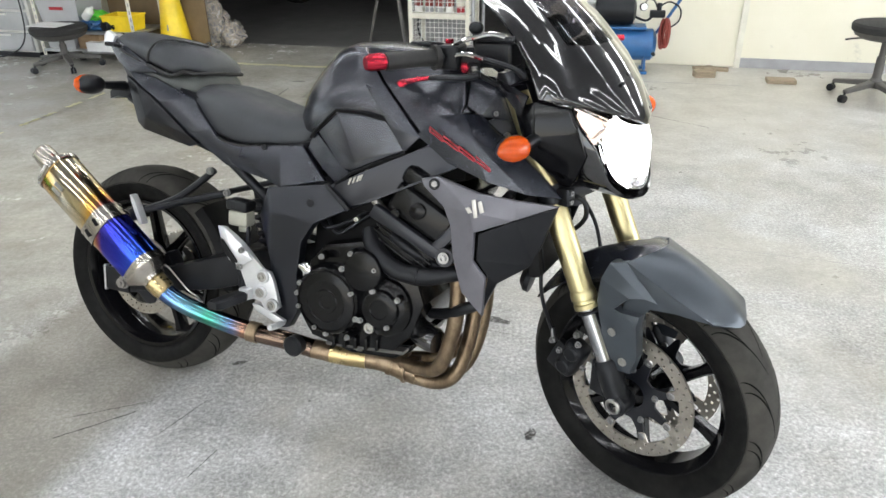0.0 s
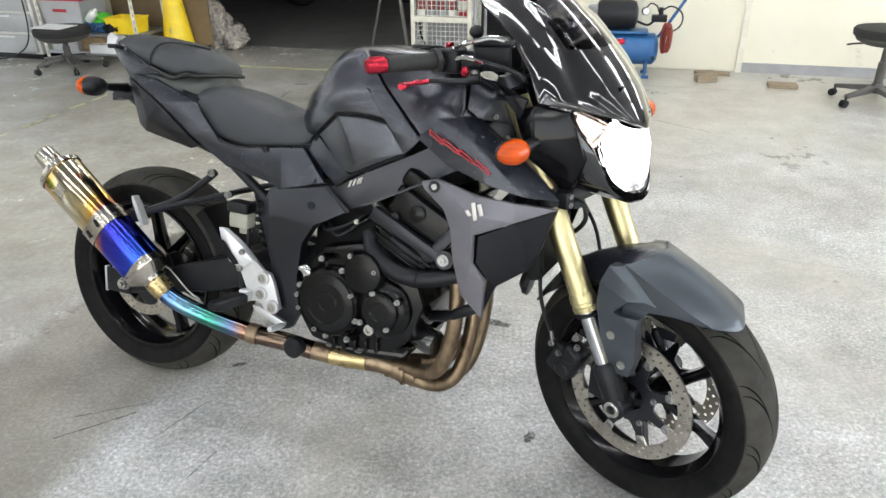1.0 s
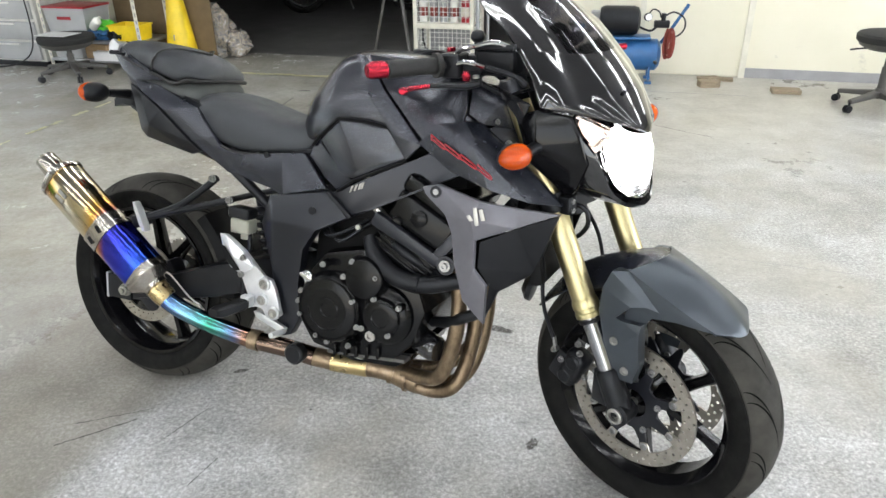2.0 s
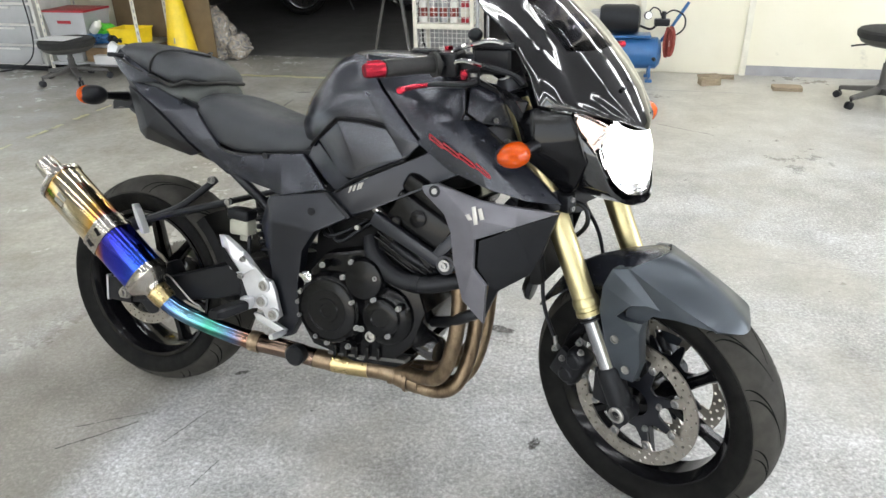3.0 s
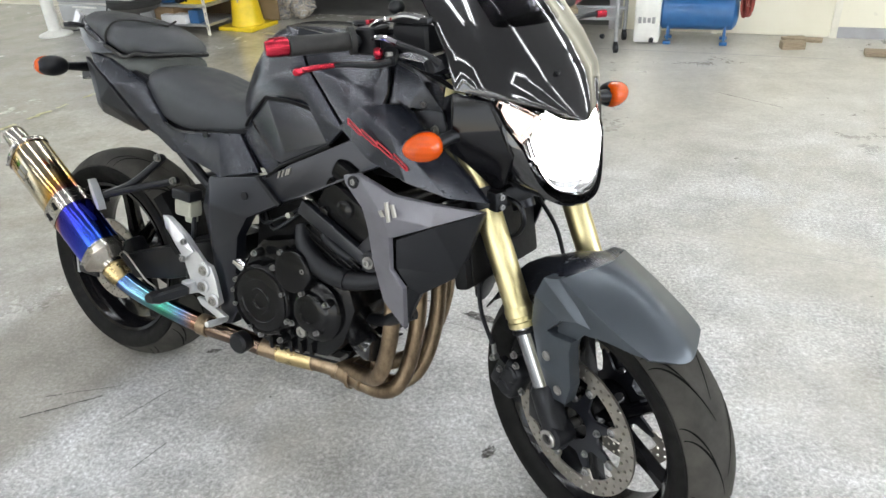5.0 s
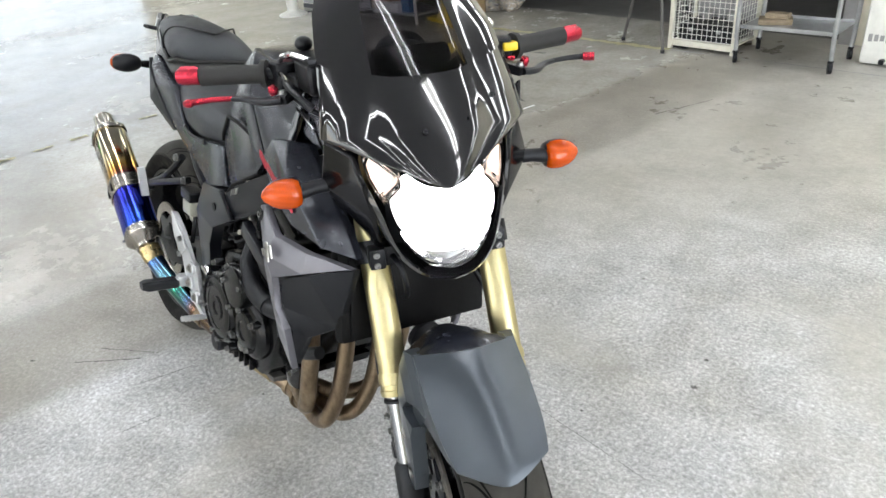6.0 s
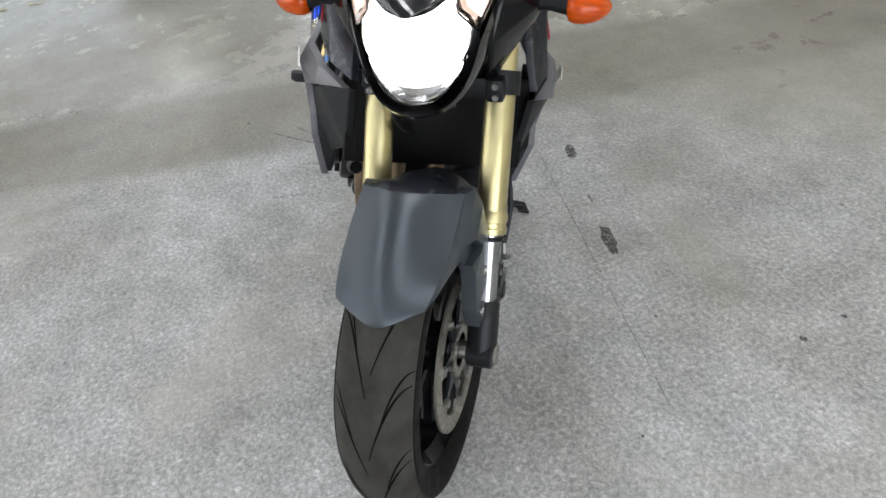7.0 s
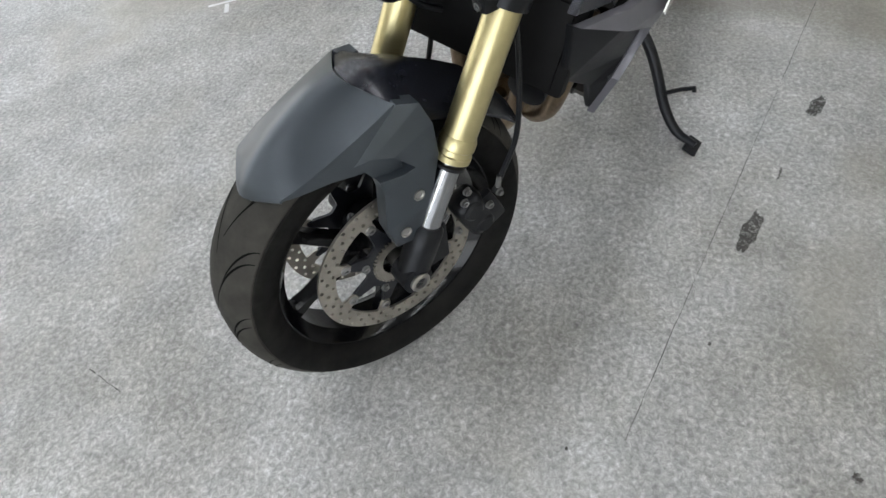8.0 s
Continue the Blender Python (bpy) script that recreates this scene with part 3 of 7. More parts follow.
# rear wheel
rw = part("rear_wheel", lathe([(-0.085, 0.030), (-0.080, 0.052), (-0.03, 0.056), (0, 0.048), (0.03, 0.056), (0.08, 0.052), (0.085, 0.030)], (0, 0, REAR_R), (0, 1, 0), 36),
          "rimblack", bike, "gloss black cast wheel")
for bm in spokes(0, REAR_R, 0.216, 0.050, radians(-45), 0.42):
    part("spoke", bm, "rimblack", rw)
part("rim", rim(0, REAR_R, 0.078, 0.219), "rimblack", rw)
part("tyre", tyre(0, REAR_R, *REAR_TYRE), "rubber", rw, "wide worn black road tyre")
part("tread_band", tread_band(0, REAR_R, *REAR_TYRE), "tread", rw, "dusty worn tread")
part("tread_groove", tread(0, REAR_R, *REAR_TYRE, 12), "groove", rw)

# brake discs
for s in (-1, 1):
    d = part("brake_disc", drilled_disc((WHEELBASE, s * 0.067, FRONT_R), 0.124, 0.157, 0.005, 30, 3, 0.0036), "disc", fw, "drilled steel brake disc", True, 25)
    part("disc_carrier", star_plate((WHEELBASE, s * 0.065, FRONT_R), 0.006, 0.036, lambda a: 0.064 + 0.046 * max(0, math.cos(4 * (a - radians(22)))) ** 6 + 0.046 * max(0, -math.cos(4 * (a - radians(22)))) ** 6, 240),
         "frame", fw, "", True)
    for k in range(8):
        a = 2 * math.pi * k / 8 + radians(22)
        c, sn = math.cos(a), math.sin(a)
        lobe = [(WHEELBASE + r * c - w * sn, FRONT_R + r * sn + w * c) for r, w in ((0.126, -0.014), (0.117, -0.0105), (0.106, -0.0105), (0.098, -0.006), (0.098, 0.006), (0.106, 0.0105), (0.117, 0.0105), (0.126, 0.014))]
        part("disc_lobe", slab(lobe, s * 0.0692, 0.0045, 0.0), "disc", d, "", True)
        part("disc_bobbin", lathe([(-0.001, 0.0090), (0.004, 0.0090), (0.005, 0.0075), (0.005, 0.004), (0.002, 0.0035)], (WHEELBASE + 0.108 * c, s * 0.068, FRONT_R + 0.108 * sn), (0, s, 0), 12), "bolt", d, "", True)
    for k in range(5):
        a = 2 * math.pi * k / 5 + radians(14)
        part("disc_bolt", hexbolt((WHEELBASE + 0.066 * math.cos(a), s * 0.068, FRONT_R + 0.066 * math.sin(a)), (0, s, 0), 0.0065, 0.006), "bolt", fw, "", True)
part("sensor_ring", star_plate((WHEELBASE, 0.070, FRONT_R), 0.003, 0.033, lambda a: 0.052 if math.sin(a * 40) > 0 else 0.047, 320), "disc", fw, "toothed steel sensor ring", True)
d = part("brake_disc", drilled_disc((0, -0.083, REAR_R), 0.090, 0.120, 0.005, 32, 2, 0.0034), "disc", rw, "drilled steel brake disc", False, 25)
part("disc_carrier", star_plate((0, -0.081, REAR_R), 0.006, 0.036, lambda a: 0.078 + 0.014 * math.cos(a * 5)), "frame", rw)

# front fork: gold outer tubes, chrome stanchions, black lugs
def fork_point(z, y, fore=0.0):
    return (1.449 - (z - FRONT_R) * math.tan(RAKE) + fore, y, z)


down = -STEER_AXIS
for s in (-1, 1):
    y = s * 0.110
    leg = part("fork_leg", lathe([(0, 0.0262), (0.010, 0.0268), (0.24, 0.0268), (0.245, 0.0258), (0.47, 0.0258)], fork_point(0.530, y), STEER_AXIS, 32), "gold", bike, "gold anodised outer fork tube", True)
    part("fork_collar", lathe([(0, 0.0245), (0.002, 0.0292), (0.012, 0.0300), (0.014, 0.0280), (0.022, 0.0280), (0.024, 0.0300), (0.036, 0.0300), (0.044, 0.0272)], fork_point(0.505, y), STEER_AXIS, 32), "gold", leg, "", True)
    part("dust_seal", lathe([(0, 0.0225), (0.001, 0.0265), (0.006, 0.0265), (0.008, 0.0225)], fork_point(0.494, y), STEER_AXIS, 24), "plastic", leg, "", True)
    part("stanchion", lathe([(0, 0.0205), (0.20, 0.0205)], fork_point(0.330, y), STEER_AXIS, 28), "stanchion", leg, "bright chrome inner fork tube", True)
    lug = joined(lathe([(0, 0.022), (0.008, 0.028), (0.07, 0.029), (0.105, 0.028), (0.112, 0.023)], fork_point(0.292, y), STEER_AXIS, 24),
                 lathe([(-0.026, 0.020), (-0.022, 0.028), (0.022, 0.028), (0.026, 0.020)], (WHEELBASE, y, FRONT_R), (0, 1, 0), 24),
                 bar(fork_point(0.385, y, -0.005), fork_point(0.300, y, -0.055), 0.028, 0.050, 0.022, 0.040, 0.006))
    part("fork_lug", lug, "plastic", leg, "black cast axle lug", True)
    part("axle_nut", lathe([(0, 0.019), (0.006, 0.019), (0.008, 0.016), (0.008, 0.0115), (0.002, 0.011)], (WHEELBASE, s * 0.134, FRONT_R), (0, s, 0), 20), "steel", leg, "", True)
    # caliper behind the leg
    cal = part("brake_caliper", joined(box((1.307, s * 0.094, 0.350), (0.058, 0.056, 0.100), 0.024, Matrix.Rotation(0.45, 4, "Y"), 4), lathe([(-0.006, 0.020), (0.012, 0.020), (0.016, 0.015)], (1.318, s * 0.108, 0.372), (0, s, 0), 20), lathe([(-0.006, 0.020), (0.012, 0.020), (0.016, 0.015)], (1.297, s * 0.108, 0.330), (0, s, 0), 20),
                                       box((1.283, s * 0.108, 0.352), (0.045, 0.020, 0.080), 0.008, Matrix.Rotation(0.45, 4, "Y"))), "plastic", bike, "black four-pot brake caliper", True)
    for x, z in ((1.334, 0.431), (1.340, 0.408), (1.356, 0.352), (1.288, 0.372)):
        part("caliper_bolt", hexbolt((x, s * 0.120, z), (0, s, 0), 0.0065, 0.007), "bolt", cal, "", True)
    part("banjo", joined(lathe([(0, 0.008), (0.012, 0.008), (0.013, 0.005), (0.018, 0.005)], (1.268, s * 0.112, 0.392), (0, s, 0), 12), tube([(1.268, s * 0.118, 0.392), (1.262, s * 0.116, 0.42)], 0.005, 8)), "bolt", cal, "", True)
    part("brake_hose", tube([(1.262, s * 0.116, 0.412), (1.235, s * 0.125, 0.50), (1.22, s * 0.11, 0.60), (1.20, s * 0.075, 0.68), (1.19, s * 0.05, 0.74)], 0.0048, 8, 6), "plastic", cal, "", True)
part("axle", lathe([(-0.10, 0.011), (0.10, 0.011)], (WHEELBASE, 0, FRONT_R), (0, 1, 0), 16), "steel", bike, "", True)
part("spacer", lathe([(0.060, 0.018), (0.085, 0.018)], (WHEELBASE, 0, FRONT_R), (0, 1, 0), 20), "steel", bike, "", True)

# clamps
low = joined(box((1.242, 0, 0.745), (0.060, 0.20, 0.040), 0.008), *[lathe([(-0.02, 0.034), (0.02, 0.034)], fork_point(0.745, s * 0.110), STEER_AXIS, 24) for s in (-1, 1)],
             *[box((1.280, s * 0.110, 0.752), (0.030, 0.030, 0.040), 0.006) for s in (-1, 1)])
c = part("lower_clamp", low, "plastic", bike, "black fork clamp", True)
for s in (-1, 1):
    for z in (0.742, 0.762):
        part("clamp_bolt", hexbolt((1.293, s * 0.112, z), (1, 0, 0), 0.006, 0.006), "bolt", c, "", True)
part("upper_clamp", joined(box((1.118, 0, 0.985), (0.075, 0.22, 0.022), 0.008), *[lathe([(-0.014, 0.033), (0.014, 0.033)], fork_point(0.985, s * 0.110), STEER_AXIS, 24) for s in (-1, 1)]), "frame", bike, "", True)
part("steering_stem", lathe([(0, 0.024), (0.34, 0.024)], (1.235, 0, 0.69), STEER_AXIS, 20), "frame", bike, "", True)

# swingarm and rear axle
for s in (-1, 1):
    arm = loft([[Vector((x, s * y + s * dy, z + dz)) for dy, dz in ((-0.018, -h), (0.018, -h * 0.9), (0.018, h * 0.9), (-0.018, h))]
                for x, y, z, h in ((-0.055, 0.118, 0.312, 0.030), (0.02, 0.118, 0.314, 0.034), (0.16, 0.120, 0.345, 0.040), (0.30, 0.118, 0.385, 0.050), (0.44, 0.110, 0.430, 0.048), (0.52, 0.100, 0.440, 0.040))])
    bmesh.ops.bevel(arm, geom=arm.edges[:], offset=0.006, segments=2, affect="EDGES", profile=0.6)
    a = part("swingarm", arm, "plastic", bike, "black box-section swingarm")
    part("chain_adjuster", box((-0.040, s * 0.140, 0.308), (0.085, 0.008, 0.070), 0.003), "plastic", a)
    part("adjuster_plate", box((-0.084, s * 0.138, 0.308), (0.006, 0.016, 0.076), 0.002), "alloy", a, "bright alloy end plate")
    part("axle_nut", joined(lathe([(0, 0.019), (0.004, 0.019), (0.004, 0.017)], (-0.012, s * 0.144, 0.306), (0, s, 0), 24), lathe([(0.004, 0.0155), (0.016, 0.0155), (0.016, 0.009), (0.022, 0.008)], (-0.012, s * 0.144, 0.306), (0, s, 0), 6)), "steel", a)
part("swingarm_bridge", box((0.375, 0, 0.415), (0.09, 0.20, 0.075), 0.015), "plastic", bike)
hug = []
for k in range(9):
    a = radians(2 + 9.0 * k)
    hug.append([Vector((r * math.cos(a), w, REAR_R + r * math.sin(a))) for w, r in ((-0.098, 0.300), (-0.085, 0.322), (-0.04, 0.334), (0.04, 0.334), (0.085, 0.322), (0.098, 0.300), (0.09, 0.300), (0.0, 0.327), (-0.09, 0.300))])
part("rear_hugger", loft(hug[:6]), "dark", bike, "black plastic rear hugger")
part("rear_caliper", box((0.105, -0.100, 0.375), (0.085, 0.05, 0.05), 0.012, Matrix.Rotation(-0.5, 4, "Y")), "plastic", bike)
part("sprocket", star_plate((0, 0.095, REAR_R), 0.007, 0.05, lambda a: 0.100 if math.sin(a * 42) > 0 else 0.094, 252), "steel", bike)
part("chain", tube([(0.0, 0.095, 0.415), (0.54, 0.095, 0.462), (0.575, 0.095, 0.44), (0.56, 0.095, 0.405), (0.0, 0.095, 0.215)], 0.008, 8, 0, 1.0), "steel", bike)
part("shock", joined(lathe([(0, 0.026), (0.20, 0.026)], (0.42, -0.02, 0.42), (-0.12, 0, 0.5), 20), *[lathe([(0.03 + 0.022 * k, 0.034), (0.037 + 0.022 * k, 0.038), (0.044 + 0.022 * k, 0.034)], (0.42, -0.02, 0.42), (-0.12, 0, 0.5), 20) for k in range(7)]), "plastic", bike)

# side stand on the left
st = part("side_stand", tube([(0.595, 0.120, 0.320), (0.615, 0.190, 0.272), (0.632, 0.236, 0.225), (0.650, 0.289, 0.154), (0.664, 0.341, 0.112), (0.674, 0.398, 0.105)], [0.015, 0.014, 0.0135, 0.013, 0.012, 0.009], 12, 5), "plastic", bike, "black steel side stand, folded out")
part("stand_foot", box((0.674, 0.392, 0.0995), (0.055, 0.036, 0.007), 0.003, pose(0, 0, 0, -13.35 + 180)), "plastic", st)
part("stand_peg", tube([(0.644, 0.272, 0.182), (0.652, 0.305, 0.220), (0.660, 0.335, 0.248), (0.664, 0.338, 0.240)], 0.0055, 8), "plastic", st)

# ---- frame, engine, exhaust ----
for s in (-1, 1):
    mir = (lambda b: b) if s < 0 else flip
    part("frame_beam", mir(slab([(0.671, 0.684), (0.757, 0.725), (0.889, 0.790), (1.02, 0.862), (1.10, 0.905), (1.13, 0.850), (1.00, 0.772), (0.928, 0.732), (0.789, 0.662), (0.719, 0.629)],
                                [-0.180, -0.184, -0.180, -0.120, -0.06, -0.06, -0.125, -0.178, -0.183, -0.178], 0.035, 0.008)), "frame", bike, "satin black alloy frame beam")
    part("pivot_plate", mir(facets([(0.484, -0.155, 0.653), (0.664, -0.180, 0.686), (0.726, -0.188, 0.632), (0.643, -0.194, 0.589), (0.514, -0.184, 0.595), (0.606, -0.188, 0.535), (0.590, -0.180, 0.443), (0.592, -0.172, 0.351), (0.562, -0.168, 0.296), (0.534, -0.165, 0.286), (0.517, -0.166, 0.335), (0.502, -0.170, 0.471), (0.464, -0.160, 0.579)],
                                   [(0, 1, 2, 3, 4), (12, 0, 4), (12, 4, 11), (4, 3, 5, 11), (11, 5, 6), (11, 6, 7, 10), (10, 7, 8, 9)], 0.030, (0, 1, 0), 0.006)), "frame", bike, "satin black frame cover", False, 30)
    part("pivot_cap", lathe([(0, 0.026), (0.004, 0.025), (0.004, 0.019), (0.001, 0.018)], (0.552, s * 0.163, 0.425), (0, s, 0), 28), "plastic", bike)
    part("frame_seam", mir(slab([(0.664, 0.688), (0.674, 0.690), (0.738, 0.638), (0.730, 0.630)], -0.190, 0.01, 0.002)), "plastic", bike)
    part("cover_bolt", joined(lathe([(0, 0.010), (0.003, 0.010), (0.003, 0.006)], (0.628, s * 0.183, 0.636), (0, s, 0), 16)), "plastic", bike)
    part("beam_decal", mir(joined(*[slab([(0.728 + a, 0.694 + a * 0.42), (0.733 + a, 0.696 + a * 0.42), (0.739 + a, 0.712 + a * 0.42), (0.733 + a, 0.710 + a * 0.42)], -0.1865, 0.002, 0.0) for a in (0.0, 0.011, 0.022, 0.029)])), "steel", bike, "small silver decal of slanted bars")
    part("engine_brace", mir(joined(bar((0.795, -0.180, 0.645), (0.965, -0.180, 0.565), 0.022, 0.034, 0.022, 0.026, 0.005), bar((0.955, -0.180, 0.572), (1.03, -0.165, 0.665), 0.020, 0.026, 0.020, 0.026, 0.005),
                                    lathe([(-0.012, 0.022), (0.012, 0.022)], (0.985, -0.181, 0.562), (0, 1, 0), 20))), "frame", bike, "black tubular engine brace")
    part("brace_bolt", joined(lathe([(0, 0.0135), (0.006, 0.0135), (0.006, 0.010)], (0.985, s * 0.193, 0.562), (0, s, 0), 20), hexbolt((0.985, s * 0.196, 0.562), (0, s, 0), 0.008, 0.010)), "bolt", bike)
    # subframe rails
    part("subframe_rail", mir(tube([(0.60, -0.115, 0.66), (0.40, -0.125, 0.700), (0.15, -0.11, 0.765), (-0.02, -0.08, 0.83)], 0.014, 10, 4)), "plastic", bike)
    part("subframe_strut", mir(tube([(0.54, -0.125, 0.56), (0.42, -0.135, 0.655), (0.34, -0.125, 0.705)], 0.013, 10, 3)), "plastic", bike)

crank = joined(slab([(0.600, 0.330), (0.605, 0.470), (0.66, 0.535), (0.76, 0.560), (0.90, 0.520), (0.935, 0.430), (0.905, 0.340), (0.86, 0.295), (0.70, 0.276), (0.63, 0.288)], -0.168, 0.336, 0.014))
eng = part("crankcase", crank, "engine", bike, "black cast engine case")
rise = Matrix.Rotation(radians(28), 4, "Y")
blk = part("cylinder_block", box((0.865, 0, 0.560), (0.150, 0.330, 0.17), 0.012, rise), "engine", bike, "black finned cylinder block")
for k in range(6):
    part("fin", box((0.845 + 0.0065 * k, 0, 0.520 + 0.0125 * k), (0.164, 0.338, 0.005), 0.0015, rise), "engine", blk)
part("cylinder_head", box((0.908, 0, 0.648), (0.160, 0.345, 0.080), 0.016, rise, 3), "engine", bike)
for y in (-0.176, 0.176):
    part("head_plug", lathe([(0, 0.020), (0.006, 0.020), (0.008, 0.016)], (0.905, y - math.copysign(0.004, y), 0.655), (0, math.copysign(1, y), 0), 20), "engine", blk)
    part("head_plug", lathe([(0, 0.012), (0.006, 0.012), (0.008, 0.009)], (0.850, y - math.copysign(0.004, y), 0.640), (0, math.copysign(1, y), 0), 16), "engine", blk)
part("cam_cover", box((0.925, 0, 0.705), (0.150, 0.33, 0.05), 0.018, rise, 3), "engine", bike)
cut = [(0, 0.103), (0.010, 0.103), (0.013, 0.100), (0.026, 0.097), (0.032, 0.091), (0.034, 0.083), (0.036, 0.060), (0.034, 0.057), (0.034, 0.035), (0.037, 0.033), (0.037, 0.020), (0.034, 0.018)]
cl = part("clutch_cover", lathe([(a, r * 0.89) for a, r in cut], (0.690, -0.170, 0.402), (0, -1, 0), 56), "engine", eng, "round black clutch cover")
part("pump_cover", lathe([(0, 0.052), (0.030, 0.051), (0.036, 0.047), (0.037, 0.043), (0.037, 0.0)], (0.786, -0.170, 0.496), (0, -1, 0), 40), "engine", eng, "small round black cover")
part("starter_cover", lathe([(0, 0.074), (0.010, 0.073), (0.018, 0.064), (0.022, 0.050), (0.030, 0.046), (0.033, 0.040), (0.033, 0.024), (0.030, 0.022), (0.030, 0.010)], (0.833, -0.170, 0.408), (0, -1, 0), 44), "engine", eng, "round black side cover")
part("oil_filler", joined(lathe([(0, 0.014), (0.010, 0.014), (0.012, 0.011)], (0.632, -0.196, 0.478), (0, -1, 0), 18), box((0.632, -0.210, 0.478), (0.034, 0.006, 0.010), 0.002, Matrix.Rotation(0.3, 4, "Y"))), "chrome", eng, "bright oil filler cap")
for x, z in ((0.674, 0.514), (0.731, 0.493), (0.753, 0.534), (0.818, 0.505), (0.758, 0.435), (0.815, 0.452), (0.881, 0.442), (0.773, 0.373), (0.786, 0.373), (0.857, 0.369), (0.693, 0.319), (0.752, 0.321), (0.661, 0.330), (0.615, 0.437), (0.608, 0.410), (0.614, 0.377)):
    boss = part("case_boss", lathe([(0, 0.011), (0.020, 0.0095), (0.022, 0.008)], (x, -0.180, z), (0, -1, 0), 12), "engine", eng)
    part("case_bolt", hexbolt((x, -0.201, z), (0, -1, 0), 0.0058, 0.008), "bolt", boss)
for a in range(5):
    part("cover_rib", box((0.700 + 0.030 * a, -0.172, 0.290 + 0.004 * a), (0.008, 0.012, 0.030), 0.002), "engine", eng)
part("cover_ring", lathe([(0.033, 0.080), (0.0365, 0.079), (0.0365, 0.076), (0.033, 0.075)], (0.690, -0.170, 0.402), (0, -1, 0), 56, True), "engine", eng)
part("drain_plug", lathe([(0, 0.013), (0.012, 0.013), (0.012, 0.008), (0.006, 0.007)], (0.806, -0.184, 0.354), (0, -1, 0), 16), "steel", eng)
part("sump", slab([(0.66, 0.272), (0.89, 0.300), (0.88, 0.275), (0.84, 0.250), (0.72, 0.240), (0.67, 0.250)], -0.115, 0.23, 0.010), "engine", eng, "dark grey sump")
part("sump_flange", box((0.77, 0, 0.276), (0.22, 0.29, 0.010), 0.003, Matrix.Rotation(-0.09, 4, "Y")), "stoolgrey", eng)
part("oil_filter", lathe([(-0.040, 0.030), (-0.038, 0.034), (0.025, 0.034), (0.034, 0.028), (0.036, 0.016)], (0.925, -0.10, 0.325), (0.86, -0.35, -0.1), 24), "gloss", eng, "black spin-on oil filter")
part("coolant_pipe", tube([(0.775, -0.150, 0.588), (0.800, -0.170, 0.548), (0.855, -0.180, 0.512), (0.929, -0.178, 0.503), (1.012, -0.165, 0.524), (1.08, -0.13, 0.535)], [0.020, 0.023, 0.0225, 0.021, 0.019, 0.018], 16, 5), "plastic", bike, "thick black coolant hose")
part("hose_clip", tube([(0.905, -0.179, 0.504), (0.922, -0.179, 0.503)], 0.0235, 16), "plastic", bike)
part("coolant_pipe", tube([(0.80, -0.12, 0.60), (0.86, -0.165, 0.575), (0.93, -0.150, 0.535), (0.99, -0.12, 0.50)], 0.013, 12, 5), "plastic", bike)
part("lower_hose", tube([(0.925, -0.09, 0.385), (0.98, -0.12, 0.405), (1.03, -0.145, 0.435), (1.07, -0.14, 0.455)], 0.014, 12, 4), "plastic", bike)
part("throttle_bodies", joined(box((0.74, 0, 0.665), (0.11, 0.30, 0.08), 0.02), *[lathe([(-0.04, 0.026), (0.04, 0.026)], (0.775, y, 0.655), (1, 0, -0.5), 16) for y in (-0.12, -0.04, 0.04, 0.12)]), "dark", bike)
# Dark block added to fill the black space between frame and engine.
part("dark_infill", slab([(0.600, 0.470), (0.606, 0.600), (0.690, 0.650), (0.800, 0.660), (0.840, 0.560), (0.760, 0.540), (0.680, 0.520)], -0.120, 0.240, 0.012), "dark", eng)
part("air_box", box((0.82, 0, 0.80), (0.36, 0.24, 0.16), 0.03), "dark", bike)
part("fuel_connector", joined(lathe([(0, 0.006), (0.02, 0.006)], (0.742, -0.155, 0.608), (0.3, -1, 0.2), 12)), "fluid", bike, "pale plastic connector")
part("coil_lead", joined(tube([(0.80, -0.16, 0.655), (0.84, -0.17, 0.63), (0.86, -0.17, 0.61)], 0.008, 8, 3), lathe([(0, 0.010), (0.02, 0.010)], (0.805, -0.162, 0.652), (-0.6, 0, 0.4), 10)), "steel", bike)
for k in range(2):
    part("wiring", tube([(0.62 + 0.03 * k, -0.13 - 0.01 * (k % 2), 0.60), (0.66 + 0.03 * k, -0.155, 0.575 - 0.01 * k), (0.72 + 0.02 * k, -0.14, 0.60), (0.76 + 0.02 * k, -0.12, 0.63)], 0.005, 6, 4), "plastic", bike)

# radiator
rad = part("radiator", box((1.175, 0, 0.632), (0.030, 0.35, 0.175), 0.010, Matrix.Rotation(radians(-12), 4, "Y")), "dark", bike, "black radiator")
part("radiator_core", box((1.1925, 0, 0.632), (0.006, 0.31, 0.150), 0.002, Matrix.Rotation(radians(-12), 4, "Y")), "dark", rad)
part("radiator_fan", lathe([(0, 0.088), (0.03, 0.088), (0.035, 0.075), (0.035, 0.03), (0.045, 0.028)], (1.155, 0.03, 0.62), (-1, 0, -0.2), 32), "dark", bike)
part("horn", lathe([(0, 0.02), (0.015, 0.038), (0.028, 0.038), (0.03, 0.03)], (1.10, 0.09, 0.470), (1, 0, -0.2), 24), "plastic", bike)

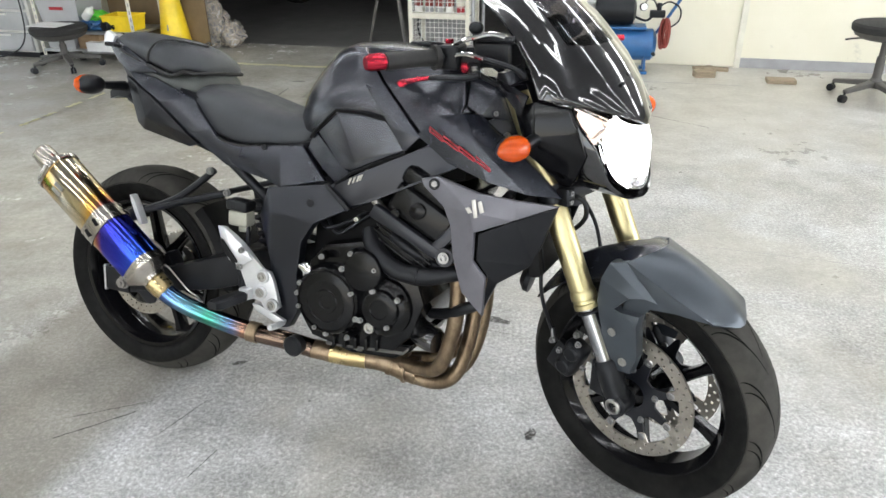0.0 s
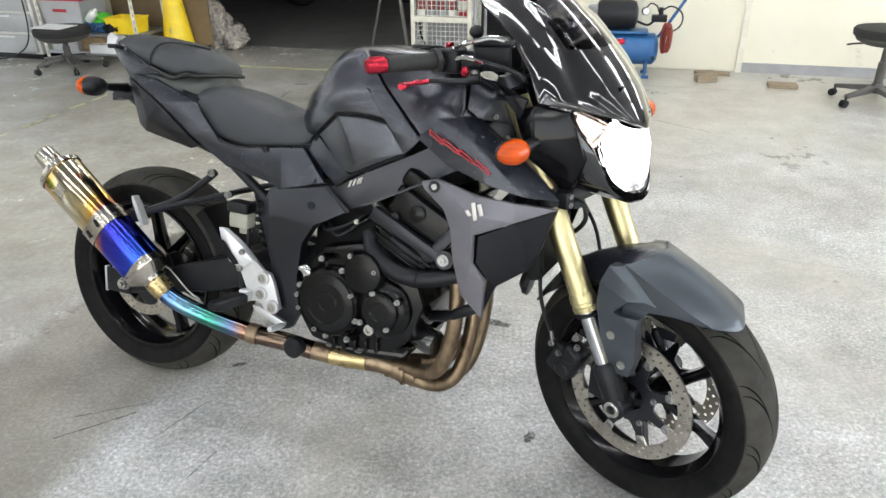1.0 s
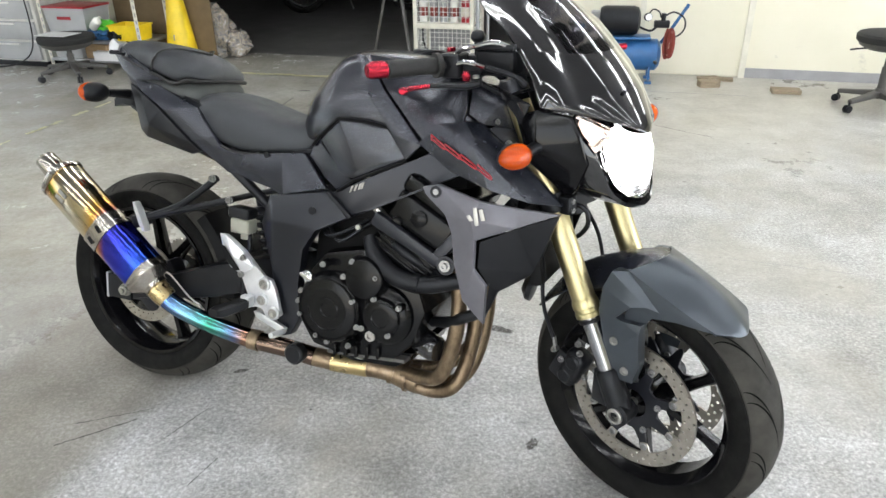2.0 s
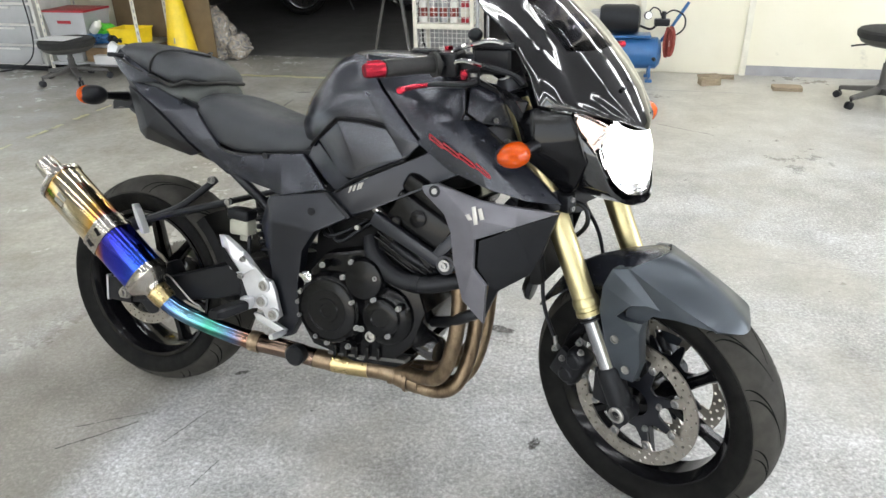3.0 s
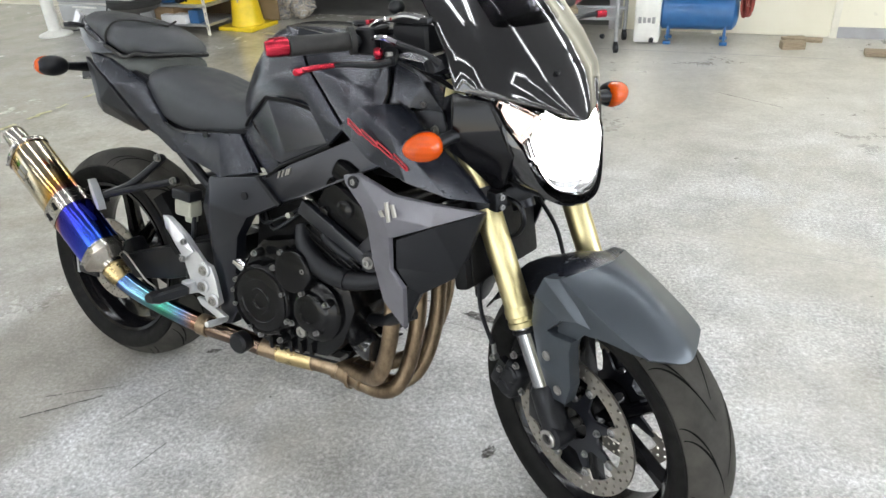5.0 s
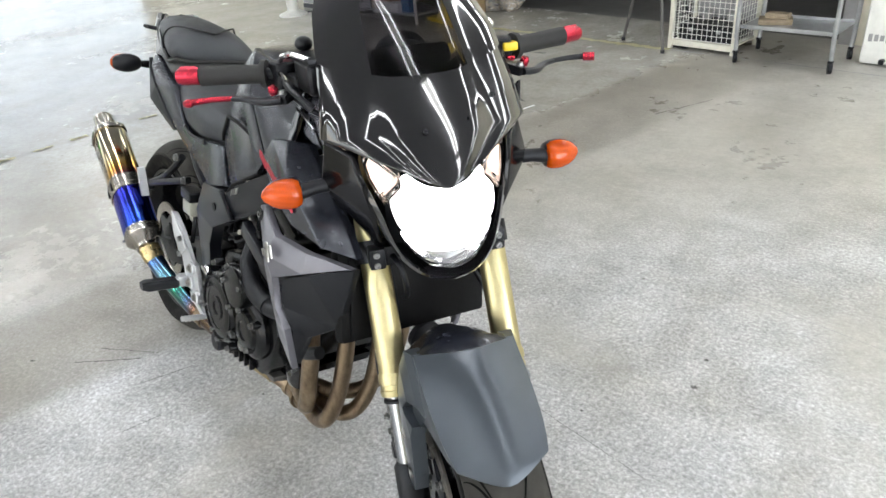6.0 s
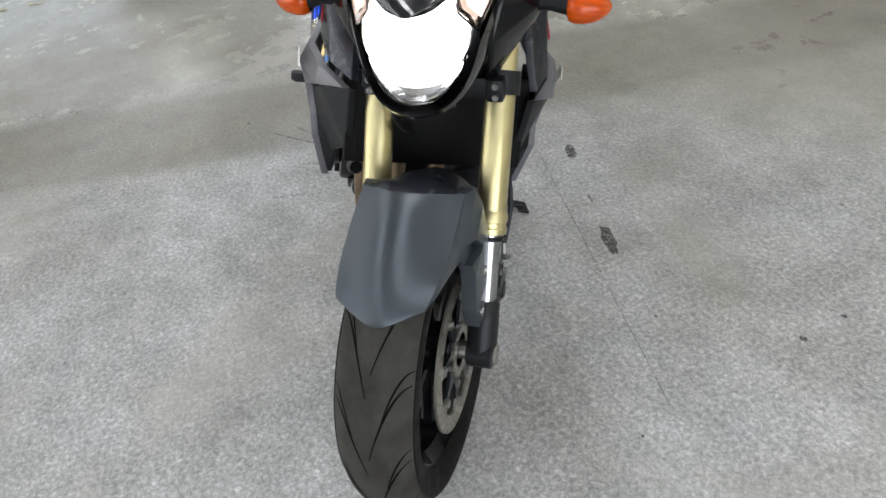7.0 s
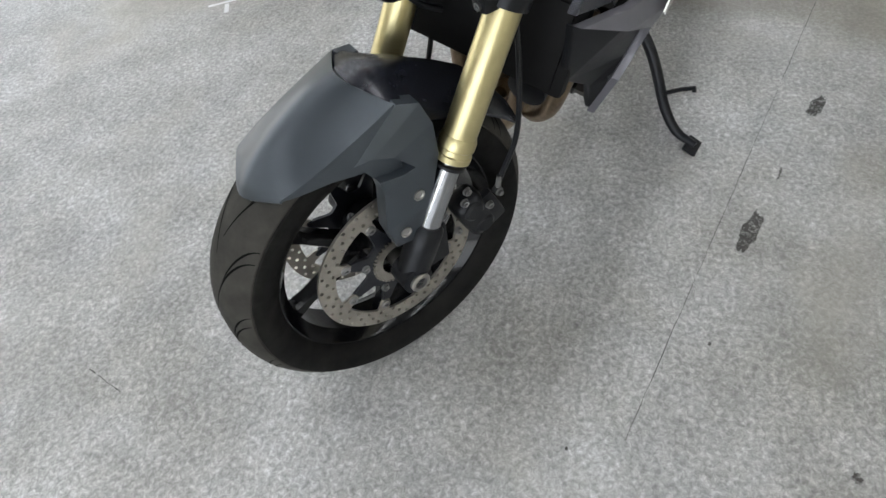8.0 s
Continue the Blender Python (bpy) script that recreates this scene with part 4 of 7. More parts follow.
# exhaust: four headers into two, a link pipe and the can on the right
for pts in ([(1.000, -0.120, 0.560), (1.026, -0.121, 0.500), (1.030, -0.120, 0.400), (1.012, -0.112, 0.305), (0.972, -0.098, 0.246), (0.920, -0.076, 0.224), (0.858, -0.062, 0.220)],
            [(1.010, -0.043, 0.560), (1.044, -0.044, 0.500), (1.052, -0.046, 0.400), (1.042, -0.052, 0.295), (1.002, -0.060, 0.222), (0.945, -0.058, 0.188), (0.858, -0.052, 0.186)],
            [(1.010, 0.043, 0.560), (1.044, 0.044, 0.500), (1.052, 0.044, 0.400), (1.042, 0.036, 0.295), (1.002, 0.016, 0.222), (0.945, -0.004, 0.188), (0.858, -0.014, 0.188)],
            [(1.000, 0.120, 0.560), (1.026, 0.121, 0.500), (1.030, 0.119, 0.400), (1.012, 0.100, 0.305), (0.972, 0.060, 0.246), (0.920, 0.010, 0.224), (0.858, -0.020, 0.220)]):
    part("header_pipe", tube([(x - 0.030 * min(1, max(0, (z - 0.17) / 0.12)), y, z) for x, y, z in pts], 0.0190, 18, 6), "burnt", bike, "heat-browned exhaust header")
part("header_collar", joined(tube([(0.880, -0.040, 0.199), (0.835, -0.046, 0.203)], [0.041, 0.036], 24, 0, 0.95), tube([(0.852, -0.044, 0.2015), (0.844, -0.045, 0.202)], 0.043, 24, 0, 0.95)), "burnt", bike, "brown exhaust collector")
part("catalyst", tube([(0.840, -0.046, 0.203), (0.800, -0.056, 0.210), (0.765, -0.066, 0.216), (0.655, -0.088, 0.216), (0.625, -0.094, 0.218), (0.590, -0.105, 0.222)], [0.036, 0.028, 0.029, 0.027, 0.026, 0.0255], 24, 3), "burnt", bike, "heat-browned collector box")
part("catalyst_sleeve", tube([(0.745, -0.071, 0.2165), (0.690, -0.082, 0.2163), (0.648, -0.0895, 0.2163)], [0.0300, 0.0295, 0.0285], 24), "cat", bike, "straw-tinted catalyst sleeve")
part("collector_band", tube([(0.812, -0.053, 0.208), (0.800, -0.056, 0.210)], 0.0325, 24), "burnt", bike)
part("oxygen_sensor", joined(tube([(0.752, -0.075, 0.235), (0.752, -0.098, 0.250)], 0.009, 6), tube([(0.752, -0.098, 0.250), (0.740, -0.130, 0.262), (0.700, -0.150, 0.300), (0.650, -0.150, 0.330)], 0.0035, 8, 5)), "steel", bike, "small exhaust sensor with its lead")
part("valve_housing", lathe([(0, 0.018), (0.006, 0.027), (0.030, 0.028), (0.036, 0.022)], (0.566, -0.125, 0.238), (0.0, -1, 0), 28), "plastic", bike, "black round exhaust valve cover")
link = part("link_pipe", tube([(0.600, -0.105, 0.222), (0.520, -0.122, 0.236), (0.420, -0.140, 0.246), (0.300, -0.155, 0.268), (0.205, -0.175, 0.302), (0.150, -0.192, 0.345), (0.128, -0.199, 0.375)], 0.0255, 22, 7), "tipipe", bike, "blued and straw-tinted exhaust link pipe")
part("pipe_clamp", tube([(0.448, -0.136, 0.243), (0.420, -0.140, 0.246)], 0.0285, 20), "burnt", link)
part("inlet_sleeve", tube([(0.176, -0.184, 0.324), (0.170, -0.186, 0.329), (0.150, -0.192, 0.350), (0.126, -0.199, 0.380)], [0.0275, 0.0305, 0.031, 0.031], 24), "cat", link)
part("spring", tube([(0.150, -0.168, 0.392), (0.172, -0.166, 0.388), (0.235, -0.165, 0.335), (0.262, -0.158, 0.318), (0.262, -0.150, 0.305)], 0.0024, 6, 3), "steel", link, "thin retaining spring")
CAN_A, CAN_D = Vector((0.140, -0.200, 0.372)), Vector((-0.785, -0.01, 0.619)).normalized()
can_side = Vector((0, 1, 0)) - CAN_D * CAN_D.y
can_side.normalize()
can_up = CAN_D.cross(can_side) * -1


def can_ring(a, w, h):
    """A ring round the can: an oval with flattened, folded sides."""
    out = []
    for k in range(32):
        t = 2 * math.pi * k / 32
        c, sn = math.cos(t), math.sin(t)
        c, sn = math.copysign(abs(c) ** 0.72, c), math.copysign(abs(sn) ** 0.72, sn)
        out.append(CAN_A + CAN_D * a + can_side * (w * c) + can_up * (h * sn))
    return out


can = part("silencer", loft([can_ring(a, w, h) for a, w, h in ((0.020, 0.046, 0.058), (0.024, 0.048, 0.060), (0.395, 0.048, 0.060), (0.400, 0.046, 0.058))]), "ti", bike, "heat-tinted titanium silencer, gold and blue", False, 40)
part("inlet_cap", loft([can_ring(a, w, h) for a, w, h in ((-0.022, 0.029, 0.030), (-0.012, 0.030, 0.032), (0.000, 0.038, 0.046), (0.012, 0.0485, 0.0605), (0.016, 0.0500, 0.0622), (0.022, 0.0500, 0.0622), (0.023, 0.0488, 0.0610), (0.030, 0.0488, 0.0610), (0.031, 0.0500, 0.0622), (0.036, 0.0500, 0.0622))]), "polish", can, "ground steel inlet cone", False, 25)
part("outlet_cap", loft([can_ring(a, w, h) for a, w, h in ((0.388, 0.0484, 0.0604), (0.389, 0.0505, 0.0625), (0.396, 0.0508, 0.0628), (0.402, 0.0500, 0.0620), (0.408, 0.0465, 0.0575), (0.416, 0.0330, 0.0370), (0.420, 0.0310, 0.0330))]), "polish", can, "polished end cap", False, 25)
part("tail_pipe", lathe([(0.420, 0.027), (0.425, 0.030), (0.452, 0.029), (0.468, 0.027), (0.470, 0.0285), (0.473, 0.0265), (0.473, 0.022), (0.43, 0.021)], CAN_A, CAN_D, 28), "polish", can, "polished outlet pipe")
part("strap", loft([can_ring(a, w, w + 0.012) for a, w in ((0.166, 0.0490), (0.167, 0.0515), (0.173, 0.0515), (0.174, 0.0500), (0.182, 0.0500), (0.183, 0.0512), (0.196, 0.0512), (0.197, 0.0500), (0.205, 0.0500), (0.206, 0.0515), (0.212, 0.0515), (0.213, 0.0490))], True, False), "polish", can, "polished hanger strap", False, 20)
# Slots are dark boxes on the strap, coloured as the shade inside.
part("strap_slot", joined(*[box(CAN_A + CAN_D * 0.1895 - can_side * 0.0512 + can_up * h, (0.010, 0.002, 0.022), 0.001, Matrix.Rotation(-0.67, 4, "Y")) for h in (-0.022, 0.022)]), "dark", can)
part("can_badge", joined(*[box(CAN_A + CAN_D * 0.335 - can_side * 0.049 + can_up * dz, (0.030, 0.002, 0.012), 0.0008, Matrix.Rotation(0.6, 4, "Y")) for dz in (-0.010, 0.008)]), "steel", can)
rivets = [hexbolt(CAN_A + CAN_D * a - can_side * 0.047 + can_up * h, -can_side, 0.003, 0.004) for a in (0.032, 0.392) for h in (-0.035, 0.035)]
part("rivet", joined(*rivets), "bolt", can)
# hanger and passenger foot rest on the right
part("can_hanger", joined(tube([(0.365, -0.150, 0.622), (0.22, -0.165, 0.578), (0.085, -0.165, 0.535)], 0.0095, 10), tube([(0.312, -0.145, 0.672), (0.275, -0.15, 0.640), (0.20, -0.16, 0.585), (0.095, -0.165, 0.540)], 0.0095, 10, 3),
                          box((0.075, -0.165, 0.528), (0.06, 0.016, 0.035), 0.005, Matrix.Rotation(-0.35, 4, "Y"))), "plastic", bike, "black passenger foot rest bracket")
for x, z in ((0.365, 0.622), (0.312, 0.672)):
    part("hanger_bolt", hexbolt((x, -0.160, z), (0, -1, 0), 0.0085, 0.008), "bolt", bike)
part("passenger_peg", loft([[Vector((x + dx, y, z)) for dx, y in ((-w, -0.175), (w, -0.175), (w * 0.8, -0.195), (-w * 0.8, -0.195))] for x, z, w in ((0.076, 0.582, 0.004), (0.084, 0.562, 0.008), (0.100, 0.524, 0.009), (0.108, 0.506, 0.006))]), "alloy", bike, "folded silver passenger foot peg")
part("hanger_left", tube([(0.365, 0.150, 0.622), (0.22, 0.165, 0.578), (0.085, 0.165, 0.535)], 0.0095, 10), "plastic", bike)

# foot rest bracket, peg, pedal
FOOT = [(0.366, 0.540), (0.382, 0.540), (0.412, 0.523), (0.440, 0.504), (0.497, 0.447), (0.519, 0.442), (0.530, 0.420), (0.549, 0.353), (0.532, 0.340), (0.503, 0.341), (0.497, 0.363), (0.475, 0.367), (0.447, 0.353), (0.434, 0.370), (0.452, 0.392), (0.433, 0.438), (0.401, 0.455), (0.383, 0.483)]
br = part("foot_bracket", slab(FOOT, [-0.194 + 0.02 * max(0, x - 0.40) for x, z in FOOT], 0.011, 0.003), "alloy", bike, "bare alloy rider foot rest bracket")
part("heel_guard", facets([(0.364, -0.197, 0.542), (0.384, -0.199, 0.542), (0.436, -0.199, 0.506), (0.470, -0.198, 0.470), (0.436, -0.201, 0.446), (0.400, -0.200, 0.458), (0.380, -0.199, 0.486), (0.412, -0.207, 0.492)],
                          [(0, 1, 7), (1, 2, 7), (2, 3, 7), (3, 4, 7), (4, 5, 7), (5, 6, 7), (6, 0, 7)], 0.004, (0, 1, 0), 0.0012), "alloy", br, "silver heel guard", False, 20)
# A dark plate on the guard gives the shade of its slot.
part("heel_slot", slab([(0.378, 0.514), (0.386, 0.512), (0.432, 0.458), (0.420, 0.454), (0.392, 0.478)], -0.2085, 0.004, 0.0), "dark", br)
for x, z in ((0.500, 0.429), (0.494, 0.386), (0.529, 0.357)):
    bs = part("bracket_boss", lathe([(0, 0.018), (0.007, 0.0175), (0.009, 0.015)], (x, -0.190, z), (0, -1, 0), 24), "alloy", br)
    part("bracket_bolt", joined(lathe([(0, 0.0125), (0.004, 0.0125), (0.004, 0.009)], (x, -0.197, z), (0, -1, 0), 20), hexbolt((x, -0.199, z), (0, -1, 0), 0.0085, 0.007)), "steel", bs)
for x, z in ((0.440, 0.490), (0.434, 0.446)):
    part("bracket_bolt", hexbolt((x, -0.200, z), (0, -1, 0), 0.0075, 0.007), "bolt", br)
part("foot_peg", joined(loft([[Vector((x, y, z)) + Vector((dx * w, 0, dz * w)) for dx, dz in ((-1, -0.5), (-0.6, -0.75), (0.6, -0.75), (1, -0.5), (1, 0.5), (0.6, 0.75), (-0.6, 0.75), (-1, 0.5))] for x, y, z, w in ((0.458, -0.216, 0.377, 0.012), (0.455, -0.222, 0.376, 0.0175), (0.432, -0.288, 0.368, 0.0185), (0.426, -0.300, 0.367, 0.013))])), "plastic", bike, "black rubber rider foot peg", False, 30)
part("peg_mount", joined(box((0.455, -0.204, 0.379), (0.030, 0.024, 0.030), 0.006), lathe([(0, 0.008), (0.006, 0.008)], (0.462, -0.216, 0.384), (0, -1, 0), 10)), "alloy", br)
part("brake_pedal", joined(slab([(0.461, 0.346), (0.482, 0.348), (0.562, 0.319), (0.557, 0.305), (0.545, 0.304), (0.472, 0.330)], -0.187, 0.010, 0.003), tube([(0.556, -0.186, 0.312), (0.556, -0.243, 0.318)], 0.007, 10), *[lathe([(0, 0.0085), (0.004, 0.0085)], (0.556, -0.200 - 0.010 * k, 0.313 + 0.001 * k), (0, -1, 0), 10) for k in range(4)]), "alloy", bike, "silver brake pedal")
part("master_cylinder", joined(lathe([(0, 0.012), (0.07, 0.012)], (0.418, -0.165, 0.38), (0.05, 0, 1), 14), tube([(0.428, -0.165, 0.47), (0.43, -0.16, 0.51), (0.42, -0.15, 0.55)], 0.006, 8, 3)), "plastic", bike)
fr = part("fluid_reservoir", joined(box((0.402, -0.150, 0.560), (0.058, 0.040, 0.040), 0.008, None, 3), box((0.412, -0.150, 0.535), (0.026, 0.024, 0.022), 0.006)), "fluid", bike, "milky brake fluid reservoir")
part("reservoir_cap", joined(box((0.400, -0.150, 0.594), (0.064, 0.046, 0.028), 0.008, Matrix.Rotation(0.06, 4, "Y"), 3)), "plastic", fr)

# ---- tank, seats, tail ----
def tank_ring(x, top, w, bottom, n=9):
    """Half from the crown to the lower edge, then mirrored."""
    h = top - bottom
    half = [(0, top), (0.30 * w, top - 0.003), (0.60 * w, top - 0.011), (0.78 * w, top - 0.026), (0.88 * w, top - 0.30 * h - 0.02), (0.965 * w, top - 0.55 * h), (w, top - 0.80 * h), (0.97 * w, bottom + 0.01), (0.90 * w, bottom)]
    return [Vector((x, -y, z)) for y, z in half] + [Vector((x, y, z)) for y, z in half[:0:-1]]


rows = ((0.515, 0.862, 0.045, 0.800), (0.530, 0.890, 0.080, 0.795), (0.560, 0.928, 0.112, 0.792), (0.600, 0.965, 0.136, 0.790), (0.640, 1.008, 0.148, 0.800), (0.660, 1.020, 0.152, 0.804), (0.700, 1.027, 0.160, 0.815), (0.780, 1.029, 0.168, 0.820),
        (0.860, 1.024, 0.170, 0.800), (0.930, 1.010, 0.166, 0.815), (0.990, 0.985, 0.150, 0.850), (1.030, 0.955, 0.120, 0.870))
tank = rounded_off(part("fuel_tank", loft([tank_ring(*r) for r in rows]), "tank", bike, "satin black fuel tank", False, 60))
part("filler_cap", lathe([(0, 0.042), (0.006, 0.042), (0.009, 0.036), (0.010, 0.0)], (0.83, 0, 1.024), (-0.03, 0, 1), 32), "plastic", tank, "black fuel filler cap")
for s in (-1, 1):
    mir = (lambda b: b) if s < 0 else flip
    # raised strip from the crown down to the beam
    part("tank_strip", mir(facets([(0.692, -0.116, 1.012), (0.730, -0.132, 1.006), (0.800, -0.176, 0.935), (0.905, -0.190, 0.825), (0.868, -0.190, 0.786), (0.832, -0.188, 0.835), (0.755, -0.178, 0.930)],
                                  [(0, 1, 2, 6), (6, 2, 3, 5), (5, 3, 4)], 0.014, (0, 1, 0), 0.003)), "satin", tank, "matt black raised strip")
    # scooped front flank with a folded rim
    part("tank_flank", mir(facets([(0.738, -0.138, 1.012), (0.985, -0.148, 0.985), (1.000, -0.176, 0.905), (0.992, -0.188, 0.868), (0.912, -0.192, 0.830), (0.808, -0.178, 0.935), (0.905, -0.166, 0.915), (0.960, -0.162, 0.905)],
                                  [(0, 1, 7, 6), (1, 2, 7), (2, 3, 7), (3, 4, 6, 7), (4, 5, 6), (5, 0, 6)], 0.012, (0, 1, 0), 0.004)), "tank", tank, "black scooped tank flank")
    # knee panel below the tank
    part("knee_panel", mir(facets([(0.626, -0.158, 0.808), (0.685, -0.170, 0.858), (0.755, -0.176, 0.858), (0.817, -0.178, 0.850), (0.869, -0.182, 0.790), (0.733, -0.176, 0.726), (0.700, -0.168, 0.728), (0.742, -0.179, 0.752)],
                                  [(0, 1, 7, 6), (1, 2, 3, 4, 7), (4, 5, 7), (5, 6, 7)], 0.016, (0, 1, 0), 0.004)), "tank", bike, "satin black knee panel")
    part("knee_fillet", mir(slab([(0.600, 0.790), (0.626, 0.805), (0.700, 0.726), (0.735, 0.722), (0.690, 0.683), (0.648, 0.712), (0.585, 0.760)], [-0.140, -0.158, -0.166, -0.170, -0.165, -0.155, -0.138], 0.018, 0.004)), "satin", bike, "black lower knee panel")
    # Thin dark tubes stand in for the shaded gaps round the knee panel.
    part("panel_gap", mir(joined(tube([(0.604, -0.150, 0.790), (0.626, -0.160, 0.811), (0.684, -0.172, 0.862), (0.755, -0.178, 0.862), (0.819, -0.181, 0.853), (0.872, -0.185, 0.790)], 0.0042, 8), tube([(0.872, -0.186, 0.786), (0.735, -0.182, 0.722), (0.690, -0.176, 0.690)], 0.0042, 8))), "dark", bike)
    # panel under the seat
    part("seat_panel", mir(facets([(0.246, -0.140, 0.768), (0.300, -0.142, 0.758), (0.390, -0.142, 0.742), (0.508, -0.142, 0.758), (0.575, -0.142, 0.765), (0.650, -0.160, 0.688), (0.600, -0.168, 0.678), (0.525, -0.160, 0.656), (0.483, -0.152, 0.668), (0.380, -0.140, 0.684)],
                                  [(0, 1, 9), (1, 2, 8, 9), (2, 3, 7, 8), (3, 4, 5, 6, 7)], 0.012, (0, 1, 0), 0.003)), "satin", bike, "matt black panel below the seat")
    part("panel_bolt", joined(lathe([(0, 0.008), (0.004, 0.008), (0.004, 0.005)], (0.466, s * 0.143, 0.750), (0, s, 0), 14)), "plastic", bike)
    # tail
    part("tail_panel", mir(facets([(-0.005, -0.105, 0.902), (0.100, -0.125, 0.892), (0.238, -0.138, 0.846), (0.300, -0.142, 0.780), (0.378, -0.142, 0.684), (0.342, -0.138, 0.690), (0.235, -0.148, 0.760), (0.140, -0.152, 0.835), (0.060, -0.140, 0.875)],
                                  [(0, 1, 8), (1, 2, 7, 8), (2, 3, 6, 7), (3, 4, 5, 6)], 0.014, (0, 1, 0), 0.003)), "satin", bike, "matt black tail side panel")
    part("tail_wing", mir(facets([(0.012, -0.130, 0.890), (0.056, -0.142, 0.874), (0.136, -0.155, 0.832), (0.232, -0.151, 0.757), (0.262, -0.145, 0.735), (0.225, -0.138, 0.724), (0.066, -0.128, 0.752), (0.045, -0.128, 0.770), (0.100, -0.158, 0.790)],
                                 [(0, 1, 8, 7), (1, 2, 8), (2, 3, 8), (3, 4, 5, 8), (5, 6, 8), (6, 7, 8)], 0.012, (0, 1, 0), 0.003)), "plastic", bike, "dark grey folded tail wing")
    part("tail_upper", mir(facets([(-0.150, -0.030, 1.000), (-0.120, -0.052, 0.998), (-0.040, -0.080, 0.968), (0.060, -0.108, 0.928), (0.130, -0.115, 0.908), (0.005, -0.108, 0.897), (-0.060, -0.085, 0.925), (-0.115, -0.060, 0.968)],
                                  [(0, 1, 7), (1, 2, 6, 7), (2, 3, 5, 6), (3, 4, 5)], 0.012, (0, 1, 0), 0.003)), "satin", bike, "dark satin upper tail cowl")
    part("tail_tip", mir(facets([(-0.178, -0.016, 0.992), (-0.120, -0.058, 1.004), (-0.080, -0.072, 0.990), (-0.090, -0.074, 0.968), (-0.130, -0.064, 0.962)], [(0, 1, 4), (1, 2, 3, 4)], 0.010, (0.2, 1, 0), 0.002)), "alloy", bike, "bright tail tip")
    part("strap_hook", mir(tube([(-0.05, -0.085, 0.965), (-0.055, -0.105, 0.968), (-0.075, -0.110, 0.968)], 0.006, 8)), "plastic", bike)


def seat_ring(x, top, w, edge, crown=0.008, lip=0.0):
    h = top - edge
    crown = min(crown, 0.25 * h)
    half = [(0, top), (0.4 * w, top - 0.15 * crown), (0.72 * w, top - crown), (0.92 * w, top - crown - min(0.016, 0.22 * h)), (w, top - crown - min(0.036, 0.42 * h)), (w * 0.995, edge + min(0.012, 0.2 * h)), (w * 0.95, edge), (w * 0.6, edge - lip)]
    return [Vector((x, -y, z)) for y, z in half] + [Vector((x, y, z)) for y, z in half[:0:-1]]


seat = part("rider_seat", loft([seat_ring(*r) for r in ((0.198, 0.862, 0.080, 0.835), (0.206, 0.878, 0.100, 0.822), (0.225, 0.886, 0.118, 0.806), (0.265, 0.886, 0.130, 0.782), (0.320, 0.876, 0.136, 0.757), (0.390, 0.856, 0.138, 0.746), (0.450, 0.842, 0.136, 0.750),
                                                            (0.510, 0.838, 0.124, 0.756), (0.550, 0.842, 0.112, 0.752), (0.575, 0.848, 0.106, 0.772), (0.590, 0.852, 0.095, 0.800))]), "seat", bike, "black vinyl rider seat", False, 60)
rounded_off(seat)
part("seat_edge", joined(*[tube([(0.205, s * 0.102, 0.832), (0.240, s * 0.126, 0.795), (0.320, s * 0.137, 0.755), (0.390, s * 0.139, 0.744), (0.510, s * 0.126, 0.754), (0.552, s * 0.114, 0.750), (0.578, s * 0.108, 0.772)], 0.004, 8, 4) for s in (-1, 1)]), "piping", seat)
pill = part("pillion_seat", loft([seat_ring(*r) for r in ((-0.092, 0.994, 0.050, 0.975, 0.004), (-0.080, 1.006, 0.066, 0.966, 0.008), (-0.030, 1.008, 0.082, 0.950, 0.010), (0.050, 1.002, 0.100, 0.928, 0.012), (0.110, 0.995, 0.113, 0.914, 0.014), (0.140, 0.989, 0.116, 0.905, 0.016),
                                                              (0.165, 0.982, 0.115, 0.905, 0.016), (0.185, 0.974, 0.112, 0.914, 0.014), (0.205, 0.962, 0.104, 0.914, 0.012), (0.218, 0.949, 0.092, 0.912, 0.010), (0.227, 0.935, 0.074, 0.913, 0.006), (0.230, 0.925, 0.050, 0.914, 0.003))]), "seat", bike, "black vinyl pillion seat", False, 60)
rounded_off(pill)
part("seat_seam", joined(*[tube([(0.062, s * 0.104, 0.930), (0.070, s * 0.105, 0.958), (0.092, s * 0.092, 0.984), (0.130, s * 0.066, 0.990), (0.178, 0, 0.980)], 0.0026, 6, 5) for s in (-1, 1)],
                         *[tube([(-0.080, s * 0.068, 0.966), (-0.030, s * 0.084, 0.947), (0.050, s * 0.102, 0.925), (0.110, s * 0.114, 0.911), (0.145, s * 0.118, 0.901), (0.170, s * 0.117, 0.904), (0.190, s * 0.112, 0.912), (0.212, s * 0.098, 0.910), (0.226, s * 0.076, 0.910), (0.231, 0, 0.912)], 0.005, 8, 4) for s in (-1, 1)]), "piping", pill)
part("seat_step", loft([seat_ring(*r) for r in ((0.040, 0.920, 0.098, 0.890, 0.004), (0.110, 0.910, 0.113, 0.876, 0.004), (0.150, 0.908, 0.116, 0.862, 0.004), (0.185, 0.912, 0.112, 0.856, 0.004), (0.207, 0.912, 0.102, 0.854, 0.004), (0.221, 0.910, 0.086, 0.854, 0.004), (0.229, 0.908, 0.062, 0.854, 0.003), (0.231, 0.906, 0.030, 0.856, 0.002))]), "step", bike, "grey padded seat step", False, 60)
